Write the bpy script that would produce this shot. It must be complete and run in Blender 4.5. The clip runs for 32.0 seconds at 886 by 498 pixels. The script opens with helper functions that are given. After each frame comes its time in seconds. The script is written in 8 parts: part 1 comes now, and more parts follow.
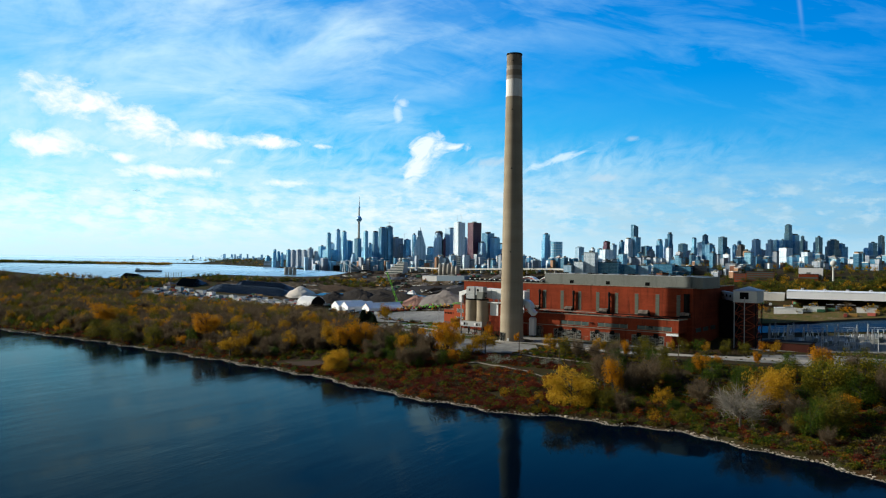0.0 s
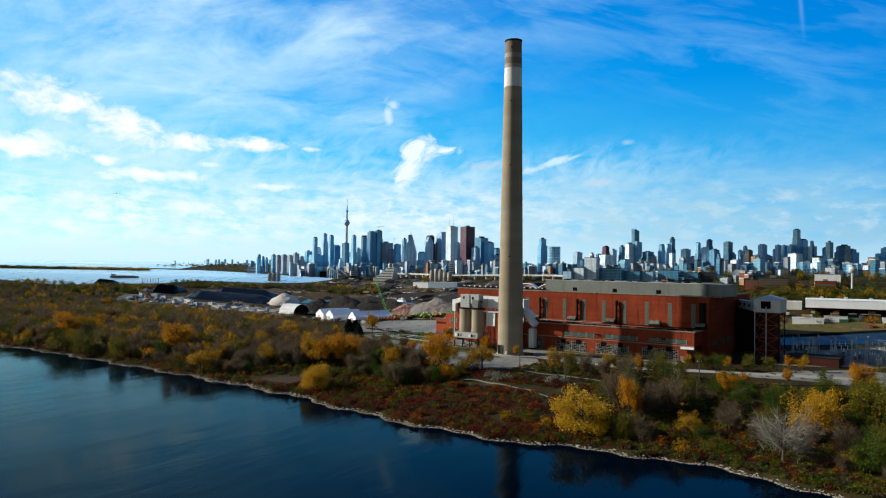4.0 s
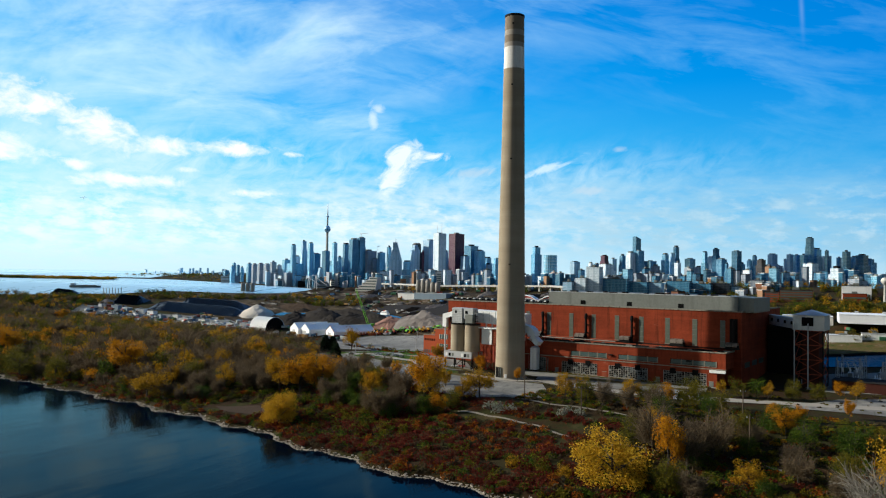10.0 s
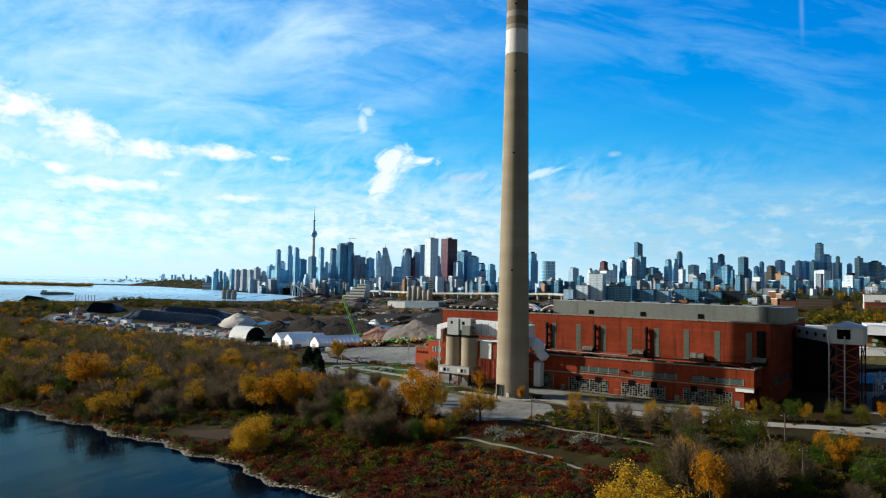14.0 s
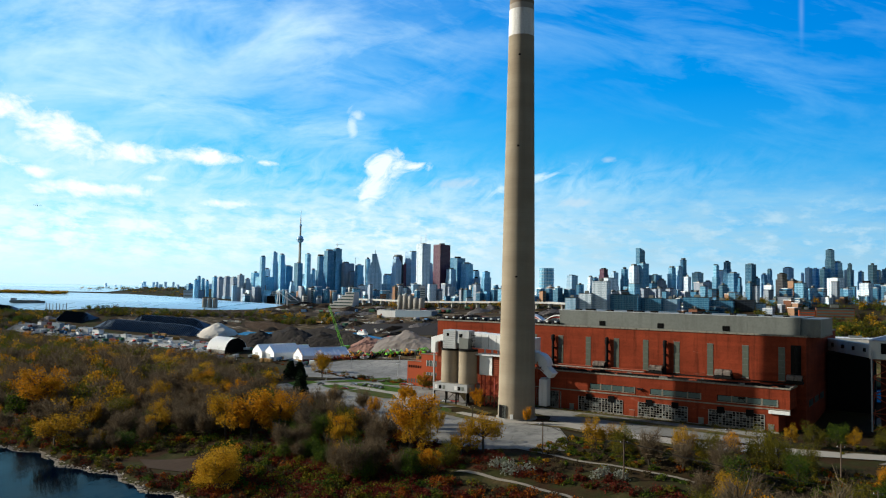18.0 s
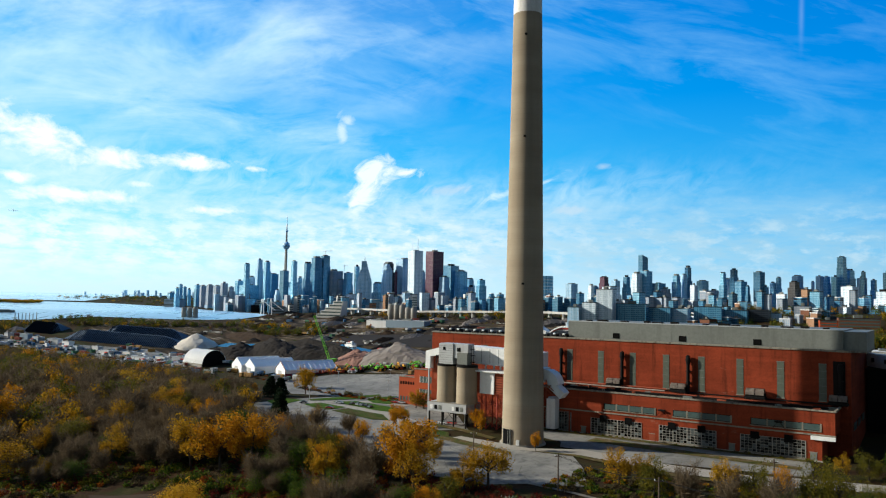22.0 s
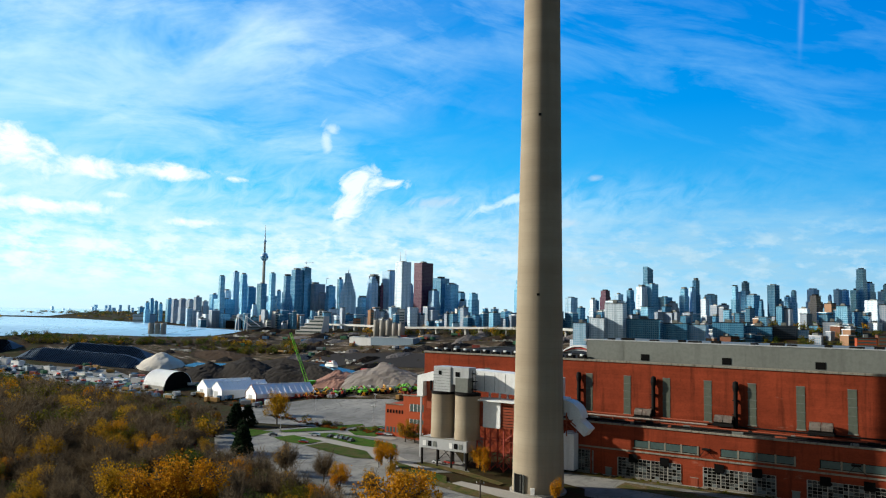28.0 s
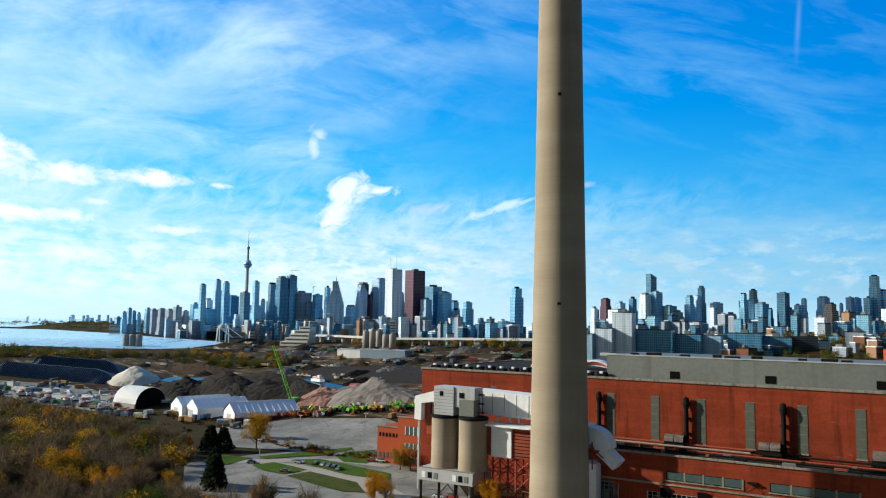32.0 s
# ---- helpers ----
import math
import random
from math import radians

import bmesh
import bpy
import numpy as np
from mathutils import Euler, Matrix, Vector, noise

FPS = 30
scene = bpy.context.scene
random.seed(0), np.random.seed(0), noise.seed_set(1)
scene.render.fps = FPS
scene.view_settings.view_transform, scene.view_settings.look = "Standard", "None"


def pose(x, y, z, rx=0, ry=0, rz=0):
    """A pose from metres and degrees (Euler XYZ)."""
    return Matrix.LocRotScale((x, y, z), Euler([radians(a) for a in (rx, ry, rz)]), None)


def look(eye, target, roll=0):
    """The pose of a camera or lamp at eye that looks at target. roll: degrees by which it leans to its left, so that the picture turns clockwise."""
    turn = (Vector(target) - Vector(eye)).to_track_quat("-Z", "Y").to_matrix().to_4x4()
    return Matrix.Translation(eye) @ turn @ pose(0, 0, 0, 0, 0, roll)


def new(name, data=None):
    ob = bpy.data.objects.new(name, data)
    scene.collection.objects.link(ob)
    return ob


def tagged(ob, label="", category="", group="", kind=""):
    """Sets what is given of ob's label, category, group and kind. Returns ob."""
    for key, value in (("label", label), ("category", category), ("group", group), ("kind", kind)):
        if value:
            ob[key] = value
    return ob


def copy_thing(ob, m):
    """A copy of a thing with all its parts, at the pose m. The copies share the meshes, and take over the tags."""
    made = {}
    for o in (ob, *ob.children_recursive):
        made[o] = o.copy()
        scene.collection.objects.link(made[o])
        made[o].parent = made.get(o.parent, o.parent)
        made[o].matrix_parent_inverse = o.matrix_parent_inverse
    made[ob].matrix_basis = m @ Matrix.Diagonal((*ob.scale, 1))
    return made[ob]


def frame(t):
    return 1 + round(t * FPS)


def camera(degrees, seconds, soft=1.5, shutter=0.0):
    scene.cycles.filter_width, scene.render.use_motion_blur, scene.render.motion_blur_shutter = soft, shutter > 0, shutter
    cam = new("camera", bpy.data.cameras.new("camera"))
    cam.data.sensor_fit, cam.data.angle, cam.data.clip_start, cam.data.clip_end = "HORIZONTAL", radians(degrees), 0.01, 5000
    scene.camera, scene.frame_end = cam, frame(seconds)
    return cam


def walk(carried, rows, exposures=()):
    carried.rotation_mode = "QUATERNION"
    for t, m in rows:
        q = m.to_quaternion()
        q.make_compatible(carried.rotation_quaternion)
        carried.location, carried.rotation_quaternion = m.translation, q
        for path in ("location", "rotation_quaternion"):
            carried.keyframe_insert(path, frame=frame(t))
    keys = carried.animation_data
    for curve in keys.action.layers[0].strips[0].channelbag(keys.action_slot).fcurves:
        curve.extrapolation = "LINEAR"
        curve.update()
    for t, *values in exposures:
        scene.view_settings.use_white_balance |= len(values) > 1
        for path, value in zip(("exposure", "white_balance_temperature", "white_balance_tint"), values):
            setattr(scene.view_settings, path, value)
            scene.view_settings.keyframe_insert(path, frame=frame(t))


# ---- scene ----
cam = camera(60.0, 32.0, soft=1.15)
PATH = [
    (0, (308.46, -488.36, 62.68), (247.65, -408.98, 63.61), 0.63),
    (1, (300.55, -478.27, 62.54), (239.96, -398.72, 63.65), 0.64),
    (2, (292.72, -468.30, 62.35), (232.36, -388.58, 63.66), 0.66),
    (3, (284.95, -458.44, 62.13), (224.83, -378.55, 63.65), 0.69),
    (4, (277.25, -448.71, 61.90), (217.36, -368.65, 63.63), 0.72),
    (5, (269.60, -439.10, 61.67), (209.96, -358.86, 63.62), 0.76),
    (6, (262.01, -429.61, 61.46), (202.62, -349.19, 63.64), 0.79),
    (7, (254.47, -420.23, 61.27), (195.33, -339.63, 63.67), 0.83),
    (8, (246.98, -410.97, 61.10), (188.11, -330.18, 63.73), 0.86),
    (9, (239.56, -401.81, 60.96), (180.94, -320.84, 63.82), 0.89),
    (10, (232.19, -392.76, 60.85), (173.85, -311.60, 63.95), 0.92),
    (11, (224.89, -383.81, 60.77), (166.82, -302.47, 64.09), 0.94),
    (12, (217.67, -374.95, 60.71), (159.88, -293.42, 64.27), 0.96),
    (13, (210.53, -366.18, 60.67), (153.01, -284.47, 64.46), 0.98),
    (14, (203.48, -357.49, 60.64), (146.23, -275.60, 64.67), 1.00),
    (15, (196.52, -348.88, 60.61), (139.55, -266.81, 64.89), 1.01),
    (16, (189.66, -340.35, 60.59), (132.96, -258.10, 65.12), 1.02),
    (17, (182.90, -331.88, 60.56), (126.47, -249.46, 65.36), 1.03),
    (18, (176.25, -323.48, 60.52), (120.08, -240.89, 65.59), 1.05),
    (19, (169.70, -315.14, 60.46), (113.80, -232.39, 65.81), 1.06),
    (20, (163.27, -306.86, 60.39), (107.63, -223.96, 66.03), 1.07),
    (21, (156.94, -298.63, 60.29), (101.55, -215.59, 66.25), 1.08),
    (22, (150.70, -290.47, 60.18), (95.57, -207.28, 66.45), 1.09),
    (23, (144.56, -282.37, 60.06), (89.68, -199.03, 66.65), 1.10),
    (24, (138.50, -274.33, 59.93), (83.87, -190.85, 66.86), 1.11),
    (25, (132.50, -266.35, 59.80), (78.13, -182.74, 67.07), 1.11),
    (26, (126.55, -258.45, 59.68), (72.44, -174.70, 67.30), 1.12),
    (27, (120.62, -250.63, 59.60), (66.78, -166.73, 67.56), 1.12),
    (28, (114.68, -242.90, 59.57), (61.12, -158.85, 67.87), 1.11),
    (29, (108.70, -235.27, 59.62), (55.45, -151.06, 68.24), 1.10),
    (30, (102.65, -227.75, 59.78), (49.72, -143.38, 68.71), 1.07),
    (31, (96.48, -220.37, 60.08), (43.91, -135.81, 69.30), 1.03),
    (32, (90.14, -213.14, 60.58), (37.96, -128.36, 70.04), 0.97),
]
walk(cam, [(t, look(eye, target, roll)) for t, eye, target, roll in PATH], exposures=[(0.0, 0.22, 6320, 6), (10.0, 0.25, 6320, 6), (32.0, 0.31, 6320, 6)])

# ---- light ----
world = bpy.data.worlds.new("world")
scene.world = world
world.use_nodes = True
wn = world.node_tree.nodes
sky = wn.new("ShaderNodeTexSky")
sky.sky_type = "NISHITA"
sky.sun_disc = False
SUN_AZ, SUN_EL = (-0.903, -0.43), 24.0
sky.sun_elevation = radians(SUN_EL)
sky.sun_rotation = math.atan2(SUN_AZ[0], SUN_AZ[1])
world.node_tree.links.new(sky.outputs[0], wn["Background"].inputs[0])
wn["Background"].inputs[1].default_value = 0.05

sun = new("sun", bpy.data.lights.new("sun", "SUN"))
sun.data.energy, sun.data.angle, sun.data.color = 5.0, radians(0.8), (1.0, 0.93, 0.82)
sun.matrix_world = look((SUN_AZ[0] * 300, SUN_AZ[1] * 300, 300 * math.tan(radians(SUN_EL))), (0, 0, 0))


# ---- materials ----
def material(name):
    m = bpy.data.materials.new(name)
    m.use_nodes = True
    t = m.node_tree
    return m, t, t.nodes["Principled BSDF"]


def node(t, kind, **given):
    n = t.nodes.new(kind)
    for key, value in given.items():
        n.inputs[key].default_value = value
    return n


def noise_node(t, vec, scale, detail=4.0, rough=0.55, stretch=None):
    if stretch:
        mp = node(t, "ShaderNodeMapping")
        mp.inputs["Scale"].default_value = stretch
        t.links.new(vec, mp.inputs["Vector"])
        vec = mp.outputs["Vector"]
    n = node(t, "ShaderNodeTexNoise", Scale=scale, Detail=detail, Roughness=rough)
    t.links.new(vec, n.inputs["Vector"])
    return n.outputs["Fac"]


def ramp(t, fac, *stops):
    r = t.nodes.new("ShaderNodeValToRGB")
    while len(r.color_ramp.elements) < len(stops):
        r.color_ramp.elements.new(0.5)
    for e, (p, c) in zip(r.color_ramp.elements, stops):
        e.position, e.color = p, (*c, 1.0) if len(c) == 3 else c
    t.links.new(fac, r.inputs["Fac"])
    return r.outputs["Color"]


def mix(t, fac, a, b, how="MIX"):
    m = t.nodes.new("ShaderNodeMix")
    m.data_type, m.blend_type = "RGBA", how
    for socket, value in ((m.inputs[0], fac), (m.inputs[6], a), (m.inputs[7], b)):
        if isinstance(value, (int, float)):
            socket.default_value = value
        elif isinstance(value, tuple):
            socket.default_value = (*value, 1.0)
        else:
            t.links.new(value, socket)
    return m.outputs[2]


def maths(t, op, a, b=0.0, c=None, clamp=False):
    m = t.nodes.new("ShaderNodeMath")
    m.operation, m.use_clamp = op, clamp
    for socket, value in zip(m.inputs, (a, b, c)):
        if value is None:
            continue
        if isinstance(value, (int, float)):
            socket.default_value = value
        else:
            t.links.new(value, socket)
    return m.outputs[0]


def bump(t, bsdf, height, strength=0.4, distance=0.1):
    b = node(t, "ShaderNodeBump", Strength=strength, Distance=distance)
    t.links.new(height, b.inputs["Height"])
    t.links.new(b.outputs["Normal"], bsdf.inputs["Normal"])


def coords(t, kind="Object"):
    return t.nodes.new("ShaderNodeTexCoord").outputs[kind]


def weathered(name, colour, dark, scale=0.6, rough=0.8, metal=0.0, relief=0.3, streak=0.4, vary=0.0):
    """A painted or raw surface with fine grain, large stains and streaks that run down."""
    m, t, b = material(name)
    c = coords(t)
    fine = noise_node(t, c, scale * 6, 6)
    large = noise_node(t, c, scale * 0.35, 3)
    run = noise_node(t, c, scale, 5, 0.6, (1.6, 1.6, 0.12))
    a = mix(t, ramp(t, large, (0.35, (0, 0, 0)), (0.7, (1, 1, 1))), colour, tuple(0.78 * x + 0.22 * y for x, y in zip(colour, dark)))
    a = mix(t, maths(t, "MULTIPLY", ramp(t, run, (0.5, (0, 0, 0)), (0.75, (1, 1, 1))), streak), a, dark)
    a = mix(t, maths(t, "MULTIPLY", ramp(t, fine, (0.4, (0, 0, 0)), (0.7, (1, 1, 1))), 0.25), a, dark)
    if vary:
        info = t.nodes.new("ShaderNodeObjectInfo").outputs["Random"]
        hsv = t.nodes.new("ShaderNodeHueSaturation")
        t.links.new(maths(t, "MULTIPLY_ADD", info, vary, 1 - vary / 2), hsv.inputs["Value"])
        t.links.new(a, hsv.inputs["Color"])
        a = hsv.outputs["Color"]
    t.links.new(a, b.inputs["Base Color"])
    b.inputs["Roughness"].default_value, b.inputs["Metallic"].default_value = rough, metal
    b.inputs["Specular IOR Level"].default_value = 0.08 if rough > 0.75 else 0.35
    bump(t, b, fine, relief, 0.05)
    return m


def foliage(name, *colours, rough=0.75, island=True):
    """Leaves in several tones, from leaf clump to leaf clump and from plant to plant."""
    m, t, b = material(name)
    rnd = t.nodes.new("ShaderNodeNewGeometry").outputs["Random Per Island"]
    info = t.nodes.new("ShaderNodeObjectInfo").outputs["Random"]
    f = maths(t, "FRACT", maths(t, "ADD", maths(t, "MULTIPLY", rnd, 0.75), maths(t, "MULTIPLY", info, 0.4)))
    n = len(colours)
    a = ramp(t, f, *[((k + 0.5) / n, c) for k, c in enumerate(colours)])
    large = noise_node(t, coords(t), 0.12, 2)
    a = mix(t, ramp(t, large, (0.4, (0, 0, 0)), (0.65, (0.35, 0.35, 0.35))), a, tuple(0.6 * x for x in colours[0]))
    t.links.new(a, b.inputs["Base Color"])
    b.inputs["Roughness"].default_value = rough
    b.inputs["Specular IOR Level"].default_value = 0.06
    thin = t.nodes.new("ShaderNodeBsdfTranslucent")
    t.links.new(a, thin.inputs["Color"])
    both = node(t, "ShaderNodeMixShader", Fac=0.28)
    t.links.new(b.outputs[0], both.inputs[1])
    t.links.new(thin.outputs[0], both.inputs[2])
    t.links.new(both.outputs[0], t.nodes["Material Output"].inputs["Surface"])
    return m


def facade(name, wall, glass, across=3.2, up=3.4, gap=0.35, rough=0.45, metal=0.0, vary=0.35):
    """A far facade: storeys and bays of glass in a wall of stone or metal."""
    m, t, b = material(name)
    c = coords(t)
    sep = t.nodes.new("ShaderNodeSeparateXYZ")
    t.links.new(c, sep.inputs[0])
    run = maths(t, "ADD", sep.outputs["X"], sep.outputs["Y"])
    bay = maths(t, "FRACT", maths(t, "DIVIDE", run, across))
    storey = maths(t, "FRACT", maths(t, "DIVIDE", sep.outputs["Z"], up))
    pane = maths(t, "MULTIPLY", maths(t, "GREATER_THAN", bay, gap), maths(t, "GREATER_THAN", storey, gap))
    patch = noise_node(t, c, 0.06, 3)
    cells = t.nodes.new("ShaderNodeTexWhiteNoise")
    snap = t.nodes.new("ShaderNodeVectorMath")
    snap.operation = "SNAP"
    snap.inputs[1].default_value = (across, across, up)
    t.links.new(c, snap.inputs[0])
    t.links.new(snap.outputs[0], cells.inputs["Vector"])
    glow = mix(t, cells.outputs["Value"], tuple(0.75 * x for x in glass), tuple(min(1, 1.3 * x) for x in glass))
    a = mix(t, pane, wall, glow)
    stripe = noise_node(t, c, 0.55, 2, 0.5, (1.0, 1.0, 0.04))
    floors = noise_node(t, c, 0.5, 2, 0.5, (0.03, 0.03, 1.0))
    a = mix(t, ramp(t, stripe, (0.52, (0, 0, 0)), (0.56, (0.45, 0.45, 0.45))), a, tuple(0.55 * x for x in glass))
    a = mix(t, ramp(t, floors, (0.56, (0, 0, 0)), (0.6, (0.4, 0.4, 0.4))), a, wall)
    a = mix(t, maths(t, "MULTIPLY", patch, 0.45), a, tuple(0.6 * x + 0.4 * y for x, y in zip(glass, wall)))
    info = t.nodes.new("ShaderNodeObjectInfo").outputs["Random"]
    hsv = t.nodes.new("ShaderNodeHueSaturation")
    t.links.new(maths(t, "MULTIPLY_ADD", info, vary, 1 - vary / 2), hsv.inputs["Value"])
    t.links.new(a, hsv.inputs["Color"])
    t.links.new(hsv.outputs["Color"], b.inputs["Base Color"])
    t.links.new(maths(t, "MULTIPLY_ADD", pane, -0.25, rough), b.inputs["Roughness"])
    t.links.new(maths(t, "MULTIPLY", pane, metal), b.inputs["Metallic"])
    return m


def glassy(name, colour, rough=0.15):
    m, t, b = material(name)
    n = noise_node(t, coords(t), 0.8, 3)
    t.links.new(mix(t, n, tuple(0.6 * x for x in colour), tuple(1.4 * x for x in colour)), b.inputs["Base Color"])
    b.inputs["Roughness"].default_value = rough
    return m


def ground_material():
    m, t, b = material("rough_ground")
    c = coords(t)
    big, mid, fine = noise_node(t, c, 0.018, 5), noise_node(t, c, 0.09, 5), noise_node(t, c, 0.9, 6)
    a = ramp(t, mid, (0.3, (0.018, 0.01, 0.005)), (0.45, (0.045, 0.024, 0.01)), (0.58, (0.03, 0.033, 0.009)), (0.75, (0.08, 0.056, 0.024)))
    a = mix(t, ramp(t, big, (0.48, (0, 0, 0)), (0.62, (0.85, 0.85, 0.85))), a, (0.036, 0.028, 0.012))
    a = mix(t, ramp(t, fine, (0.45, (0, 0, 0)), (0.75, (0.6, 0.6, 0.6))), a, (0.016, 0.013, 0.008))
    t.links.new(a, b.inputs["Base Color"])
    b.inputs["Roughness"].default_value = 0.95
    b.inputs["Specular IOR Level"].default_value = 0.05
    bump(t, b, fine, 0.6, 0.4)
    return m


def water_material(name, deep, rough, wave, strength, gloss, lean=-100.0, tint=(0.5, 0.84, 1.0, 1.0), fall=1.0):
    m, t, b = material(name)
    c = coords(t)
    turned = t.nodes.new("ShaderNodeMapping")
    turned.inputs["Rotation"].default_value = (0, 0, radians(lean))
    t.links.new(c, turned.inputs["Vector"])
    c = turned.outputs["Vector"]
    a = noise_node(t, c, wave, 5, 0.55, (0.22, 1.6, 1.0))
    w = noise_node(t, c, wave * 0.1, 4, 0.6, (0.5, 2.2, 1.0))
    broad = ramp(t, noise_node(t, c, wave * 0.03, 3, 0.5, (0.5, 1.4, 1.0)), (0.4, (0.15, 0.15, 0.15)), (0.62, (1, 1, 1)))
    h = maths(t, "MULTIPLY", maths(t, "ADD", a, maths(t, "MULTIPLY", w, 2.6)), broad)
    b.inputs["Base Color"].default_value = (*deep, 1)
    gl = ramp(t, w, (0.35, (rough, rough, rough)), (0.7, (rough * 2.2, rough * 2.2, rough * 2.2)))
    t.links.new(gl, b.inputs["Roughness"])
    b.inputs["Specular IOR Level"].default_value = 0.0
    bump(t, b, h, strength, 1.0)
    normal = b.inputs["Normal"].links[0].from_socket
    mirror = node(t, "ShaderNodeBsdfGlossy", Color=tint)
    rim = node(t, "ShaderNodeFresnel", IOR=1.33)
    for socket in (mirror.inputs["Normal"], rim.inputs["Normal"]):
        t.links.new(normal, socket)
    t.links.new(gl, mirror.inputs["Roughness"])
    both = t.nodes.new("ShaderNodeMixShader")
    t.links.new(maths(t, "MULTIPLY", maths(t, "POWER", rim.outputs[0], fall), gloss, clamp=True), both.inputs["Fac"])
    t.links.new(b.outputs[0], both.inputs[1])
    t.links.new(mirror.outputs[0], both.inputs[2])
    t.links.new(both.outputs[0], t.nodes["Material Output"].inputs["Surface"])
    return m


def waste_material():
    """Levelled tipping ground: brown, black, rust and grey patches, ruts and dry grass."""
    m, t, b = material("tipping_ground")
    c = coords(t)
    big, mid, fine = noise_node(t, c, 0.03, 4, 0.6, (0.6, 1.5, 1.0)), noise_node(t, c, 0.14, 6, 0.65, (0.5, 1.6, 1.0)), noise_node(t, c, 1.2, 6)
    a = ramp(t, mid, (0.34, (0.012, 0.01, 0.008)), (0.43, (0.075, 0.042, 0.024)), (0.5, (0.045, 0.042, 0.018)), (0.57, (0.15, 0.1, 0.064)), (0.66, (0.32, 0.27, 0.215)))
    a = mix(t, ramp(t, big, (0.4, (0.7, 0.7, 0.7)), (0.5, (0, 0, 0))), a, (0.022, 0.018, 0.014))
    a = mix(t, ramp(t, big, (0.56, (0, 0, 0)), (0.64, (0.6, 0.6, 0.6))), a, (0.05, 0.036, 0.016))
    a = mix(t, ramp(t, fine, (0.45, (0, 0, 0)), (0.75, (0.6, 0.6, 0.6))), a, (0.02, 0.017, 0.012))
    t.links.new(a, b.inputs["Base Color"])
    b.inputs["Roughness"].default_value = 0.95
    b.inputs["Specular IOR Level"].default_value = 0.05
    bump(t, b, mid, 0.8, 1.0)
    return m


def patchy(name, scale, *colours):
    """Turf or soil that wanders between several tones."""
    m, t, b = material(name)
    c = coords(t)
    mid, fine = noise_node(t, c, scale, 6, 0.65), noise_node(t, c, scale * 9, 6)
    a = ramp(t, mid, *[(0.32 + 0.36 * k / (len(colours) - 1), v) for k, v in enumerate(colours)])
    a = mix(t, ramp(t, fine, (0.42, (0, 0, 0)), (0.7, (0.6, 0.6, 0.6))), a, tuple(0.4 * v for v in colours[0]))
    t.links.new(a, b.inputs["Base Color"])
    b.inputs["Roughness"].default_value = 0.95
    b.inputs["Specular IOR Level"].default_value = 0.05
    bump(t, b, fine, 0.6, 0.2)
    return m


GROUND = ground_material()
WASTE = waste_material()
WATER = water_material("lake_water", (0.0002, 0.002, 0.007), 0.008, 0.5, 0.08, 1.05, fall=1.85)
DARK_CANAL = water_material("sheltered_canal_water", (0.01, 0.024, 0.034), 0.08, 0.3, 0.06, 0.5, tint=(0.75, 0.88, 1.0, 1.0))
CANAL = water_material("canal_water", (0.012, 0.05, 0.1), 0.1, 0.3, 0.06, 0.8)
# Pale sky sheen and far haze are put into this water's base colour.
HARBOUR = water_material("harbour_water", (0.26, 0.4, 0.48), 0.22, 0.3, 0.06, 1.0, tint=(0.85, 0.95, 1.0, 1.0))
CONCRETE = weathered("chimney_concrete", (0.36, 0.3, 0.22), (0.2, 0.16, 0.115), 0.08, 0.9, streak=0.35)
CONCRETE_TOP = weathered("sooty_concrete", (0.25, 0.2, 0.15), (0.12, 0.1, 0.08), 0.12, 0.9)
BAND_WHITE = weathered("worn_white_paint", (0.78, 0.76, 0.72), (0.4, 0.36, 0.31), 0.2, 0.85, streak=0.5)
BAND_GREY = weathered("bleached_paint", (0.38, 0.34, 0.29), (0.22, 0.19, 0.155), 0.25, 0.9, streak=0.5)
GREY_CONCRETE = weathered("grey_concrete", (0.34, 0.32, 0.28), (0.18, 0.165, 0.14), 0.2, 0.9)


def asphalt_material():
    """Old asphalt: pale worn sheets, darker patches, cracks and weeds."""
    m, t, b = material("worn_asphalt")
    c = coords(t)
    big, mid, fine = noise_node(t, c, 0.035, 4, 0.6), noise_node(t, c, 0.22, 6, 0.65, (1.0, 0.5, 1.0)), noise_node(t, c, 2.0, 6)
    a = ramp(t, big, (0.35, (0.15, 0.145, 0.13)), (0.5, (0.24, 0.23, 0.205)), (0.65, (0.33, 0.31, 0.27)))
    a = mix(t, ramp(t, mid, (0.52, (0, 0, 0)), (0.66, (0.8, 0.8, 0.8))), a, (0.11, 0.108, 0.1))
    a = mix(t, ramp(t, mid, (0.3, (0.7, 0.7, 0.7)), (0.38, (0, 0, 0))), a, (0.1, 0.1, 0.045))
    crack = node(t, "ShaderNodeTexVoronoi", Scale=0.09)
    crack.feature = "DISTANCE_TO_EDGE"
    t.links.new(c, crack.inputs["Vector"])
    a = mix(t, ramp(t, crack.outputs["Distance"], (0.0, (0.6, 0.6, 0.6)), (0.02, (0, 0, 0))), a, (0.07, 0.07, 0.045))
    a = mix(t, maths(t, "MULTIPLY", fine, 0.35), a, (0.12, 0.115, 0.1))
    t.links.new(a, b.inputs["Base Color"])
    b.inputs["Roughness"].default_value = 0.92
    b.inputs["Specular IOR Level"].default_value = 0.08
    bump(t, b, fine, 0.3, 0.05)
    return m


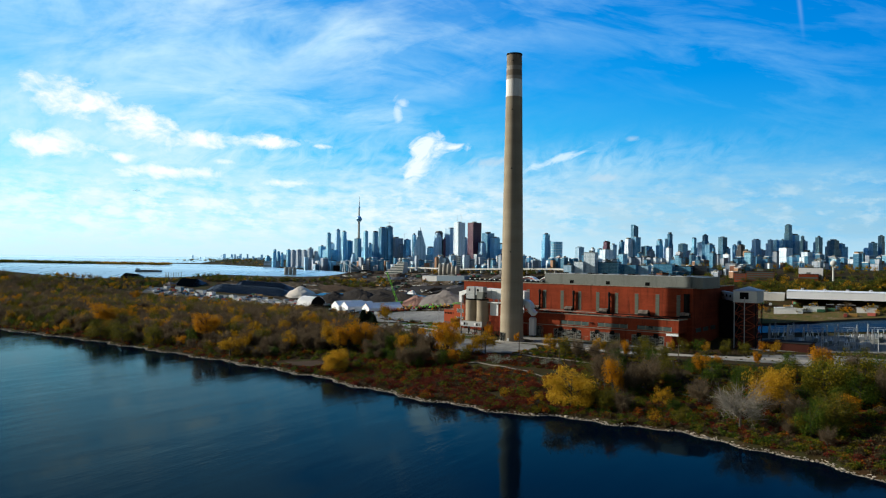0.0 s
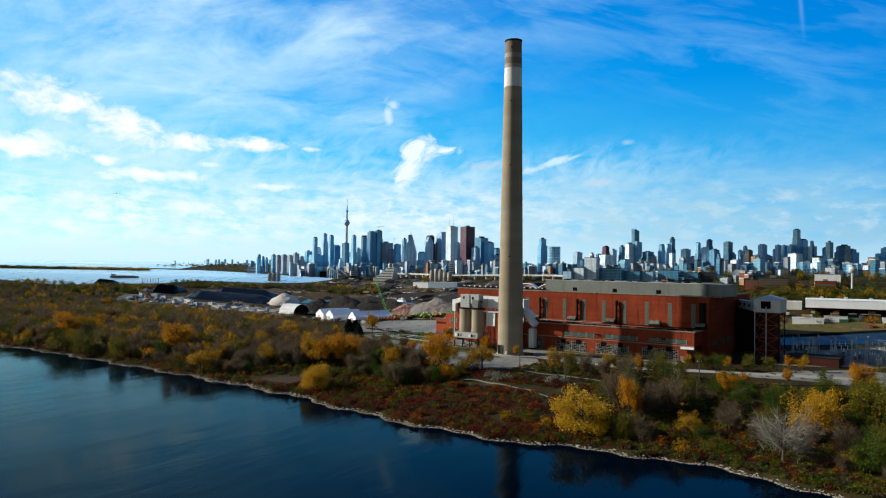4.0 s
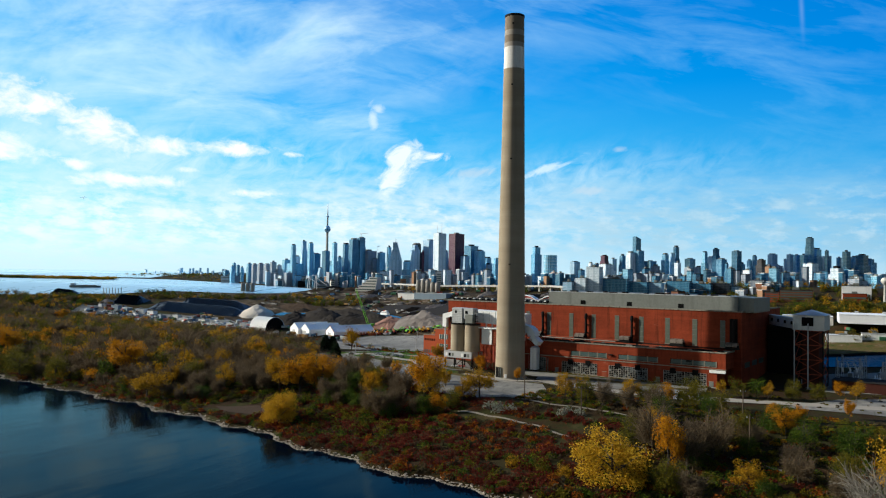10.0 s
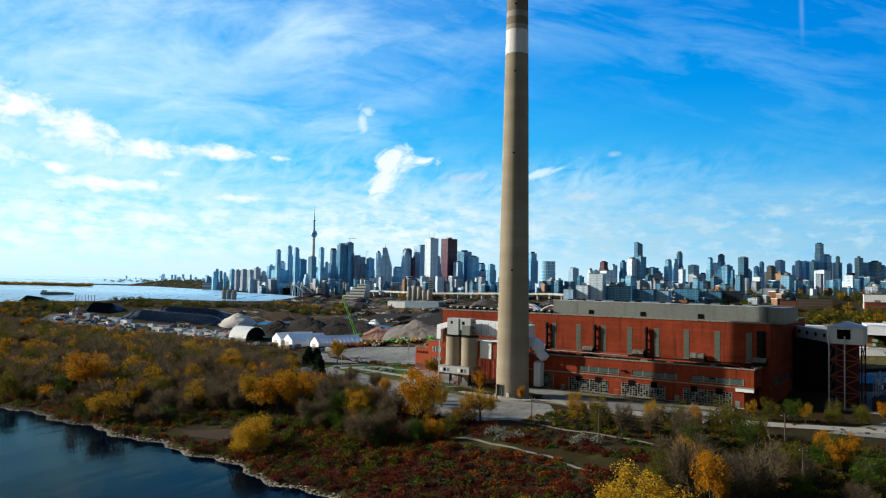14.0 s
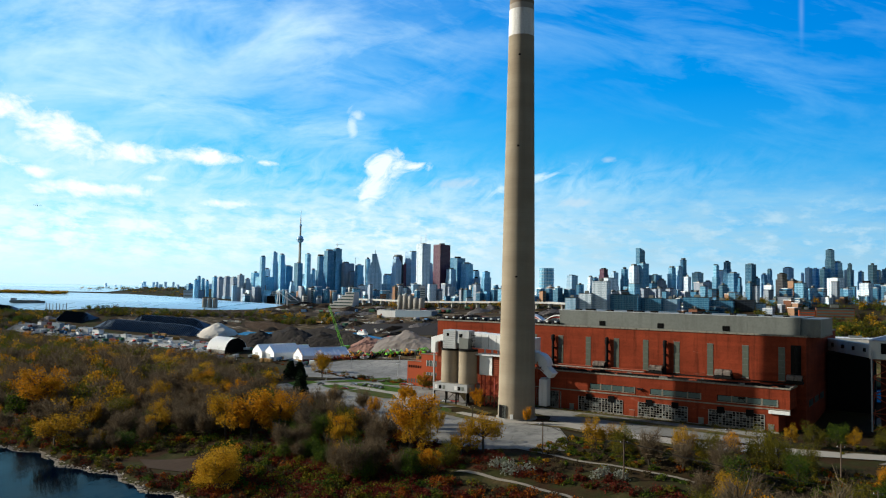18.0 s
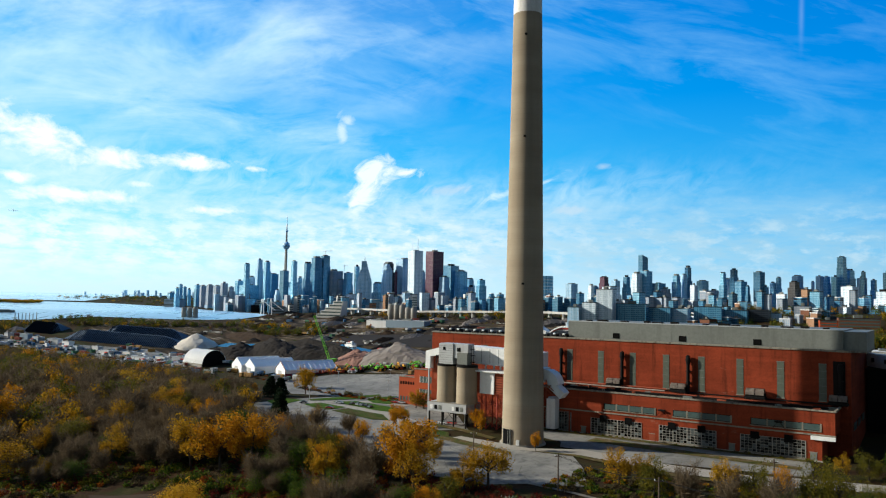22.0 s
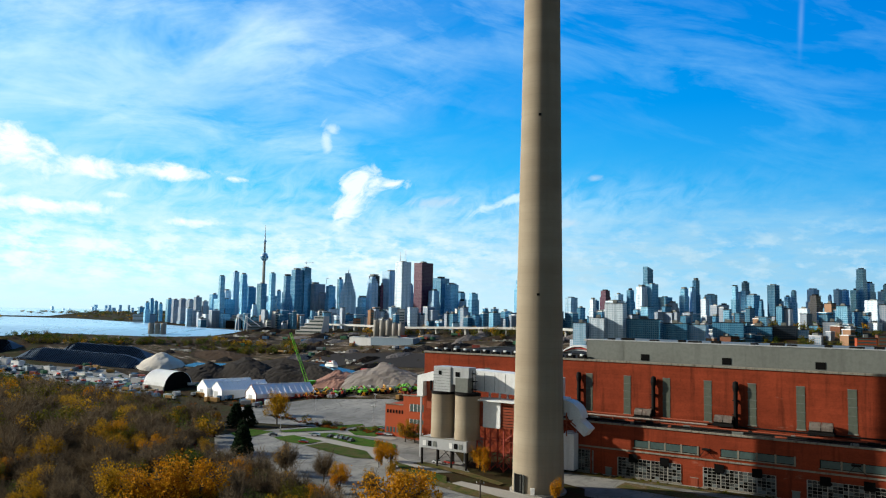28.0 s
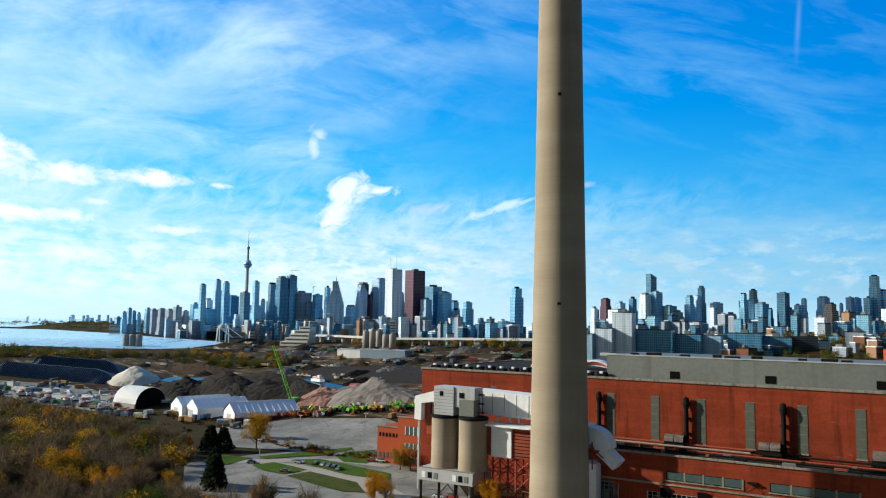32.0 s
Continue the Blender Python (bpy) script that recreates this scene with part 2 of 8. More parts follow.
PAVING = asphalt_material()
PALE_ROAD = weathered("pale_gravel", (0.36, 0.33, 0.28), (0.2, 0.18, 0.14), 0.15, 0.95, streak=0.0)
def brick_material(name, colour, dark):
    """Old brickwork: faint courses, blotches from repairs, pale bloom and soot that has run down."""
    m, t, b = material(name)
    c = coords(t)
    sep = t.nodes.new("ShaderNodeSeparateXYZ")
    t.links.new(c, sep.inputs[0])
    course = ramp(t, maths(t, "FRACT", maths(t, "DIVIDE", sep.outputs["Z"], 0.6)), (0.0, (1, 1, 1)), (0.18, (0, 0, 0)))
    bands, blot, fine = noise_node(t, c, 0.6, 4, 0.6, (0.04, 0.04, 1.0)), noise_node(t, c, 0.07, 5, 0.6), noise_node(t, c, 1.5, 6)
    run, bloom = noise_node(t, c, 0.22, 6, 0.65, (1.4, 1.4, 0.1)), noise_node(t, c, 0.16, 6, 0.7, (0.6, 0.6, 1.2))
    a = mix(t, ramp(t, blot, (0.35, (0, 0, 0)), (0.65, (1, 1, 1))), colour, tuple(0.62 * x for x in colour))
    a = mix(t, ramp(t, bands, (0.45, (0, 0, 0)), (0.7, (0.45, 0.45, 0.45))), a, tuple(1.25 * x for x in colour))
    a = mix(t, ramp(t, run, (0.54, (0, 0, 0)), (0.72, (0.75, 0.75, 0.75))), a, dark)
    a = mix(t, ramp(t, bloom, (0.66, (0, 0, 0)), (0.74, (0.4, 0.4, 0.4))), a, (0.36, 0.22, 0.16))
    a = mix(t, maths(t, "MULTIPLY", course, 0.22), a, dark)
    a = mix(t, ramp(t, fine, (0.45, (0, 0, 0)), (0.7, (0.3, 0.3, 0.3))), a, dark)
    t.links.new(a, b.inputs["Base Color"])
    b.inputs["Roughness"].default_value = 0.9
    b.inputs["Specular IOR Level"].default_value = 0.08
    bump(t, b, fine, 0.3, 0.05)
    return m


BRICK = brick_material("red_brick", (0.255, 0.046, 0.019), (0.055, 0.012, 0.006))
BRICK_PALE = weathered("orange_brick", (0.36, 0.075, 0.03), (0.26, 0.06, 0.03), 0.1, 0.85, streak=0.25)
CLADDING = weathered("grey_cladding", (0.165, 0.175, 0.155), (0.06, 0.06, 0.05), 0.15, 0.6, streak=0.5)
WHITE_STEEL = weathered("white_steel", (0.78, 0.78, 0.76), (0.45, 0.43, 0.4), 0.25, 0.5, streak=0.45)
GREY_STEEL = weathered("galvanised_steel", (0.42, 0.43, 0.43), (0.24, 0.23, 0.22), 0.4, 0.5, streak=0.4)
BLACK_STEEL = weathered("blackened_steel", (0.01, 0.009, 0.008), (0.005, 0.004, 0.004), 0.5, 0.75)
RUST = weathered("rusted_steel", (0.3, 0.07, 0.035), (0.12, 0.035, 0.02), 0.5, 0.85)
RED_STEEL = weathered("red_painted_steel", (0.38, 0.06, 0.035), (0.18, 0.035, 0.025), 0.5, 0.7)
ROOFING = weathered("tar_roofing", (0.03, 0.027, 0.024), (0.012, 0.011, 0.01), 0.2, 0.95, streak=0.0)
# Near-black for black boards and hatches; elsewhere it paints the shade inside openings.
BLACK_AND_SHADE = weathered("dark_void", (0.004, 0.004, 0.004), (0.002, 0.002, 0.002), 0.5, 0.95)
for dull in (BLACK_AND_SHADE, BLACK_STEEL):
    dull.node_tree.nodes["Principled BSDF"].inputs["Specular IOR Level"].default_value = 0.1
STONE_TRIM = weathered("stone_coping", (0.27, 0.24, 0.19), (0.05, 0.042, 0.03), 0.5, 0.9, streak=0.9)
OLIVE_GLASS = glassy("dusty_glass", (0.085, 0.095, 0.07), 0.4)
TEAL_GLASS = glassy("green_glass", (0.055, 0.085, 0.08), 0.3)
BARK = weathered("bark", (0.075, 0.062, 0.048), (0.03, 0.024, 0.019), 2.0, 0.95, streak=0.2)
WOOD_POLE = weathered("pole_wood", (0.12, 0.09, 0.065), (0.06, 0.045, 0.035), 2.0, 0.9)
ROCK = weathered("shore_rock", (0.43, 0.37, 0.3), (0.2, 0.165, 0.125), 0.6, 0.95, vary=0.4)


# ---- building blocks ----
def link(name, bm, mat, parent=None, label="", smooth=False):
    me = bpy.data.meshes.new(name)
    bm.to_mesh(me)
    bm.free()
    return place(name, me, mat, parent, label, smooth)


def place(name, me, mat, parent=None, label="", smooth=False):
    if mat:
        me.materials.clear()
        me.materials.append(mat)
    if smooth:
        me.shade_smooth()
    ob = new(name, me)
    if parent:
        ob.parent = parent
    if label:
        tagged(ob, label)
    return ob


def part(name, bm, mat, parent, label="", smooth=False):
    return link(name, bm, mat, parent, label, smooth)


def thing(name, label, category, group="", at=(0, 0, 0), turn=0.0, kind=""):
    ob = new(name)
    ob.matrix_world = pose(*at, 0, 0, turn)
    return tagged(ob, label, category, group, kind)


def box(bm, x0, x1, y0, y1, z0, z1, bevel=0.0):
    r = bmesh.ops.create_cube(bm, size=1.0, matrix=Matrix.Translation(((x0 + x1) / 2, (y0 + y1) / 2, (z0 + z1) / 2)) @ Matrix.Diagonal((x1 - x0, y1 - y0, z1 - z0, 1)))
    if bevel:
        es = {e for v in r["verts"] for e in v.link_edges}
        bmesh.ops.bevel(bm, geom=list(es), offset=bevel, segments=1, affect="EDGES", profile=0.5)
    return bm


def boxed(x0, x1, y0, y1, z0, z1, bevel=0.0):
    return box(bmesh.new(), x0, x1, y0, y1, z0, z1, bevel)


def lathe(profile, sides=32, cap=True):
    """A turned body from (radius, height) pairs, from below to above."""
    bm = bmesh.new()
    rings = [[bm.verts.new((r * math.cos(2 * math.pi * k / sides), r * math.sin(2 * math.pi * k / sides), z)) for k in range(sides)] for r, z in profile]
    for a, b in zip(rings, rings[1:]):
        for k in range(sides):
            bm.faces.new((a[k], a[(k + 1) % sides], b[(k + 1) % sides], b[k]))
    if cap:
        bm.faces.new(rings[-1])
        bm.faces.new(rings[0][::-1])
    return bm


def strut(bm, a, b, w, sides=4):
    """A straight bar from a to b of thickness w."""
    a, b = Vector(a), Vector(b)
    d = b - a
    m = Matrix.Translation((a + b) / 2) @ d.to_track_quat("Z", "Y").to_matrix().to_4x4()
    bmesh.ops.create_cone(bm, cap_ends=True, segments=sides, radius1=w / 2 * 1.2, radius2=w / 2 * 1.2, depth=d.length, matrix=m)
    return bm


def prism(bm, outline, z0, z1):
    """An upright block over a plan outline, anticlockwise from above."""
    lo = [bm.verts.new((x, y, z0)) for x, y in outline]
    hi = [bm.verts.new((x, y, z1)) for x, y in outline]
    n = len(lo)
    for k in range(n):
        bm.faces.new((lo[k], lo[(k + 1) % n], hi[(k + 1) % n], hi[k]))
    bm.faces.new(hi)
    bm.faces.new(lo[::-1])
    return bm


# ---- land and water ----
SHORE_X = (-2600, -520, -360, -190, -60, 0, 50, 90, 130, 170, 210, 235, 270, 400, 900, 2600)
SHORE_Y = (-420, -153, -141, -143, -148, -160, -166, -167, -158, -151, -157, -166, -179, -240, -520, -1300)
WATER_Z = -15.0


def ease(a):
    a = np.clip(a, 0, 1)
    return a * a * (3 - 2 * a)


def shore(x):
    return np.interp(x, SHORE_X, SHORE_Y) + 2.5 * np.sin(np.asarray(x) * 0.11) + 1.4 * np.sin(np.asarray(x) * 0.31 + 1)


def land(x, y):
    """Height of the ground: a bank at the shore, level yards, then a long rise to the city and the horizon."""
    x, y = np.asarray(x, float), np.asarray(y, float)
    d = y - shore(x)
    z = np.where(d < 7, -17.0 + 4.2 * ease((d + 6) / 13), -12.8 + 12.8 * ease((d - 7) / 112))
    cap = np.interp(x, (-700, -500, -350, -100, 100, 500), (38, 38, 44, 51, 53, 53))
    start = np.interp(x, (-900, -400), (-250, 70))
    z = z + cap * ease((y - start) / 320)
    far = np.hypot(x - 200, y + 350)
    return z + (51.5 - cap) * ease((far - 1000) / 500) * (d > 60)


def sheet(name, xs, ys, height, mat, keep=None):
    """A grid of quads over lines xs and ys (ys may shift with x) at the given height."""
    gx, gy = np.meshgrid(xs, ys, indexing="ij")
    if keep:
        gy = gy + keep(gx)
    gz = height(gx, gy)
    co = np.stack([gx, gy, gz], -1).reshape(-1, 3)
    n, m = gx.shape
    i = np.arange(n * m).reshape(n, m)
    f = np.stack([i[:-1, :-1], i[1:, :-1], i[1:, 1:], i[:-1, 1:]], -1).reshape(-1, 4)
    me = bpy.data.meshes.new(name)
    me.from_pydata(co.tolist(), [], f.tolist())
    me.materials.append(mat)
    me.shade_smooth()
    return new(name, me)


def bumpy(x, y):
    n = 0.5 * np.sin(x * 0.13 + 1.3 * np.sin(y * 0.07)) * np.sin(y * 0.11 + 0.8 * np.sin(x * 0.05))
    d = y - shore(x)
    return land(x, y) + n * ease((d - 8) / 20) * (1 - ease((d - 90) / 40)) - 0.15


gx = np.concatenate([np.arange(-2300, -600, 30), np.arange(-600, 330, 4.0), np.arange(330, 2300, 45)])
gd = np.concatenate([np.array([-9, -5, -2, 0, 2, 4, 7, 10]), np.arange(14, 180, 5.0), np.arange(184, 640, 16), np.arange(650, 2800, 60)])
tagged(sheet("ground", gx, gd, bumpy, GROUND, keep=shore), "rough autumn ground of brown soil, dry grass and gravel", "ground", kind="structure")
tagged(sheet("water", np.linspace(-2600, 2600, 40), np.linspace(-2400, -100, 40), lambda x, y: 0 * x + WATER_Z, WATER), "calm dark blue lake water with fine ripples", "lake", kind="structure")


# ---- sky behind the city ----
def sky_material():
    """Pale haze at the horizon, deep blue above, a deck of small clouds, cirrus streaks and a few cumulus."""
    m = bpy.data.materials.new("cloudy_sky")
    m.use_nodes = True
    t = m.node_tree
    t.nodes.clear()
    uv = coords(t, "UV")
    sep = t.nodes.new("ShaderNodeSeparateXYZ")
    t.links.new(uv, sep.inputs[0])
    az, el = sep.outputs["X"], sep.outputs["Y"]
    base = ramp(t, maths(t, "DIVIDE", el, 26.0), (0.0, (0.6, 0.85, 0.95)), (0.14, (0.38, 0.74, 0.94)), (0.32, (0.06, 0.52, 0.92)), (0.56, (0.01, 0.35, 0.86)), (1.0, (0.004, 0.2, 0.7)))
    shade = ramp(t, maths(t, "MULTIPLY_ADD", az, 1 / 76.0, 0.5), (0.05, (1.25, 1.28, 1.12)), (0.4, (1, 1, 1)), (0.9, (0.52, 0.69, 0.84)))
    base = mix(t, 1.0, base, shade, "MULTIPLY")

    def blobs(*spots):
        """Soft ellipses at (degrees round, degrees up, half width, half height, lean)."""
        total = None
        for u, v, a, b, lean in spots:
            du, dv = maths(t, "SUBTRACT", az, u), maths(t, "SUBTRACT", el, v)
            dv = maths(t, "MULTIPLY_ADD", du, -lean, dv)
            q = maths(t, "ADD", maths(t, "POWER", maths(t, "ABSOLUTE", maths(t, "DIVIDE", du, a)), 2.0), maths(t, "POWER", maths(t, "ABSOLUTE", maths(t, "DIVIDE", dv, b)), 2.0))
            g = maths(t, "POWER", 2.718, maths(t, "MULTIPLY", q, -1.0))
            total = g if total is None else maths(t, "MAXIMUM", total, g)
        return total

    def fibres(angle, stretch, detail=9, twist=0.6):
        mp = t.nodes.new("ShaderNodeMapping")
        mp.inputs["Rotation"].default_value = (0, 0, radians(angle))
        t.links.new(uv, mp.inputs["Vector"])
        sc = t.nodes.new("ShaderNodeMapping")
        sc.inputs["Scale"].default_value = (*stretch, 1)
        t.links.new(mp.outputs["Vector"], sc.inputs["Vector"])
        n = node(t, "ShaderNodeTexNoise", Scale=1.0, Detail=float(detail), Roughness=0.62, Distortion=twist)
        t.links.new(sc.outputs["Vector"], n.inputs["Vector"])
        return n.outputs["Fac"]

    def thin(mask, grain, low, high, top):
        """Cloud that shows where its grain is dense, inside a soft region."""
        return maths(t, "MULTIPLY", maths(t, "MULTIPLY", mask, ramp(t, grain, (low, (0, 0, 0)), (high, (1, 1, 1)))), top)

    def thick(mask, grain, low, high, top):
        """Cloud with a torn edge: the grain eats into the region's rim."""
        f = maths(t, "ADD", mask, maths(t, "MULTIPLY_ADD", grain, 2.2, -1.1))
        inside = ramp(t, mask, (0.04, (0, 0, 0)), (0.3, (1, 1, 1)))
        return maths(t, "MULTIPLY", maths(t, "MULTIPLY", ramp(t, f, (low, (0, 0, 0)), (high, (1, 1, 1))), inside), top)

    drift, fan, level = fibres(-12, (0.1, 0.34), 8, 0.45), fibres(14, (0.1, 0.42), 8, 0.4), fibres(-5, (0.13, 0.5), 9, 0.4)
    curl, deck, lumps, soft = fibres(-30, (0.45, 0.8), 10, 0.8), fibres(1, (0.3, 1.1), 7, 0.12), fibres(6, (0.5, 0.8), 10, 0.3), fibres(-12, (0.11, 0.2), 5, 0.4)
    puffs = fibres(2, (0.5, 1.05), 7, 0.1)
    a = base
    for cover, tint in (
        (thin(blobs((-30, 21, 14, 6, 0), (-25, 15, 9, 3.5, 0.1), (-16, 17, 9, 3, 0.05)), soft, 0.3, 0.62, 0.75), (0.62, 0.88, 1.0)),
        (thin(blobs((-22, 19, 17, 5.5, 0.05), (-10, 17.5, 11, 3.6, -0.12)), drift, 0.42, 0.7, 0.62), (0.74, 0.92, 1.0)),
        (thin(blobs((-2, 19.5, 13, 3.6, 0.06), (-5, 15, 8, 1.7, -0.14)), fan, 0.42, 0.74, 0.42), (0.6, 0.85, 1.0)),
        (thin(blobs((-19, 12.6, 13, 2.2, -0.04), (-8, 11.4, 7, 1.4, -0.1)), level, 0.36, 0.68, 0.66), (0.72, 0.92, 1.0)),
        (thin(blobs((20, 16, 13, 4.5, -0.35), (30, 20, 8, 4, 0)), fan, 0.44, 0.76, 0.36), (0.42, 0.74, 0.96)),
        (thin(blobs((-20, 8, 18, 2.4, 0.0), (3, 7.0, 14, 1.7, 0.08)), curl, 0.36, 0.72, 0.6), (0.76, 0.93, 1.0)),
        (thin(blobs((12, 6.6, 10, 1.4, 0.05), (26, 5.8, 14, 2.0, 0)), level, 0.36, 0.7, 0.45), (0.4, 0.68, 0.86)),
        (thin(blobs((-27, 3.0, 26, 3.6, 0), (-6, 3.4, 20, 3.3, 0)), deck, 0.36, 0.6, 0.9), (0.79, 0.92, 0.97)),
        (thin(blobs((22, 3.2, 22, 3.2, 0)), deck, 0.36, 0.62, 0.7), (0.35, 0.57, 0.72)),
        (thin(blobs((20, 3.8, 24, 2.6, 0.02), (0, 4.0, 10, 2.0, 0)), puffs, 0.5, 0.68, 0.75), (0.55, 0.72, 0.83)),
        (thin(blobs((-24, 3.6, 16, 2.4, 0), (-6, 3.8, 12, 2.2, 0)), puffs, 0.46, 0.62, 0.85), (0.9, 0.97, 1.0)),
        (thin(blobs((-33, 10.0, 8, 3.6, -0.1), (-25, 8.6, 7, 2.0, -0.1)), soft, 0.2, 0.6, 0.65), (0.88, 0.97, 1.0)),
        (thick(blobs((-30.5, 11.3, 3.6, 1.5, -0.15), (-26, 9.9, 3.6, 1.4, -0.15), (-21.6, 9.0, 2.8, 0.8, -0.05), (-16.8, 9.1, 3.6, 0.55, 0), (-12.2, 8.9, 0.9, 0.3, 0), (-32, 8.0, 3.5, 1.0, 0), (-24, 6.4, 3.6, 0.6, 0), (-27, 7.3, 1.3, 0.5, 0), (-19.5, 7.4, 1.0, 0.3, 0), (-15, 5.9, 2.4, 0.4, 0)), lumps, 0.42, 1.1, 1.0), (0.98, 1.0, 1.0)),
        (thick(blobs((-3.6, 9.0, 2.2, 1.3, 0.3), (-4.6, 7.4, 1.4, 1.5, 0.5), (-1.8, 9.2, 2.4, 0.5, -0.1)), curl, 0.42, 1.6, 0.92), (0.93, 0.98, 1.0)),
        (thick(blobs((-6.2, 11.9, 0.45, 1.1, -0.6), (-5.9, 12.6, 0.6, 0.4, 0), (6.5, 8.0, 3.2, 0.4, 0.35)), curl, 0.4, 1.5, 0.6), (0.84, 0.94, 1.0)),
        (thick(blobs((1.5, 7.9, 2.4, 0.45, 0.05), (12.6, 9.6, 0.8, 0.35, 0), (10.2, 6.6, 1.6, 0.35, 0)), curl, 0.4, 1.2, 0.5), (0.6, 0.7, 0.8)),
        (thin(blobs((-13, 17.4, 3.0, 0.3, 0.8)), soft, 0.2, 0.6, 0.2), (0.84, 0.94, 0.98)),
        (thin(blobs((25.2, 18.9, 0.14, 1.5, -3.0)), soft, 0.2, 0.6, 0.14), (0.8, 0.93, 1.0)),
    ):
        a = mix(t, cover, a, tint)
    haze = ramp(t, maths(t, "DIVIDE", el, 26.0), (0.0, (0.7, 0.7, 0.7)), (0.09, (0, 0, 0)))
    a = mix(t, haze, a, (0.6, 0.8, 0.9))
    base = a
    em = node(t, "ShaderNodeEmission", Strength=0.91)
    out = t.nodes.new("ShaderNodeOutputMaterial")
    t.links.new(base, em.inputs["Color"])
    t.links.new(em.outputs[0], out.inputs["Surface"])
    return m


SKY_AT, SKY_R, SKY_H, SKY_AHEAD = (200.0, -350.0), 2300.0, 700.0, 35.0


def sky_screen():
    """A wide shell of sky, flattened like a cloud ceiling; u and v are degrees round and up from its centre."""
    azs, els = np.radians(np.linspace(-42, 39.5, 80)), np.radians(np.linspace(-1, 40, 50))
    co, uv = [], []
    for a in azs:
        for e in els:
            k = 1 / math.sqrt((math.cos(e) / SKY_R) ** 2 + (math.sin(e) / SKY_H) ** 2)
            y = radians(SKY_AHEAD) + a
            co.append((SKY_AT[0] - math.sin(y) * math.cos(e) * k, SKY_AT[1] + math.cos(y) * math.cos(e) * k, 52 + math.sin(e) * k))
            uv.append((-math.degrees(a), math.degrees(e)))
    n = len(els)
    faces = [(i * n + j, i * n + j + 1, i * n + n + j + 1, i * n + n + j) for i in range(len(azs) - 1) for j in range(n - 1)]
    me = bpy.data.meshes.new("sky_backdrop")
    me.from_pydata(co, [], faces)
    layer = me.uv_layers.new(name="degrees")
    for loop in me.loops:
        layer.data[loop.index].uv = uv[loop.vertex_index]
    me.materials.append(sky_material())
    me.shade_smooth()
    return tagged(new("sky_backdrop", me), "blue sky with thin white cloud over the city", "sky", kind="structure")


sky_screen()


# ---- chimney ----
chimney = thing("chimney", "tall tapered beige concrete chimney with a worn white band", "chimney")


def chimney_radius(z):
    return 8.75 - 2.55 * min(z, 182.0) / 182 - 0.55 * max(0, z - 182) / 33


def shaft(z0, z1, steps):
    return lathe([(chimney_radius(z), z) for z in np.linspace(z0, z1, steps)], 72, False)


def concrete_lifts():
    """Beige shaft with faint rings where the formwork was raised."""
    m, t, b = material("chimney_concrete")
    c = coords(t)
    sep = t.nodes.new("ShaderNodeSeparateXYZ")
    t.links.new(c, sep.inputs[0])
    ring = maths(t, "FRACT", maths(t, "DIVIDE", sep.outputs["Z"], 2.3))
    fine, run, big = noise_node(t, c, 0.7, 6), noise_node(t, c, 0.25, 5, 0.6, (1.5, 1.5, 0.06)), noise_node(t, c, 0.05, 4, 0.5, (0.3, 0.3, 1.6))
    a = mix(t, ramp(t, big, (0.35, (0, 0, 0)), (0.68, (1, 1, 1))), (0.37, 0.31, 0.225), (0.27, 0.215, 0.15))
    a = mix(t, maths(t, "MULTIPLY", ramp(t, run, (0.5, (0, 0, 0)), (0.75, (1, 1, 1))), 0.4), a, (0.2, 0.16, 0.115))
    a = mix(t, maths(t, "MULTIPLY", ramp(t, ring, (0.0, (1, 1, 1)), (0.1, (0, 0, 0))), 0.22), a, (0.17, 0.14, 0.1))
    a = mix(t, maths(t, "MULTIPLY", fine, 0.3), a, (0.22, 0.18, 0.13))
    t.links.new(a, b.inputs["Base Color"])
    b.inputs["Roughness"].default_value = 0.92
    b.inputs["Specular IOR Level"].default_value = 0.08
    bump(t, b, fine, 0.3, 0.08)
    return m


LIFTS = concrete_lifts()
part("shaft", shaft(-0.5, 182.5, 60), LIFTS, chimney, "beige concrete shaft with faint casting rings", True)
part("painted_band", shaft(182.5, 195.5, 6), BAND_WHITE, chimney, "flaking white paint", True)
part("painted_band", shaft(195.5, 198.2, 3), BAND_GREY, chimney, "bleached remains of white paint", True)
part("painted_band", shaft(198.2, 202.4, 3), CONCRETE_TOP, chimney, "", True)
part("painted_band", shaft(202.4, 205.6, 3), BAND_GREY, chimney, "bleached remains of white paint", True)
part("top", shaft(205.6, 213.8, 4), CONCRETE_TOP, chimney, "sooty bare concrete", True)
part("rim", lathe([(5.7, 213.8), (5.95, 214.0), (5.95, 215), (4.7, 215), (4.7, 211)], 56, False), BLACK_STEEL, chimney, "black steel cap ring")
part("lining", lathe([(4.7, 211), (0.1, 210.5)], 40, False), BLACK_AND_SHADE, chimney)
part("plinth", lathe([(9.6, -0.6), (9.6, 0.45), (8.7, 0.5)], 56), GREY_CONCRETE, chimney)
# solid near-black block paints the shade of the doorway
bm = boxed(-2.1, 2.1, -9.0, -6.5, 0.4, 6.4, 0.1)
bm.transform(pose(0, 0, 0, 0, 0, -20))
door = part("doorway", bm, BLACK_AND_SHADE, chimney, "dark open doorway")
for x0, x1 in ((-2.3, -2.05), (2.05, 2.3), (0.75, 0.9)):
    bm = boxed(x0, x1, -9.1, -8.6, 0.3, 6.6)
    bm.transform(pose(0, 0, 0, 0, 0, -20))
    part("jamb", bm, CLADDING, door)
bm = boxed(-0.7, 0.7, -9.1, -8.2, 0.4, 2.6, 0.05)
bm.transform(pose(0, 0, 0, 0, 0, 14))
part("meter_box", bm, WHITE_STEEL, chimney, "white steel cabinet")
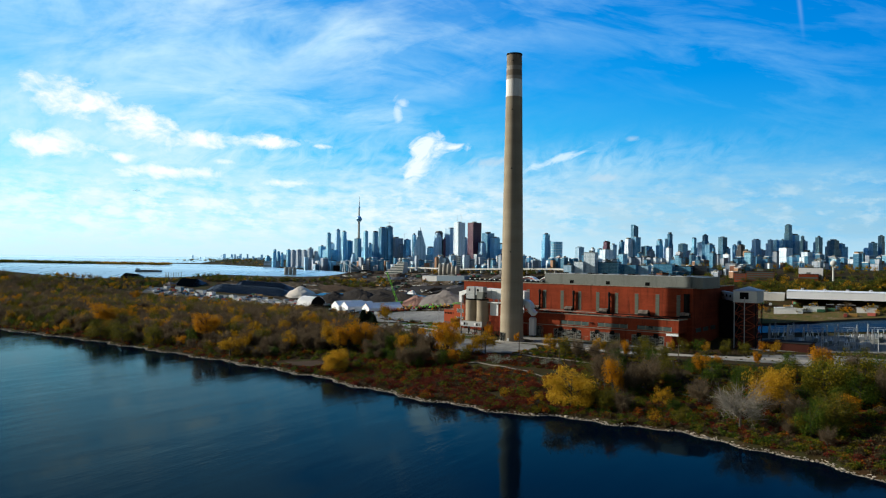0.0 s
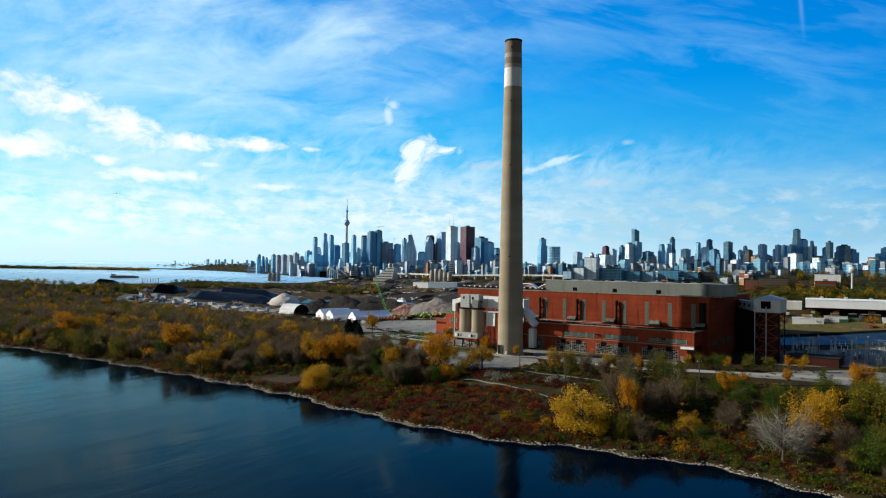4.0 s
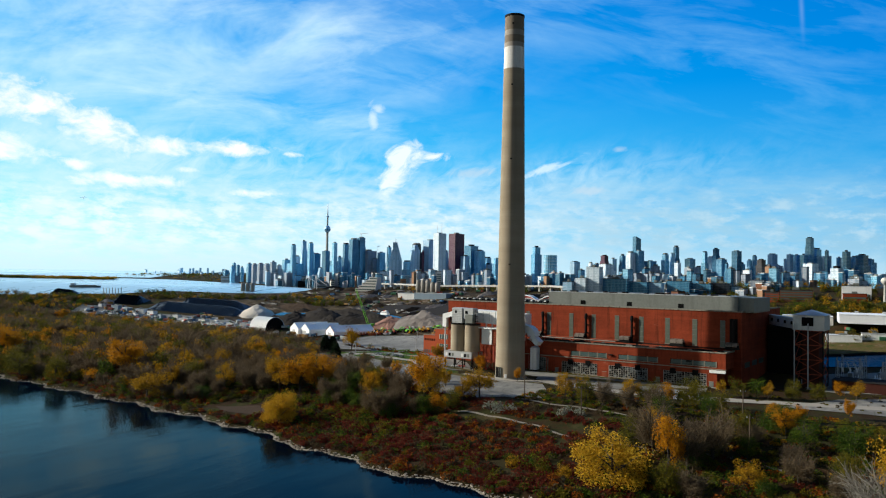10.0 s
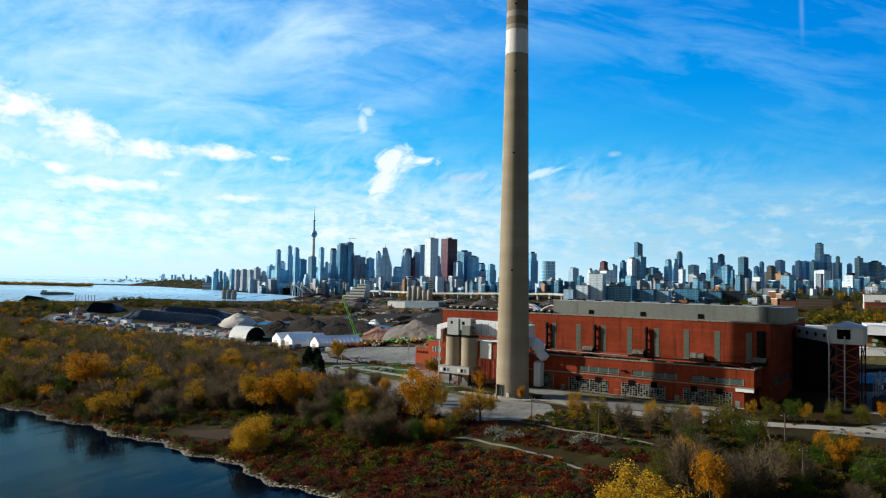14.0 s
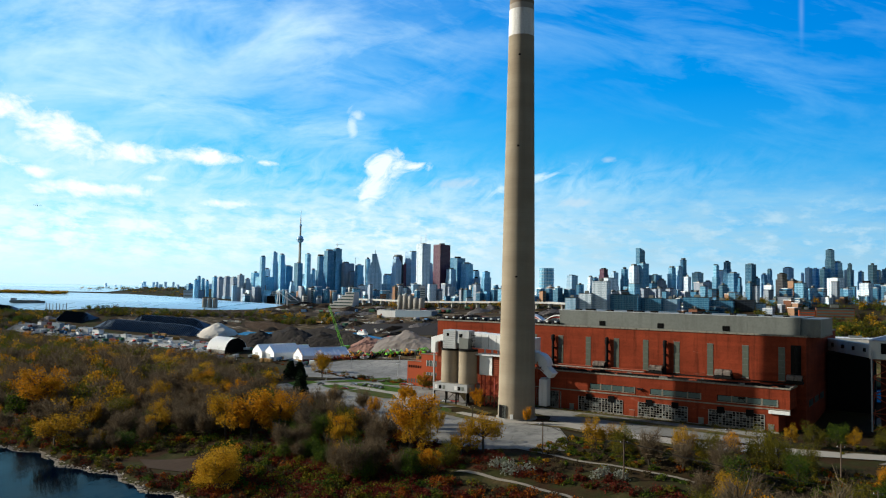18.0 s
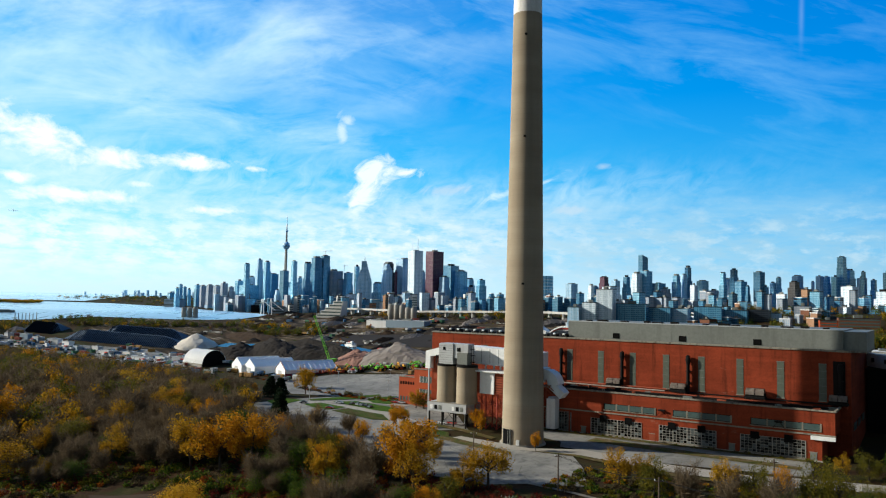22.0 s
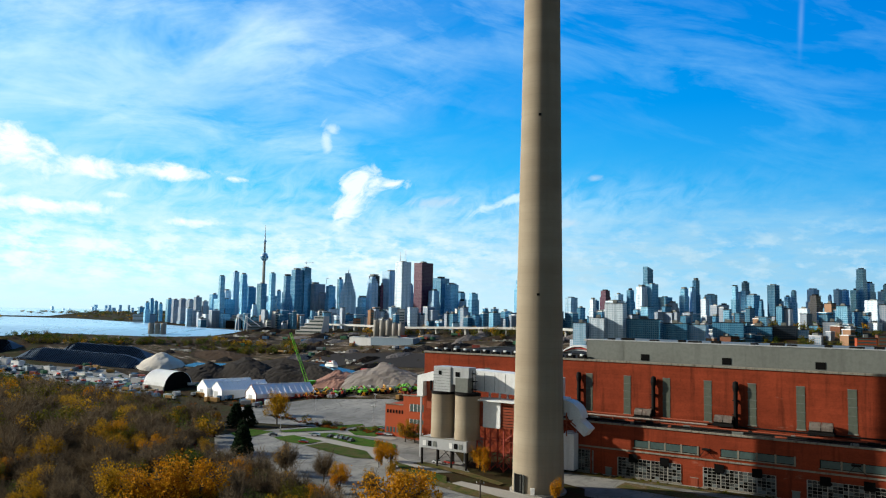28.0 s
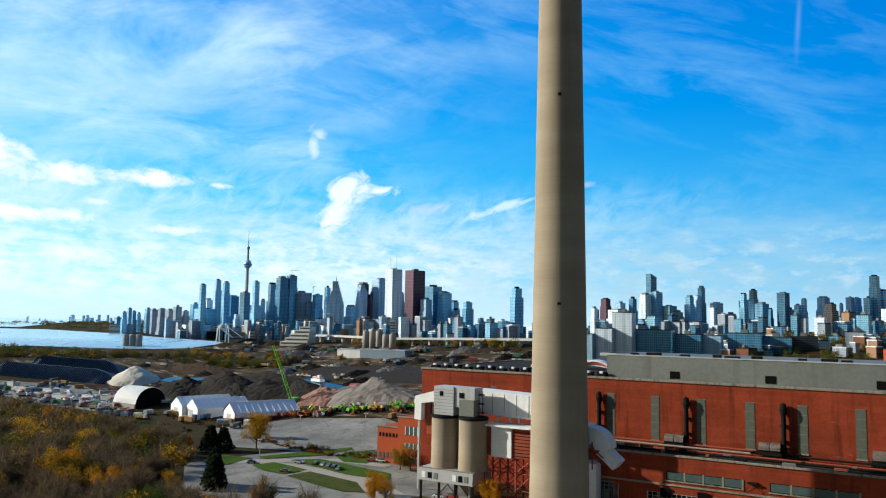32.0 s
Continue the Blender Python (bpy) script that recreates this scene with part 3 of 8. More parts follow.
for z in (66.0, 128.0, 172.0, 208.5):
    for turn in (12,):
        bm = boxed(-0.5, 0.5, -chimney_radius(z) - 0.5, -chimney_radius(z) + 0.4, z, z + 0.8, 0.05)
        bm.transform(pose(0, 0, 0, 0, 0, turn + 10))
        part("beacon", bm, BLACK_STEEL, chimney, "small dark aircraft warning lamp")

# ---- power station ----
SIGNAL = weathered("faded_red_paint", (0.5, 0.06, 0.04), (0.25, 0.03, 0.02), 0.5, 0.6)
DARK_BRICK = weathered("sooty_brick", (0.06, 0.02, 0.014), (0.025, 0.01, 0.008), 0.15, 0.9)
station = thing("power_station", "disused red brick power station with grey rooftop housing", "power station")
WALL_Y, LOW_Y = 55.0, 38.7
part("boiler_house", boxed(-84, 117, WALL_Y, 150, -3, 41.2), BRICK, station, "tall weathered red brick walls")
part("roof", boxed(-83, 116, WALL_Y + 1, 149, 41.2, 41.5), ROOFING, station)
for x0, x1, y0, y1 in ((-84.4, 117.4, WALL_Y - 0.4, WALL_Y + 0.5), (116.5, 117.4, WALL_Y + 0.5, 149.6), (-84.4, -83.5, WALL_Y + 0.5, 149.6)):
    part("coping", boxed(x0, x1, y0, y1, 41.2, 42.0, 0.06), STONE_TRIM, station, "pale stone coping")
part("annex", boxed(-14, 113, LOW_Y, WALL_Y, 10.2, 19.0), BRICK, station, "lower red brick annex")
part("annex", boxed(-14, 108.4, LOW_Y, WALL_Y, -3, 10.2), BRICK, station)
part("annex_roof", boxed(-13.5, 112.6, LOW_Y + 0.5, WALL_Y, 19.0, 19.2), ROOFING, station)
part("cornice", boxed(-14.4, 113.5, LOW_Y - 0.4, LOW_Y + 0.15, 19.0, 19.7, 0.08), STONE_TRIM, station, "pale chipped stone cornice")
part("cornice", boxed(112.6, 113.5, LOW_Y + 0.5, WALL_Y, 19.0, 19.9, 0.08), STONE_TRIM, station)
part("string_course", boxed(-14.3, 113.3, LOW_Y - 0.35, LOW_Y, 9.8, 10.4, 0.05), STONE_TRIM, station, "soot-stained stone band")
part("plinth", boxed(-14.2, 108.6, LOW_Y - 0.2, LOW_Y, -3, 0.4), GREY_CONCRETE, station)
# rooftop housing with its joints, openings and vents
part("rooftop_housing", boxed(-7, 113.7, 60.7, 100, 41.5, 49.7), CLADDING, station, "grey streaked metal cladding")
part("rooftop_housing", boxed(113.7, 122, 62, 99.5, 41.5, 49.3), CLADDING, station)
part("canopy_edge", boxed(113.7, 122.2, 62, 99.6, 40.9, 41.5), STONE_TRIM, station)
part("housing_edge", boxed(-7.2, 113.9, 60.5, 61.0, 49.6, 50.0), GREY_STEEL, station)
for x in np.arange(-3, 113, 11.7):
    part("cladding_seam", boxed(x, x + 0.1, 60.67, 60.72, 41.5, 49.6), CLADDING, station)
# near-black panels paint the shade inside the louvre openings
for x in (16.0, 47.2, 79.2):
    part("louvre_opening", boxed(x, x + 3.3, 60.55, 60.9, 42.2, 44.7), BLACK_AND_SHADE, station, "dark square opening")
for k, x in enumerate((2, 9, 20, 31, 36, 44, 58, 66, 71, 83, 92, 99, 107)):
    w = (1.2, 2.4, 1.6)[k % 3]
    part("roof_vent", boxed(x - w, x + w, 64, 67, 49.7, 50.5 + 0.3 * (k % 2), 0.1), BLACK_STEEL, station, "low black roof vent")
for k, x in enumerate(np.arange(-81, -9, 5.1)):
    v = part("roof_vent", boxed(x, x + 3.2, 57, 60, 41.5, 42.9 + 0.3 * (k % 3), 0.15), BLACK_STEEL, station)
    part("cap", boxed(x + 1.2, x + 2.4, 56.8, 58, 42.9, 43.7, 0.1), WHITE_STEEL, v, "small white cap")
for x in (-47, -27):
    dome = thing("roof_dome", "white and red arched canopy behind the parapet", "canopy", at=(x, 100, 42.0))
    for k, (rise, mat) in enumerate(((3.6, WHITE_STEEL), (2.6, SIGNAL), (1.7, WHITE_STEEL))):
        bm = bmesh.new()
        rows = [[bm.verts.new((9 * u, 0.6 * k + dy, rise * (1 - u * u) + dz)) for u in np.linspace(-1, 1, 15)] for dy, dz in ((0, 0), (6, 0), (6, -0.7), (0, -0.7))]
        for i in range(4):
            for j in range(14):
                bm.faces.new((rows[i][j], rows[i][j + 1], rows[(i + 1) % 4][j + 1], rows[(i + 1) % 4][j]))
        bmesh.ops.recalc_face_normals(bm, faces=bm.faces[:])
        part("arch", bm, mat, dome)
# railing of the old conveyor at the roof's far side
for x in np.arange(-17, -8, 3.0):
    part("roof_frame", boxed(x, x + 0.6, 100, 100.6, 41.5, 48.8), GREY_STEEL, station)
part("roof_frame", boxed(-24, -7, 100, 100.8, 47.6, 48.8), GREY_STEEL, station)
# tall strip windows
for x in (-20.6, -4.9, 10.9, 26.4, 41.8, 57.4, 73.5, 89.6, 105.4):
    w = part("strip_window", boxed(x, x + 2.8, WALL_Y - 0.12, WALL_Y + 0.2, 21.4, 36.2), OLIVE_GLASS, station, "tall dusty olive strip window")
    for z in np.arange(21.4, 36.3, 2.96):
        part("glazing_bar", boxed(x - 0.1, x + 2.9, WALL_Y - 0.2, WALL_Y - 0.1, z - 0.1, z + 0.1), CLADDING, w)
    part("sill", boxed(x - 0.2, x + 3.0, WALL_Y - 0.35, WALL_Y, 21.0, 21.35), STONE_TRIM, w)
RUSTY_SHEET = weathered("rust_mottled_sheet", (0.3, 0.26, 0.22), (0.12, 0.05, 0.025), 0.9, 0.7, streak=0.8)
# fan hoods and exhaust stacks standing on the annex roof
for x, s in ((16.0, 1.0), (45.8, 1.0), (77.4, 1.15), (109.0, 1.0), (-12.5, 0.8)):
    hood = part("fan_hood", boxed(x, x + 7.2 * s, WALL_Y - 4.2, WALL_Y - 0.2, 20.4, 21.2), BLACK_STEEL, station, "rusty sheet-metal fan hood on legs")
    for u0, u1 in ((0.06, 0.48), (0.52, 0.94)):
        bm = bmesh.new()
        rows = [[bm.verts.new((x + 7.2 * s * u, WALL_Y - 2.2 - 2.1 * math.cos(r), 22.0 + 2.3 * s * math.sin(r))) for r in np.radians(np.linspace(0, 180, 10))] for u in np.linspace(u0, u1, 3)]
        for p, q in zip(rows, rows[1:]):
            for k in range(9):
                bm.faces.new((p[k], p[k + 1], q[k + 1], q[k]))
        bmesh.ops.solidify(bm, geom=bm.faces[:], thickness=0.12)
        part("hood_cover", bm, RUSTY_SHEET, hood, "weathered half-round cover")
    part("fan_box", boxed(x + 0.3, x + 7.2 * s - 0.3, WALL_Y - 3.8, WALL_Y - 0.6, 21.2, 22.6), BLACK_STEEL, hood)
    for lx in (x + 0.3, x + 7.2 * s - 0.5):
        for ly in (WALL_Y - 4.0, WALL_Y - 0.6):
            part("leg", boxed(lx, lx + 0.25, ly, ly + 0.25, 19.2, 20.4), RUST, hood)
for x in (23.2, 53.4, 113.4, -7.4):
    st = part("exhaust_pipe", lathe([(0.75, 20.0), (0.75, 33.5), (0.95, 33.6), (0.95, 34.2), (0.6, 34.3)], 14), BLACK_STEEL, station, "soot-black exhaust pipe")
    st.location = (x, WALL_Y - 1.5, 0)
    for z in (24.5, 29.5):
        part("bracket", boxed(-1.1, 1.1, -0.2, 1.5, z, z + 0.4), BLACK_STEEL, st)
    part("elbow", lathe([(0.9, 33.0), (1.15, 34.6), (0.9, 36.4), (0.2, 36.8)], 12), BLACK_STEEL, st)
bm = boxed(110.6, 115.0, WALL_Y - 0.25, WALL_Y - 0.05, 22.5, 37.5)
part("soot_panel", bm, BLACK_STEEL, station, "blackened metal flue casing")
# pipes along the annex roof
for z, y in ((20.6, 50.5), (21.2, 52.8)):
    bm = bmesh.new()
    strut(bm, (-6, y, z), (44, y, z), 0.55, 8)
    part("roof_pipe", bm, RUSTY_SHEET if z < 21 else RUST, station, "lagged pipe on the annex roof")
for x in np.arange(-4, 44, 6.0):
    part("pipe_support", boxed(x, x + 0.3, 50.2, 53, 19.2, 20.5), RUST, station)
for k, x in enumerate(np.arange(-10, 110, 4.6)):
    part("roof_rubbish", boxed(x, x + 1.2 + 1.3 * (k % 3), 41.0 + (k * 37 % 11), 42.0 + (k * 37 % 11), 19.2, 19.6 + 0.25 * (k % 4), 0.08), (BLACK_STEEL, RUST, CLADDING, BLACK_STEEL)[k % 4], station)
for y, z, x0, x1, mat in ((46.0, 19.6, -12, 110, BLACK_STEEL), (48.4, 19.9, 20, 104, RUST), (53.6, 20.4, 40, 112, BLACK_STEEL)):
    part("roof_pipe", strut(bmesh.new(), (x0, y, z), (x1, y, z), 0.5, 8), mat, station)
for x in np.arange(-12, 112, 8.0):
    part("parapet_post", boxed(x, x + 0.15, LOW_Y + 0.2, LOW_Y + 0.35, 19.2, 20.5), BLACK_STEEL, station)
# ribbon windows above the string course
for x0, x1 in ((20.4, 43.6), (51.2, 75.0), (82.4, 108.0)):
    # near-black backing paints the shaded room behind the panes
    w = part("ribbon_window", boxed(x0, x1, LOW_Y - 0.06, LOW_Y + 0.3, 11.6, 14.3), BLACK_AND_SHADE, station, "dusty green ribbon window")
    n = 4
    for k in range(n):
        a, b = x0 + (x1 - x0) * k / n, x0 + (x1 - x0) * (k + 1) / n
        part("pane", boxed(a + 0.35, b - 0.35, LOW_Y - 0.14, LOW_Y - 0.05, 11.8, 14.1), TEAL_GLASS, w)
        part("mullion", boxed(b - 0.3, b + 0.3, LOW_Y - 0.22, LOW_Y - 0.05, 11.5, 14.4), STONE_TRIM, w)
    part("sill", boxed(x0 - 0.3, x1 + 0.3, LOW_Y - 0.3, LOW_Y, 11.2, 11.55), STONE_TRIM, w)
# large steel-framed windows with broken panes
PANES = [glassy("pane_pale", (0.13, 0.15, 0.15), 0.3), glassy("pane_grey", (0.07, 0.085, 0.085), 0.3), glassy("pane_dark", (0.012, 0.014, 0.014), 0.3)]
pick = random.Random(4)
pane_meshes = []
for p in PANES:
    me = bpy.data.meshes.new("pane")
    bm = boxed(0, 1, -0.04, 0.04, 0, 1)
    bm.to_mesh(me)
    bm.free()
    me.materials.append(p)
    pane_meshes.append(me)
for x0, x1, boards in ((14.4, 37.6, (18.6, 30.2)), (45.4, 69.0, (49.2, 61.6)), (78.6, 102.6, (82.4, 95.0)), (-8.0, 4.6, ())):
    z0, z1 = (0.9, 7.4) if x0 > 0 else (0.9, 8.6)
    # near-black backing paints the unlit hall behind missing panes
    w = part("factory_window", boxed(x0, x1, LOW_Y - 0.05, LOW_Y + 0.35, z0, z1), BLACK_AND_SHADE, station, "steel-framed factory window with missing panes")
    part("sill", boxed(x0 - 0.3, x1 + 0.3, LOW_Y - 0.35, LOW_Y, z0 - 0.4, z0 - 0.05), STONE_TRIM, w)
    cols, rows = max(6, round((x1 - x0) / 1.5)), 6
    sx, sz = (x1 - x0) / cols, (z1 - z0) / rows
    for i in range(cols):
        for j in range(rows):
            r = pick.random()
            if r < 0.42:
                continue
            me = pane_meshes[0 if r > 0.95 else (1 if r > 0.8 else 2)]
            p = new("pane", me)
            p.parent = w
            p.matrix_basis = Matrix.Translation((x0 + i * sx + 0.08, LOW_Y - 0.1, z0 + j * sz + 0.08)) @ Matrix.Diagonal((sx - 0.16, 1, sz - 0.16, 1))
    bm = bmesh.new()
    for i in range(cols + 1):
        t = 0.12 if i % 4 else 0.34
        box(bm, x0 + i * sx - t / 2, x0 + i * sx + t / 2, LOW_Y - 0.24, LOW_Y - 0.12, z0, z1)
    for j in range(rows + 1):
        box(bm, x0, x1, LOW_Y - 0.2, LOW_Y - 0.1, z0 + j * sz - 0.06, z0 + j * sz + 0.06)
    part("window_grille", bm, GREY_CONCRETE, w, "chalky peeling steel bars")
    for bx in boards:
        part("board", boxed(bx, bx + 3.2, LOW_Y - 0.6, LOW_Y - 0.26, 6.1, 9.0), BLACK_AND_SHADE, w, "black boarded ventilator")
for x, h, mat in ((41.0, 3.2, RUST), (74.0, 3.0, CLADDING), (104.2, 3.2, CLADDING), (9.5, 3.0, CLADDING)):
    d = part("door", boxed(x, x + 2.4, LOW_Y - 0.15, LOW_Y + 0.1, -0.2, h), mat, station, "weathered steel door")
    part("door_frame", boxed(x - 0.25, x + 2.65, LOW_Y - 0.1, LOW_Y, h, h + 0.3), STONE_TRIM, d)
part("signboard", boxed(104.5, 113.2, LOW_Y - 1.0, LOW_Y - 0.05, 8.2, 9.7, 0.05), WHITE_STEEL, station, "blank white box over the corner")
for x in (46.5, 93.0):
    lamp = part("bracket_lamp", boxed(x - 1.4, x + 1.4, LOW_Y - 1.2, LOW_Y, 13.4, 14.0, 0.05), BLACK_STEEL, station, "rusty lamp bracket with stay rods")
    bm = bmesh.new()
    strut(bm, (x, LOW_Y - 0.9, 14), (x - 2.6, LOW_Y - 0.2, 10.6), 0.15)
    strut(bm, (x, LOW_Y - 0.9, 14), (x + 3.0, LOW_Y - 0.2, 10.6), 0.15)
    part("stay", bm, BLACK_STEEL, lamp)
# gable wall: window band and doors in the shade
for y0 in (62, 78, 94):
    part("gable_window", boxed(116.9, 117.15, y0, y0 + 11, 9.5, 12.5), TEAL_GLASS, station, "dark ribbon window in the gable")
for x in (-52, -30):
    part("small_window", boxed(x, x + 2.6, WALL_Y - 0.12, WALL_Y + 0.1, 32, 36), OLIVE_GLASS, station)
# low office wing
part("office_wing", boxed(-99, -84, 60, 92, -2, 20), BRICK_PALE, station, "orange brick office wing")
part("office_wing", boxed(-111, -99, 62, 96, -2, 15), BRICK_PALE, station)
part("coping", boxed(-99.3, -83.8, 59.7, 60.3, 20, 20.5), STONE_TRIM, station)
part("coping", boxed(-111.3, -98.9, 61.7, 62.3, 15, 15.5), STONE_TRIM, station)
for x0, x1, z0, z1, y in ((-95, -84.6, 13, 16.4, 60), (-95, -84.6, 7.4, 9.4, 60), (-92, -84.6, 1.6, 3.4, 60)):
    w = part("office_window", boxed(x0, x1, y - 0.1, y + 0.2, z0, z1), TEAL_GLASS, station, "pale framed office window row")
    for k in range(6):
        x = x0 + (x1 - x0) * k / 5
        part("mullion", boxed(x - 0.12, x + 0.12, y - 0.22, y - 0.08, z0 - 0.1, z1 + 0.1), WHITE_STEEL, w)
for k in range(6):
    part("small_window", boxed(-110 + 1.75 * k, -109.1 + 1.75 * k, 61.85, 62.1, 11, 12.6), BLACK_AND_SHADE, station)
for k in range(5):
    part("small_window", boxed(-110 + 2.0 * k, -109.0 + 2.0 * k, 61.85, 62.1, 2.0, 4.4), TEAL_GLASS, station)

# ---- silos on their raised deck ----
deck = thing("silo_deck", "grey steel deck on legs under two concrete silos", "platform")
part("deck_box", boxed(-57.4, -36.0, 13, 26, 6.6, 10.9, 0.12), GREY_STEEL, deck, "grey panelled steel hopper casing")
for k, x in enumerate((-56.0, -53.6, -51.2, -43.8, -41.6, -39.4)):
    part("hatch", boxed(x, x + 1.5, 12.85, 13.05, 7.6, 9.6), (WHITE_STEEL, BLACK_AND_SHADE, CLADDING)[k % 3], deck)
for x in (-57.0, -49.8, -43.4, -36.8):
    for y in (13.3, 25.2):
        part("leg", boxed(x, x + 0.6, y, y + 0.6, -0.4, 6.6), BLACK_STEEL, deck)
for x0, x1 in ((-56.7, -49.5), (-43.1, -36.5)):
    bm = bmesh.new()
    strut(bm, (x0, 25.5, 0), (x1, 25.5, 6.6), 0.25)
    strut(bm, (x1, 25.5, 0), (x0, 25.5, 6.6), 0.25)
    part("brace", bm, BLACK_STEEL, deck)
part("rail", boxed(-57.4, -36, 12.9, 13.05, 10.9, 11.2), STONE_TRIM, deck)
for x, z1 in ((-50.3, 28.6), (-39.4, 28.6)):
    silo = thing("silo", "tall beige concrete silo stained at the top", "silo", "silos beside the chimney", at=(x, 19.0, 0))
    part("barrel", lathe([(4.95, z) for z in np.linspace(10.9, z1, 10)], 40, False), LIFTS, silo, "", True)
    part("base_band", lathe([(5.05, 10.9), (5.05, 13.4)], 40), LIFTS, silo)
    part("lip", lathe([(5.15, z1 - 0.9), (5.15, z1), (4.6, z1 + 0.15)], 40), BLACK_STEEL, silo, "dark stained rim")
head = thing("silo_headhouse", "grey corrugated steel housing on top of the silos", "machine house")
part("tower_box", boxed(-53.6, -45.6, 16, 23, 28.7, 38.4, 0.1), GREY_STEEL, head, "weathered corrugated steel box")
part("tower_box", boxed(-45.6, -37.6, 16.5, 22, 31.6, 38.4, 0.1), GREY_STEEL, head)
part("lower_box", boxed(-43.2, -37.4, 15.6, 20, 28.9, 34.4, 0.1), CLADDING, head)
part("window", boxed(-51.2, -49.8, 15.9, 16.1, 35.2, 36.8), BLACK_AND_SHADE, head)
part("opening", boxed(-43.6, -41.8, 16.3, 16.6, 34.8, 36.6), BLACK_AND_SHADE, head)
for z in np.arange(29.5, 38, 1.1):
    part("sheet_lap", boxed(-53.7, -45.5, 15.93, 16.02, z, z + 0.12), CLADDING, head)
for x in (-54.2, -53.0, -52.0):
    bm = lathe([(0.35, 28.7), (0.35, 32.0), (0.5, 32.1), (0.3, 32.6)], 10)
    p = part("vent_pipe", bm, BLACK_STEEL, head)
    p.location = (x - 0.8, 16.4, 0)
for z in (30, 33, 36):
    part("ladder_cage", boxed(-37.3, -35.4, 18, 19.5, z, z + 0.3), BLACK_STEEL, head)
for x in (-37.0, -35.6):
    part("ladder_rail", boxed(x, x + 0.15, 18.2, 18.35, 28.7, 37.5), BLACK_STEEL, head)

# ---- white conveyor gallery between silos, chimney and station ----
gallery = thing("conveyor_gallery", "long white sheet-metal conveyor gallery on posts", "conveyor")
bm = bmesh.new()
vs = [bm.verts.new(p) for p in ((-67.5, 25, 25.0), (-64.6, 25, 25.0), (-64.6, 25, 31.0), (-60.0, 25, 31.8), (-56.5, 25, 31.6), (-56.5, 25, 29.5), (-20, 25, 28.4), (-4.5, 25, 28.0), (-4.5, 25, 35.9), (-24, 25, 36.6), (-42, 25, 37.2), (-58, 25, 36.0), (-67.5, 25, 33.4))]
f = bm.faces.new(vs)
ex = bmesh.ops.extrude_face_region(bm, geom=[f])
bmesh.ops.translate(bm, vec=(0, 8, 0), verts=[v for v in ex["geom"] if isinstance(v, bmesh.types.BMVert)])
bmesh.ops.triangulate(bm, faces=bm.faces[:])
bmesh.ops.recalc_face_normals(bm, faces=bm.faces[:])
part("gallery_box", bm, WHITE_STEEL, gallery, "white painted sheet-metal housing")
for x in (-66.5, -58, -45, -34, -29.5, -26, -15, -6):
    part("post", boxed(x, x + 0.7, 26, 26.7, -0.4 if x in (-66.5, -45, -15) else 19.0, 29), WHITE_STEEL if x > -40 else GREY_STEEL, gallery)
part("rusty_panel", boxed(-64.0, -60.5, 27, 27.6, 20, 31), RUST, gallery, "rusted infill panel")
for k in range(8):
    x = -40 + 4.6 * k
    part("seam", boxed(x, x + 0.14, 24.9, 25.02, 29.2, 36.2), CLADDING, gallery)
transfer = thing("transfer_house", "white and rust-red transfer house on a lattice tower", "machine house")
part("white_panel", boxed(-32.8, -25.2, 19.5, 27, 16.0, 26.0, 0.08), WHITE_STEEL, transfer, "white steel cladding")
part("red_panel", boxed(-25.2, -17.6, 20.0, 27, 16.2, 25.6), RUST, transfer, "rusty corrugated panel")
part("red_panel", boxed(-36.4, -32.8, 20.0, 27, 16.4, 25.8), RUST, transfer)
for k in range(8):
    part("rib", boxed(-25.0, -17.8, 19.9, 20.02, 16.8 + 1.1 * k, 17.0 + 1.1 * k), BLACK_STEEL, transfer)
bm = boxed(-36.8, -17.0, 18.2, 27.5, 26.0, 26.6)
part("roof", bm, WHITE_STEEL, transfer, "projecting white roof")
for x in (-36.0, -30.2, -24.4, -18.4):
    for y in (20.4, 26.4):
        part("leg", boxed(x, x + 0.45, y, y + 0.45, -0.5, 16.2), RED_STEEL, transfer, "red painted lattice leg")
for a, b in ((-35.8, -30.0), (-30.0, -24.2), (-24.2, -18.2)):
    for z0, z1 in ((0, 5.5), (5.5, 11), (11, 16.2)):
        for y in (20.6, 26.6):
            for p, q in (((a, y, z0), (b, y, z1)), ((b, y + 0.3, z0), (a, y + 0.3, z1)), ((a, y + 0.6, z1), (b, y + 0.6, z1))):
                part("brace", strut(bmesh.new(), p, q, 0.28), RED_STEEL, transfer)

# ---- flue duct between station and chimney ----
duct = thing("flue_duct", "white steel flue duct elbow leaving the chimney", "duct", at=(0, 0, 2.6))


def tube(points, w, h):
    """A boxed duct of width w and height h along points in one upright plane."""
    bm = bmesh.new()
    rings = []
    for i, p in enumerate(points):
        p = Vector(p)
        d = (Vector(points[min(i + 1, len(points) - 1)]) - Vector(points[max(i - 1, 0)])).normalized()
        s = Vector((0, 1, 0)).cross(d).normalized()
        rings.append([bm.verts.new(p + Vector((0, u * w / 2, 0)) + s * (v * h / 2)) for u, v in ((-1, -1), (1, -1), (1, 1), (-1, 1))])
    for a, b in zip(rings, rings[1:]):
        for k in range(4):
            bm.faces.new((a[k], a[(k + 1) % 4], b[(k + 1) % 4], b[k]))
    bm.faces.new(rings[0][::-1])
    bm.faces.new(rings[-1])
    bmesh.ops.recalc_face_normals(bm, faces=bm.faces[:])
    return bm


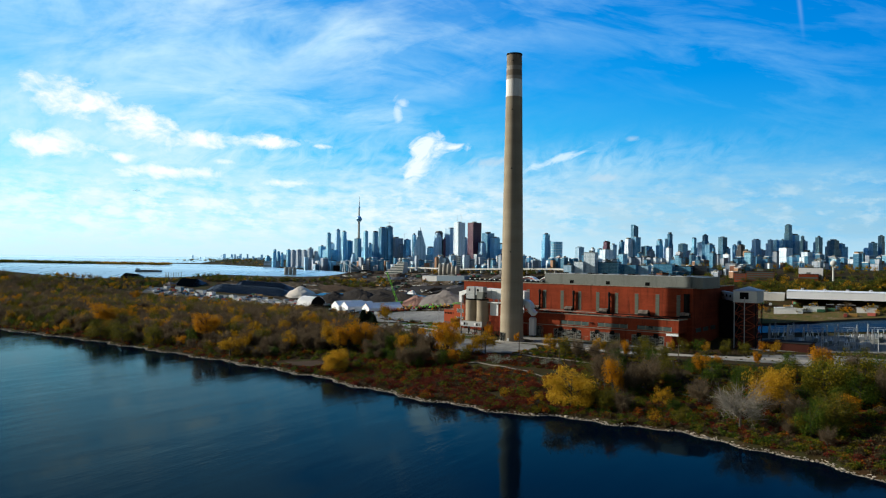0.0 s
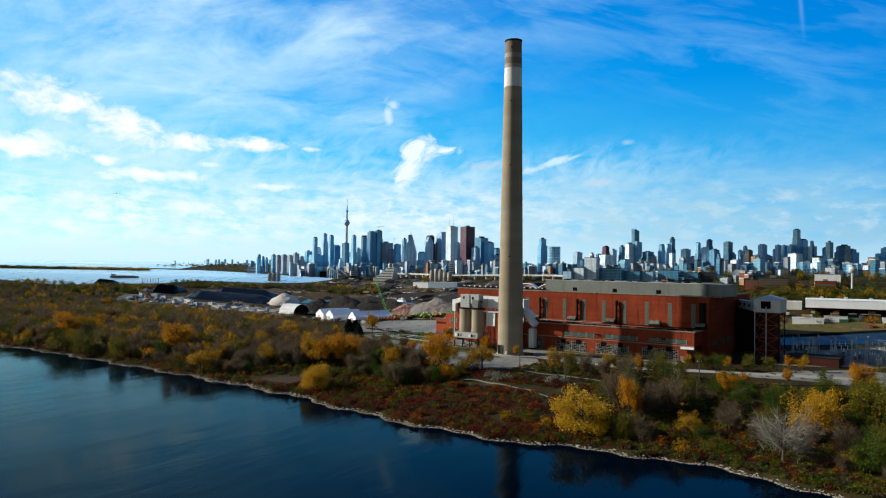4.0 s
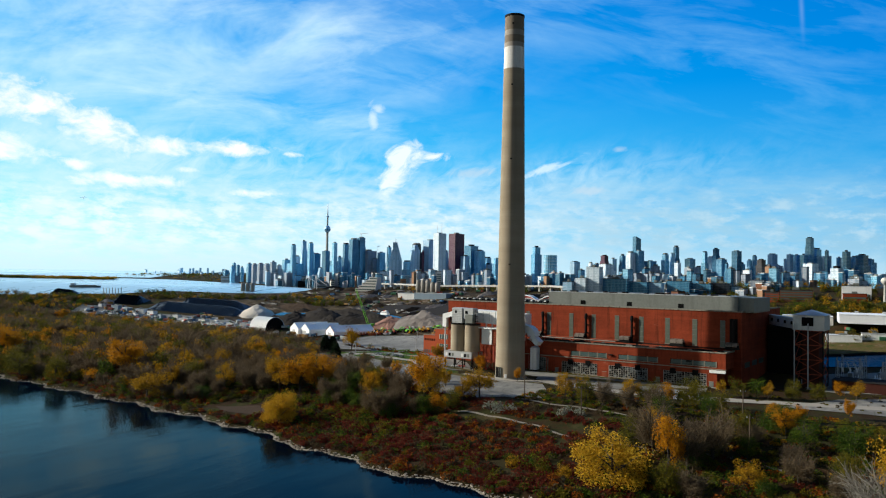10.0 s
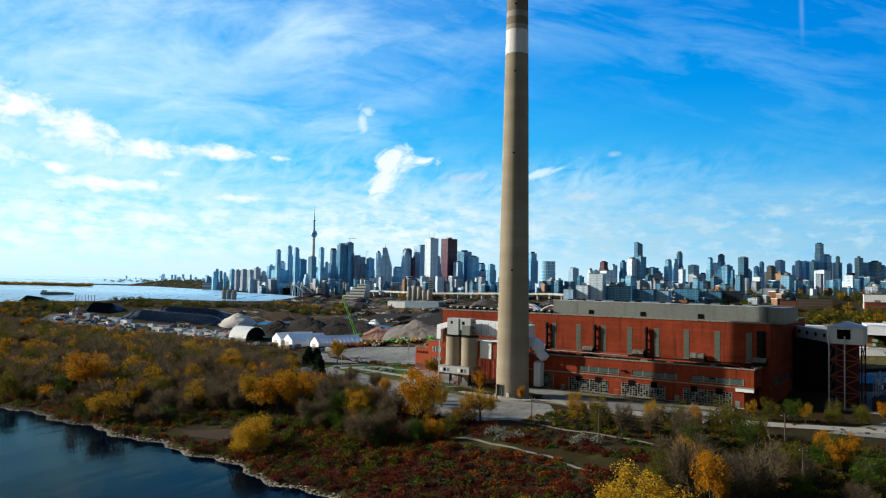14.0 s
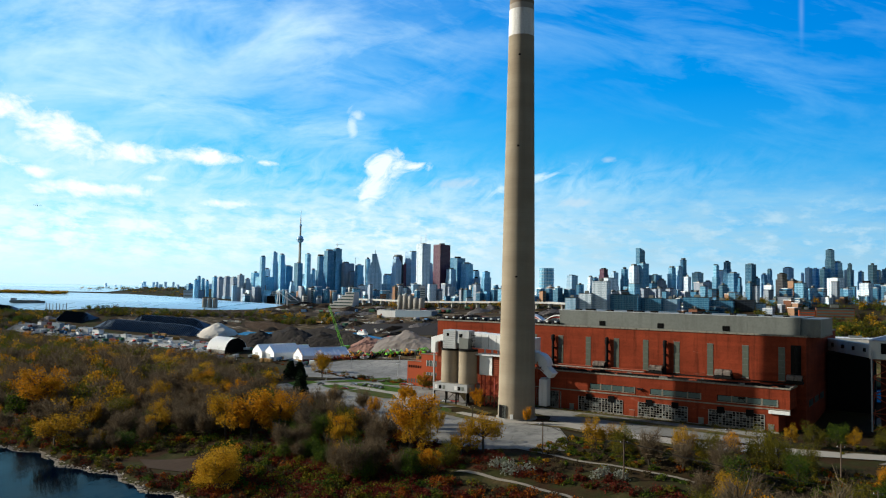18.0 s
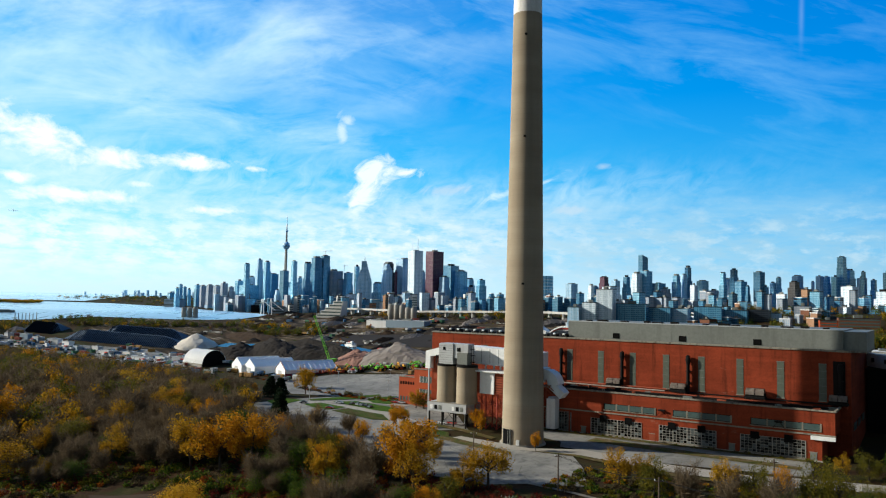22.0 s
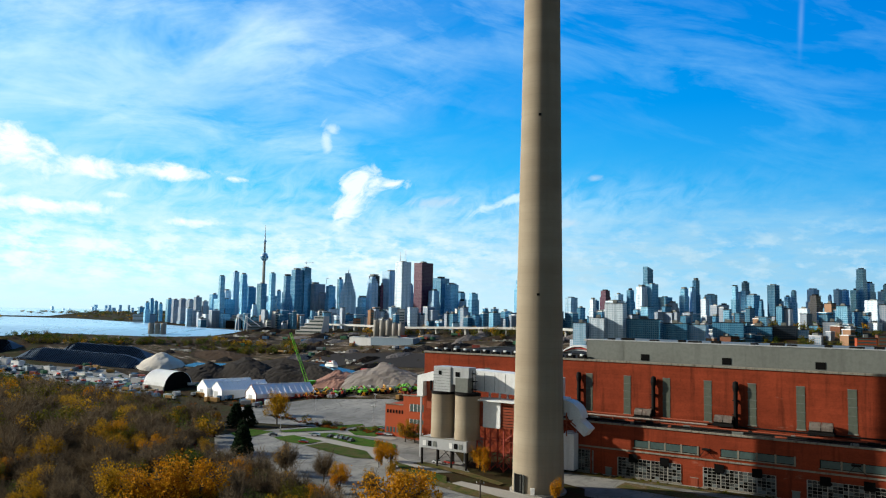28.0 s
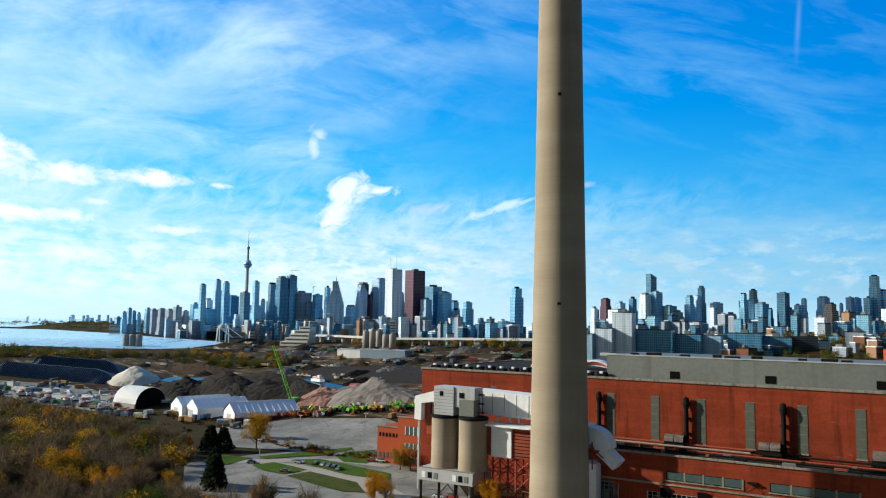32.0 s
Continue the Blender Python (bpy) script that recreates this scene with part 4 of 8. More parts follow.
part("stub", boxed(4.0, 7.4, 4.6, 10.4, 22.6, 28.6, 0.1), WHITE_STEEL, duct)
bend = [(7.6 + 3.8 * math.sin(a), 7.5, 21.8 + 3.8 * math.cos(a)) for a in np.radians(np.arange(0, 91, 15))]
part("elbow", tube([(6.0, 7.5, 25.6)] + bend, 5.8, 4.8), WHITE_STEEL, duct, "smooth white elbow")
part("branch", tube([(10.6, 7.5, 21.6), (15.4, 7.5, 17.6)], 5.2, 3.2), WHITE_STEEL, duct)
bm = bmesh.new()
for z in (20.6, 22.6):
    strut(bm, (8, 4, z), (12, 4, z - 3), 0.35)
strut(bm, (8.6, 4, 16), (8.6, 4, 24), 0.35)
part("support", bm, RUST, duct, "rusty support frame")
vessel = thing("filter_house", "tall narrow white steel filter housing", "machine house")
part("casing", boxed(-5.8, -1.4, 34.3, 39.3, 0.9, 14.5, 0.2), WHITE_STEEL, vessel)
part("base", boxed(-5.5, -1.7, 34.599999999999994, 39.0, -0.3, 0.9), BLACK_STEEL, vessel)
part("cap", boxed(-5.3, -1.9, 34.8, 38.8, 14.5, 15.3, 0.2), GREY_STEEL, vessel)
coil = thing("mesh_screen", "rusty wire-mesh screen against the brick wall", "screen")
bm = bmesh.new()
for k in range(12):
    strut(bm, (-9 + 1.15 * k, 38.1, 0.4), (-9 + 1.15 * k, 38.1, 9.2), 0.14)
for k in range(8):
    strut(bm, (-9, 38.1, 0.6 + 1.2 * k), (3.8, 38.1, 0.6 + 1.2 * k), 0.14)
part("mesh", bm, CLADDING, coil)
part("post", boxed(-9.4, -9.0, 37.9, 38.3, -0.3, 9.4), RUST, coil)
part("post", boxed(3.8, 4.2, 37.9, 38.3, -0.3, 9.4), RUST, coil)

# ---- coal tower and gallery behind the gable ----
PALE_CONCRETE = weathered("pale_concrete", (0.56, 0.56, 0.53), (0.3, 0.29, 0.26), 0.2, 0.85)
tower_house = thing("coal_tower", "grey-headed dark brick coal transfer tower", "tower")
part("shaft", boxed(144.5, 153, 76, 88, -2, 32.2), DARK_BRICK, tower_house, "soot-black brick shaft")
for x in (141, 155.4):
    for y in (72, 87.4):
        part("leg", boxed(x, x + 0.6, y, y + 0.6, -2, 32.2), BLACK_STEEL, tower_house, "blackened steel lattice leg")
for z0, z1 in ((0, 8), (8, 16), (16, 24), (24, 32)):
    for p, q in (((141.3, 72.3, z0), (155.7, 72.3, z1)), ((155.7, 72.5, z0), (141.3, 72.5, z1)), ((141.3, 72.3, z1), (155.7, 72.3, z1)), ((155.7, 72.3, z0), (155.7, 87.7, z1)), ((155.5, 87.7, z0), (155.5, 72.3, z1)), ((155.7, 72.3, z1), (155.7, 87.7, z1)), ((141.3, 72.3, z0), (141.3, 87.7, z1))):
        part("brace", strut(bmesh.new(), p, q, 0.4), RUST, tower_house)
part("head", boxed(140.4, 156.6, 71.4, 88.6, 32.2, 40.6, 0.1), PALE_CONCRETE, tower_house, "pale grey concrete head")
bm = bmesh.new()
vs = [bm.verts.new(p) for p in ((139.8, 70.8, 40.6), (157.2, 70.8, 40.6), (157.2, 89.2, 40.6), (139.8, 89.2, 40.6), (148.5, 78, 43.4), (148.5, 82, 43.4))]
for a in ((0, 1, 4), (1, 2, 5, 4), (2, 3, 5), (3, 0, 4, 5), (3, 2, 1, 0)):
    bm.faces.new([vs[k] for k in a])
part("roof", bm, GREY_STEEL, tower_house, "low hipped metal roof")
part("opening", boxed(145, 151, 71.2, 71.5, 34.6, 39.4), BLACK_AND_SHADE, tower_house)
for x in (141.4, 148.4):
    bm = bmesh.new()
    strut(bm, (x, 70.6, -1), (x, 70.6, 36), 0.55, 8)
    part("downpipe", bm, GREY_STEEL, tower_house)
link_g = thing("coal_gallery", "pale grey sheet-metal gallery joining tower and station", "conveyor")
bm = bmesh.new()
prism(bm, [(117.2, 119), (141, 78.5), (141, 86), (117.2, 127)], 32.0, 38.0)
part("gallery_box", bm, PALE_CONCRETE, link_g)
for k in range(4):
    t = 0.14 + 0.24 * k
    part("window", boxed(117.2 + 23.8 * t - 0.9, 117.2 + 23.8 * t + 0.9, 119 - 40.5 * t - 0.5, 119 - 40.5 * t + 1.0, 34.4, 36.2), BLACK_AND_SHADE, link_g)
hopper = thing("coal_bunker", "black windowless steel-clad bunker beside the station", "building")
part("wall_block", boxed(118, 138, 112, 134, -2, 31), BLACK_STEEL, hopper, "sooty black cladding")
part("roof", boxed(117.6, 138.4, 111.6, 134.4, 31, 31.5), ROOFING, hopper)
low = thing("brick_store", "low dark brick store with a flat roof", "building")
part("wall_block", boxed(160, 190, 74, 92, -2, 5.5), DARK_BRICK, low)
part("roof", boxed(159.6, 190.4, 73.6, 92.4, 5.5, 6.0), ROOFING, low)


# ---- roads, yards and water sheets laid on the land ----
def laid(name, outline, mat, label, category, lift=0.12, step=6.0, kind="structure", over=None):
    """A thin sheet that follows the land inside a plan outline, cut into strips along x."""
    bm = bmesh.new()
    pts = [Vector((x, y, 0)) for x, y in outline]
    f = bm.faces.new([bm.verts.new(p) for p in pts])
    xs, ys = [p.x for p in pts], [p.y for p in pts]
    for axis, lo, hi in (((1, 0, 0), min(xs), max(xs)), ((0, 1, 0), min(ys), max(ys))):
        for v in np.arange(lo + step, hi, step):
            bmesh.ops.bisect_plane(bm, geom=bm.verts[:] + bm.edges[:] + bm.faces[:], plane_co=Vector(axis) * v, plane_no=axis)
    for v in bm.verts:
        v.co.z = float((over or land)(v.co.x, v.co.y)) + lift
    bmesh.ops.recalc_face_normals(bm, faces=bm.faces[:])
    for f in bm.faces:
        if f.normal.z < 0:
            f.normal_flip()
    return tagged(link(name, bm, mat), label, category, kind=kind)


LAWN = patchy("rough_lawn", 0.16, (0.028, 0.07, 0.006), (0.045, 0.115, 0.008), (0.075, 0.105, 0.015), (0.045, 0.105, 0.008))
TURF = patchy("worn_turf", 0.2, (0.03, 0.05, 0.008), (0.05, 0.08, 0.012), (0.09, 0.08, 0.025), (0.05, 0.05, 0.015))
DRY = patchy("dry_verge", 0.2, (0.04, 0.05, 0.014), (0.1, 0.095, 0.03), (0.13, 0.085, 0.035), (0.2, 0.17, 0.12))
BARE_SOIL = weathered("bare_soil", (0.06, 0.04, 0.026), (0.025, 0.018, 0.013), 0.1, 0.95, streak=0.0)
BLACK_SOIL = weathered("black_soil", (0.036, 0.031, 0.027), (0.01, 0.009, 0.008), 0.15, 0.95, streak=0.0)
GREY_RUBBLE = weathered("grey_rubble", (0.24, 0.21, 0.185), (0.12, 0.1, 0.09), 0.4, 0.95, streak=0.0)
PINK_RUBBLE = weathered("brick_rubble", (0.3, 0.17, 0.13), (0.18, 0.1, 0.08), 0.4, 0.95, streak=0.0)
laid("yard", [(-165, 6), (-128, -28), (-60, -42), (-6, -66), (20, -66), (52, -54), (40, -30), (28, -12), (-2, -16), (-30, -8), (-60, 6), (-100, 18), (-150, 30)], PAVING, "worn pale asphalt yard with puddles", "yard", 0.1)
laid("yard", [(-172, 10), (-164, 44), (-136, 92), (-112, 100), (-112, 64), (-84, 58), (-60, 44), (-34, 12), (-60, -12), (-128, -28)], PAVING, "worn pale asphalt yard", "yard", 0.05)
laid("road", [(-30, -12), (0, -17), (30, -9), (60, -16), (100, -16), (140, 0), (200, 22), (260, 20), (260, 28), (196, 32), (136, 10), (112, 4), (90, -4), (60, -4), (26, 2), (8, -9), (-28, -4)], PALE_ROAD, "pale gravel road past the chimney", "road", 0.2)
laid("forecourt", [(16, 2), (60, -3), (108, 6), (108, 20), (104, 37), (-14, 37), (-14, 22), (12, 12)], PAVING, "cracked asphalt forecourt with dry grass", "yard", 0.14)
laid("drive", [(-170, 20), (-150, 34), (-98, 36), (-52, 8), (-56, 0), (-100, 22), (-150, 28), (-166, 12)], PALE_ROAD, "pale tarmac drive", "road", 0.22)
laid("drive", [(-160, 30), (-128, 56), (-100, 58), (-100, 52), (-126, 50), (-150, 28)], PALE_ROAD, "pale tarmac drive", "road", 0.18)
laid("car_park", [(-240, 86), (-196, 48), (-150, 62), (-112, 64), (-112, 120), (-165, 142), (-216, 126)], PAVING, "large empty grey asphalt car park", "car park", 0.15)
laid("car_park", [(150, -4), (186, 2), (290, -6), (300, 60), (222, 72), (196, 66), (168, 40)], PAVING, "empty asphalt lot behind the bushes", "car park", 0.15)
TRODDEN = weathered("trodden_path", (0.24, 0.21, 0.165), (0.12, 0.1, 0.075), 0.3, 0.95, streak=0.0)
laid("footpath", [(24, -90), (44, -93), (70, -96), (100, -106), (140, -94), (182, -100), (230, -104), (230, -102.6), (182, -98.4), (140, -92.4), (100, -104.4), (70, -94.4), (44, -91.4), (26, -88.4)], TRODDEN, "narrow trodden gravel path", "path", 0.25, over=bumpy)
laid("footpath", [(30, -60), (56, -64), (96, -66), (130, -72), (130, -70.6), (96, -64.4), (56, -62.4), (30, -58.2)], TRODDEN, "narrow trodden gravel path", "path", 0.25, over=bumpy)
for outline in ([(-170.3, 18.0), (-174.1, 33.2), (-158.1, 34.4), (-155.4, 18.4), (-158.4, 11.5)], [(-158.6, 38.2), (-147.2, 69.0), (-140.5, 82.2), (-137.4, 78.3), (-138.4, 58.6), (-152.8, 36.7)], [(-146.3, 22.6), (-143.4, 33.1), (-121.1, 28.7), (-122.7, 17.0), (-133.8, 17.1)], [(-142.1, 41.1), (-133.0, 50.5), (-90.4, 42.6), (-82.1, 31.1), (-102.5, 30.2), (-125.2, 36.5)], [(-132.1, 59.8), (-134.7, 72.0), (-126.9, 83.1), (-118.1, 71.3), (-110.7, 54.1), (-120.9, 51.3)]):
    laid("lawn", outline, LAWN, "mown green grass island", "lawn", 0.34)
for outline in ([(-119.6, 15.1), (-118.0, 26.7), (-90.6, 21.5), (-77.8, 9.6), (-85.5, 6.1), (-98.8, 9.0)], [(-68.2, 10.3), (-36.2, -0.8), (-29.7, -11.2), (-57.4, -0.1)]):
    laid("grass_verge", outline, TURF, "rough green-brown grass verge", "verge", 0.34)
for outline in ([(-52, -2), (-14, -14), (6, -21), (6, -25), (-18, -20), (-56, -7)], [(10, -14), (28, -13), (60, -22), (96, -22), (96, -18), (60, -17.5), (28, -9.5)], [(-60, 12), (-34, 6), (-14, -2), (-14, 2), (-34, 11), (-58, 17)], [(20, 20), (104, 16), (104, 22), (20, 30)], [(-14, 33), (104, 33), (104, 37.5), (-14, 37.5)]):
    laid("grass_verge", outline, DRY, "patchy dry grass verge", "verge", 0.32)
laid("bare_bank", [(-106, -128), (-86, -116), (-68, -120), (-70, -129), (-92, -134)], BARE_SOIL, "bare brown soil clearing by the shore", "clearing", 0.3, over=bumpy)
laid("waste_ground", [(-560, 150), (-430, 130), (-262, 128), (-165, 143), (-112, 122), (-100, 200), (-100, 300), (-420, 330), (-470, 262), (-560, 222)], WASTE, "wide levelled brown waste ground", "waste ground", 0.15, 14)
laid("dark_field", [(-300, 206), (-190, 212), (-110, 216), (-110, 246), (-200, 250), (-300, 240)], BLACK_SOIL, "dark ploughed soil field", "field", 0.4, 10)
laid("boatyard", [(-600, 60), (-470, 92), (-352, 92), (-352, 128), (-440, 140), (-520, 108), (-620, 84)], PAVING, "cluttered grey boatyard ground", "yard", 0.2, 12)
laid("canal", [(-282, 200), (-238, 186), (-172, 178), (-110, 172), (-110, 186), (-172, 190), (-236, 196), (-280, 208)], CANAL, "narrow blue shipping channel", "canal", 0.5, 10)
laid("canal", [(-405, 178), (-372, 182), (-366, 196), (-404, 192)], CANAL, "small blue dock basin", "canal", 0.6, 10)
laid("canal", [(112, 124), (159, 140), (210, 156), (330, 192), (460, 230), (460, 268), (330, 226), (206, 187), (154, 164), (112, 148)], DARK_CANAL, "dark blue ship canal behind the switchyard", "canal", 0.4, 12)
laid("quay", [(112, 150.5), (154, 166.5), (206, 189.5), (330, 228.5), (460, 270.5), (460, 300), (330, 262), (200, 214), (139, 207), (112, 200)], DRY, "worn dry-grass quay along the canal", "quay", 0.5, 12)
quay_line = [(112, 148.6), (154, 164.8), (206, 187.8), (330, 227), (460, 269)]
quay_wall = thing("quay_wall", "dark stained quay wall along the canal", "wall", kind="structure")
for (x0, y0), (x1, y1) in zip(quay_line, quay_line[1:]):
    bm = bmesh.new()
    strut(bm, (x0, y0, float(land(x0, y0)) + 0.6), (x1, y1, float(land(x1, y1)) + 0.6), 1.5)
    part("coping", bm, BLACK_STEEL, quay_wall)
laid("switchyard_ground", [(138, 96), (148, 118), (210, 150), (330, 186), (430, 220), (430, 150), (330, 118), (217, 92), (165, 64), (150, 66)], PAVING, "grey gravel switchyard floor", "yard", 0.25, 12)
# both sheets use the water with sky sheen in its base colour
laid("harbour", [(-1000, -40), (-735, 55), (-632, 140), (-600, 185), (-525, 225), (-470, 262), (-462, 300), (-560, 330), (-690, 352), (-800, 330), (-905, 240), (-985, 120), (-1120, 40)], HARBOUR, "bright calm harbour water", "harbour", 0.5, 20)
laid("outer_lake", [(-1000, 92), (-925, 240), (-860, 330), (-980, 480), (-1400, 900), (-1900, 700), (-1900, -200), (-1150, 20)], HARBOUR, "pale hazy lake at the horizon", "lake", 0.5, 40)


def heap(name, x, y, rx, ry, h, mat, label, category, turn=0.0, seed=0, group="", lumps=0.9):
    """A loose tipped pile with a lumpy skin."""
    rng = random.Random(seed)
    bm = bmesh.new()
    bmesh.ops.create_grid(bm, x_segments=32, y_segments=32, size=1.0)
    for v in bm.verts:
        r = math.hypot(v.co.x, v.co.y)
        n = noise.fractal(Vector((v.co.x * 2.2 + seed * 7, v.co.y * 2.2, seed)), 1.0, 2.0, 4)
        z = max(0.0, 1 - r * (1 + 0.25 * n)) ** 0.8
        n2 = noise.fractal(Vector((v.co.x * 9 + seed * 3, v.co.y * 9, seed + 5)), 0.8, 2.0, 4)
        v.co = Vector((v.co.x * rx, v.co.y * ry, h * z * (1 + 0.25 * n) + lumps * n2 * min(1, 3 * z) - 0.4))
    bmesh.ops.rotate(bm, verts=bm.verts, cent=(0, 0, 0), matrix=Matrix.Rotation(radians(turn), 3, "Z"))
    for v in bm.verts:
        v.co.z += float(land(x + v.co.x, y + v.co.y)) - float(land(x, y)) + 0.2
    ob = tagged(link(name, bm, mat, smooth=False), label, category, group)
    ob.location = (x, y, float(land(x, y)))
    return ob


for k, (x, y, rx, ry, h, turn) in enumerate(((-352, 158, 26, 16, 11, 20), (-322, 170, 30, 17, 13, 10), (-300, 160, 20, 12, 9, 0), (-280, 168, 34, 15, 10, 15), (-372, 152, 16, 10, 7, 0), (-340, 186, 26, 12, 9, 0), (-256, 176, 26, 14, 9, -10), (-310, 196, 40, 10, 7, 5))):
    heap("soil_mound", x, y, rx, ry, h, BLACK_SOIL, "dark heap of tipped soil", "heap", turn, k, "heaps on the waste ground")
heap("rubble_mound", -196, 170, 38, 16, 15, GREY_RUBBLE, "grey heap of crushed concrete", "heap", 12, 21)
heap("rubble_mound", -226, 164, 22, 13, 10, PINK_RUBBLE, "pinkish heap of crushed brick", "heap", 12, 22)
heap("soil_mound", -398, 214, 34, 12, 6, BARE_SOIL, "rust-brown heap of tipped soil", "heap", 0, 23)
spread = random.Random(8)
for k in range(64):
    x, y = spread.uniform(-460, -112), spread.uniform(200, 318)
    heap("spoil_mound", x, y, spread.uniform(6, 16), spread.uniform(4, 8), spread.uniform(1.5, 4.5), spread.choice((BARE_SOIL, BLACK_SOIL, GREY_RUBBLE)), "low heap of spoil on waste ground", "heap", spread.uniform(0, 90), 40 + k, "heaps on the waste ground")

# salt pile and covered coal stocks
SALT = weathered("dirty_salt", (0.62, 0.56, 0.46), (0.42, 0.37, 0.3), 0.15, 0.9, streak=0.5)
TARP = weathered("dark_tarpaulin", (0.1, 0.135, 0.175), (0.045, 0.065, 0.09), 0.15, 0.7, streak=0.5)
TARP.node_tree.nodes["Principled BSDF"].inputs["Specular IOR Level"].default_value = 0.1
heap("salt_mound", -421, 170, 20, 17, 11.5, SALT, "cream road-salt pile with worn slopes", "salt mound", 15, 31, "", 0.2)


def stock(x0, y0, x1, y1, half, h, label):
    """A long covered ridge stock with ribs down its slopes."""
    a, b = Vector((x0, y0, 0)), Vector((x1, y1, 0))
    d = (b - a).normalized()
    s = Vector((-d.y, d.x, 0))
    top = thing("covered_stock", label, "stockpile", "covered stocks by the harbour")
    n = 12
    bm = bmesh.new()
    rings = []
    for k in range(n + 1):
        u = k / n
        p = a.lerp(b, u)
        e = min(1.0, 9 * u, 9 * (1 - u))
        g = [float(land(p.x + s.x * half * w, p.y + s.y * half * w)) for w in (-1, 0, 1)]
        rings.append([bm.verts.new(p - s * half + Vector((0, 0, g[0] - 0.5))), bm.verts.new(p - s * half * 0.12 + Vector((0, 0, g[1] + h * e))), bm.verts.new(p + s * half * 0.12 + Vector((0, 0, g[1] + h * e))), bm.verts.new(p + s * half + Vector((0, 0, g[2] - 0.5)))])
    for q, r in zip(rings, rings[1:]):
        for i in range(3):
            bm.faces.new((q[i], q[i + 1], r[i + 1], r[i]))
    spine = [[v.co.copy() for v in q] for q in rings]
    bmesh.ops.recalc_face_normals(bm, faces=bm.faces[:])
    part("cover", bm, TARP, top, "dark blue-grey weighted cover")
    for q, r in zip(spine, spine[1:]):
        for u in (0.0, 0.2, 0.4, 0.6, 0.8):
            for i, j in ((3, 2),):
                lo, hi = q[i].lerp(r[i], u), q[j].lerp(r[j], u)
                part("rib", strut(bmesh.new(), lo + Vector((0, 0, 0.4)), hi + Vector((0, 0, 0.3)), 0.5), BLACK_STEEL, top)
    return top


stock(-446, 177, -526, 150, 13, 9.5, "long dark covered coal stock with ribbed slopes")
stock(-430, 163, -546, 126, 12, 7.6, "long low dark covered coal stock with ribbed slopes")
stock(-570, 130, -604, 119, 13, 7.2, "short dark covered coal stock with steep ends")
stock(-672, 104, -705, 96, 10, 5.0, "short dark covered coal stock by the water")
heap("gravel_mound", -603, 104, 11, 9, 5.0, GREY_RUBBLE, "pale grey cone of tipped gravel", "heap", 0, 35)

# ---- sheds ----
FABRIC = weathered("white_fabric", (0.92, 0.92, 0.91), (0.74, 0.73, 0.7), 0.2, 0.6, streak=0.15)
SHED_RED = weathered("dark_red_cladding", (0.16, 0.02, 0.03), (0.08, 0.012, 0.018), 0.3, 0.6)


def gable_shed(x0, y0, x1, y1, length, eave, ridge, label, base=None, group="white sheds"):
    """A ridged shed: its front gable stands from (x0, y0) to (x1, y1), its length runs back from there."""
    a, b = Vector((x0, y0, 0)), Vector((x1, y1, 0))
    w = (b - a).length
    turn = math.degrees(math.atan2(b.y - a.y, b.x - a.x))
    z = float(land((x0 + x1) / 2, (y0 + y1) / 2))
    s = thing("fabric_shed", label, "shed", group, at=(x0, y0, z), turn=turn)
    bm = bmesh.new()
    prof = ((0, -1.5), (0, eave), (w / 2, ridge), (w, eave), (w, -1.5))
    front = [bm.verts.new((x, 0, h)) for x, h in prof]
    back = [bm.verts.new((x, length, h)) for x, h in prof]
    bm.faces.new(front)
    bm.faces.new(back[::-1])
    for k in range(4):
        bm.faces.new((front[k + 1], front[k], back[k], back[k + 1]))
    bmesh.ops.recalc_face_normals(bm, faces=bm.faces[:])
    part("cover", bm, FABRIC, s, "taut white roof and gable")
    for u in np.linspace(0, length, 11):
        bm = bmesh.new()
        for (p, h), (q, g) in zip(prof[1:3], prof[2:4]):
            strut(bm, (p, u, h + 0.05), (q, u, g + 0.05), 0.22)
        part("frame_arch", bm, WHITE_STEEL, s)
    d = part("door", boxed(w * 0.3, w * 0.62, -0.15, 0.1, 0, eave * 0.8), GREY_STEEL, s, "pale roller door")
    part("ridge_cap", boxed(w / 2 - 0.3, w / 2 + 0.3, 0, length, ridge - 0.05, ridge + 0.2), WHITE_STEEL, s)
    if base:
        part("base_wall", boxed(w - 0.05, w + 0.15, 0, length, -1.0, eave * 0.55), base, s, "dark red wall base")
        bm = bmesh.new()
        for (p, h), (q, g) in zip(prof[:4], prof[1:]):
            strut(bm, (p, -0.1, h), (q, -0.1, g), 0.5)
        part("gable_trim", bm, base, s, "dark red gable trim")
    return s


gable_shed(-256, 108, -239, 101, 40, 5.6, 11.0, "long white fabric shed with dark red trim", SHED_RED)
gable_shed(-302, 108, -286, 103, 34, 6.0, 11.0, "pair of plain white fabric sheds")
gable_shed(-286, 106, -270, 101, 34, 6.0, 11.0, "pair of plain white fabric sheds")
z = float(land(-338, 110))
arch = thing("arched_shed", "white arched shed with a dark open front", "shed", "white sheds", at=(-335.7, 107.6, z), turn=85)
bm = bmesh.new()
arc = [(11.5 - 11.5 * math.cos(a), 14.0 * math.sin(a) ** 0.8) for a in np.radians(np.linspace(0, 180, 17))]
rows = [[bm.verts.new((x, y, h - 0.8)) for x, h in arc] for y in (0, 26)]
for k in range(16):
    bm.faces.new((rows[0][k], rows[0][k + 1], rows[1][k + 1], rows[1][k]))
bm.faces.new(rows[1])
bmesh.ops.solidify(bm, geom=bm.faces[:], thickness=-0.3)
part("vault", bm, FABRIC, arch, "white fabric vault")
# a flat panel closes the front; the interior's shade is its near-black colour
bm = bmesh.new()
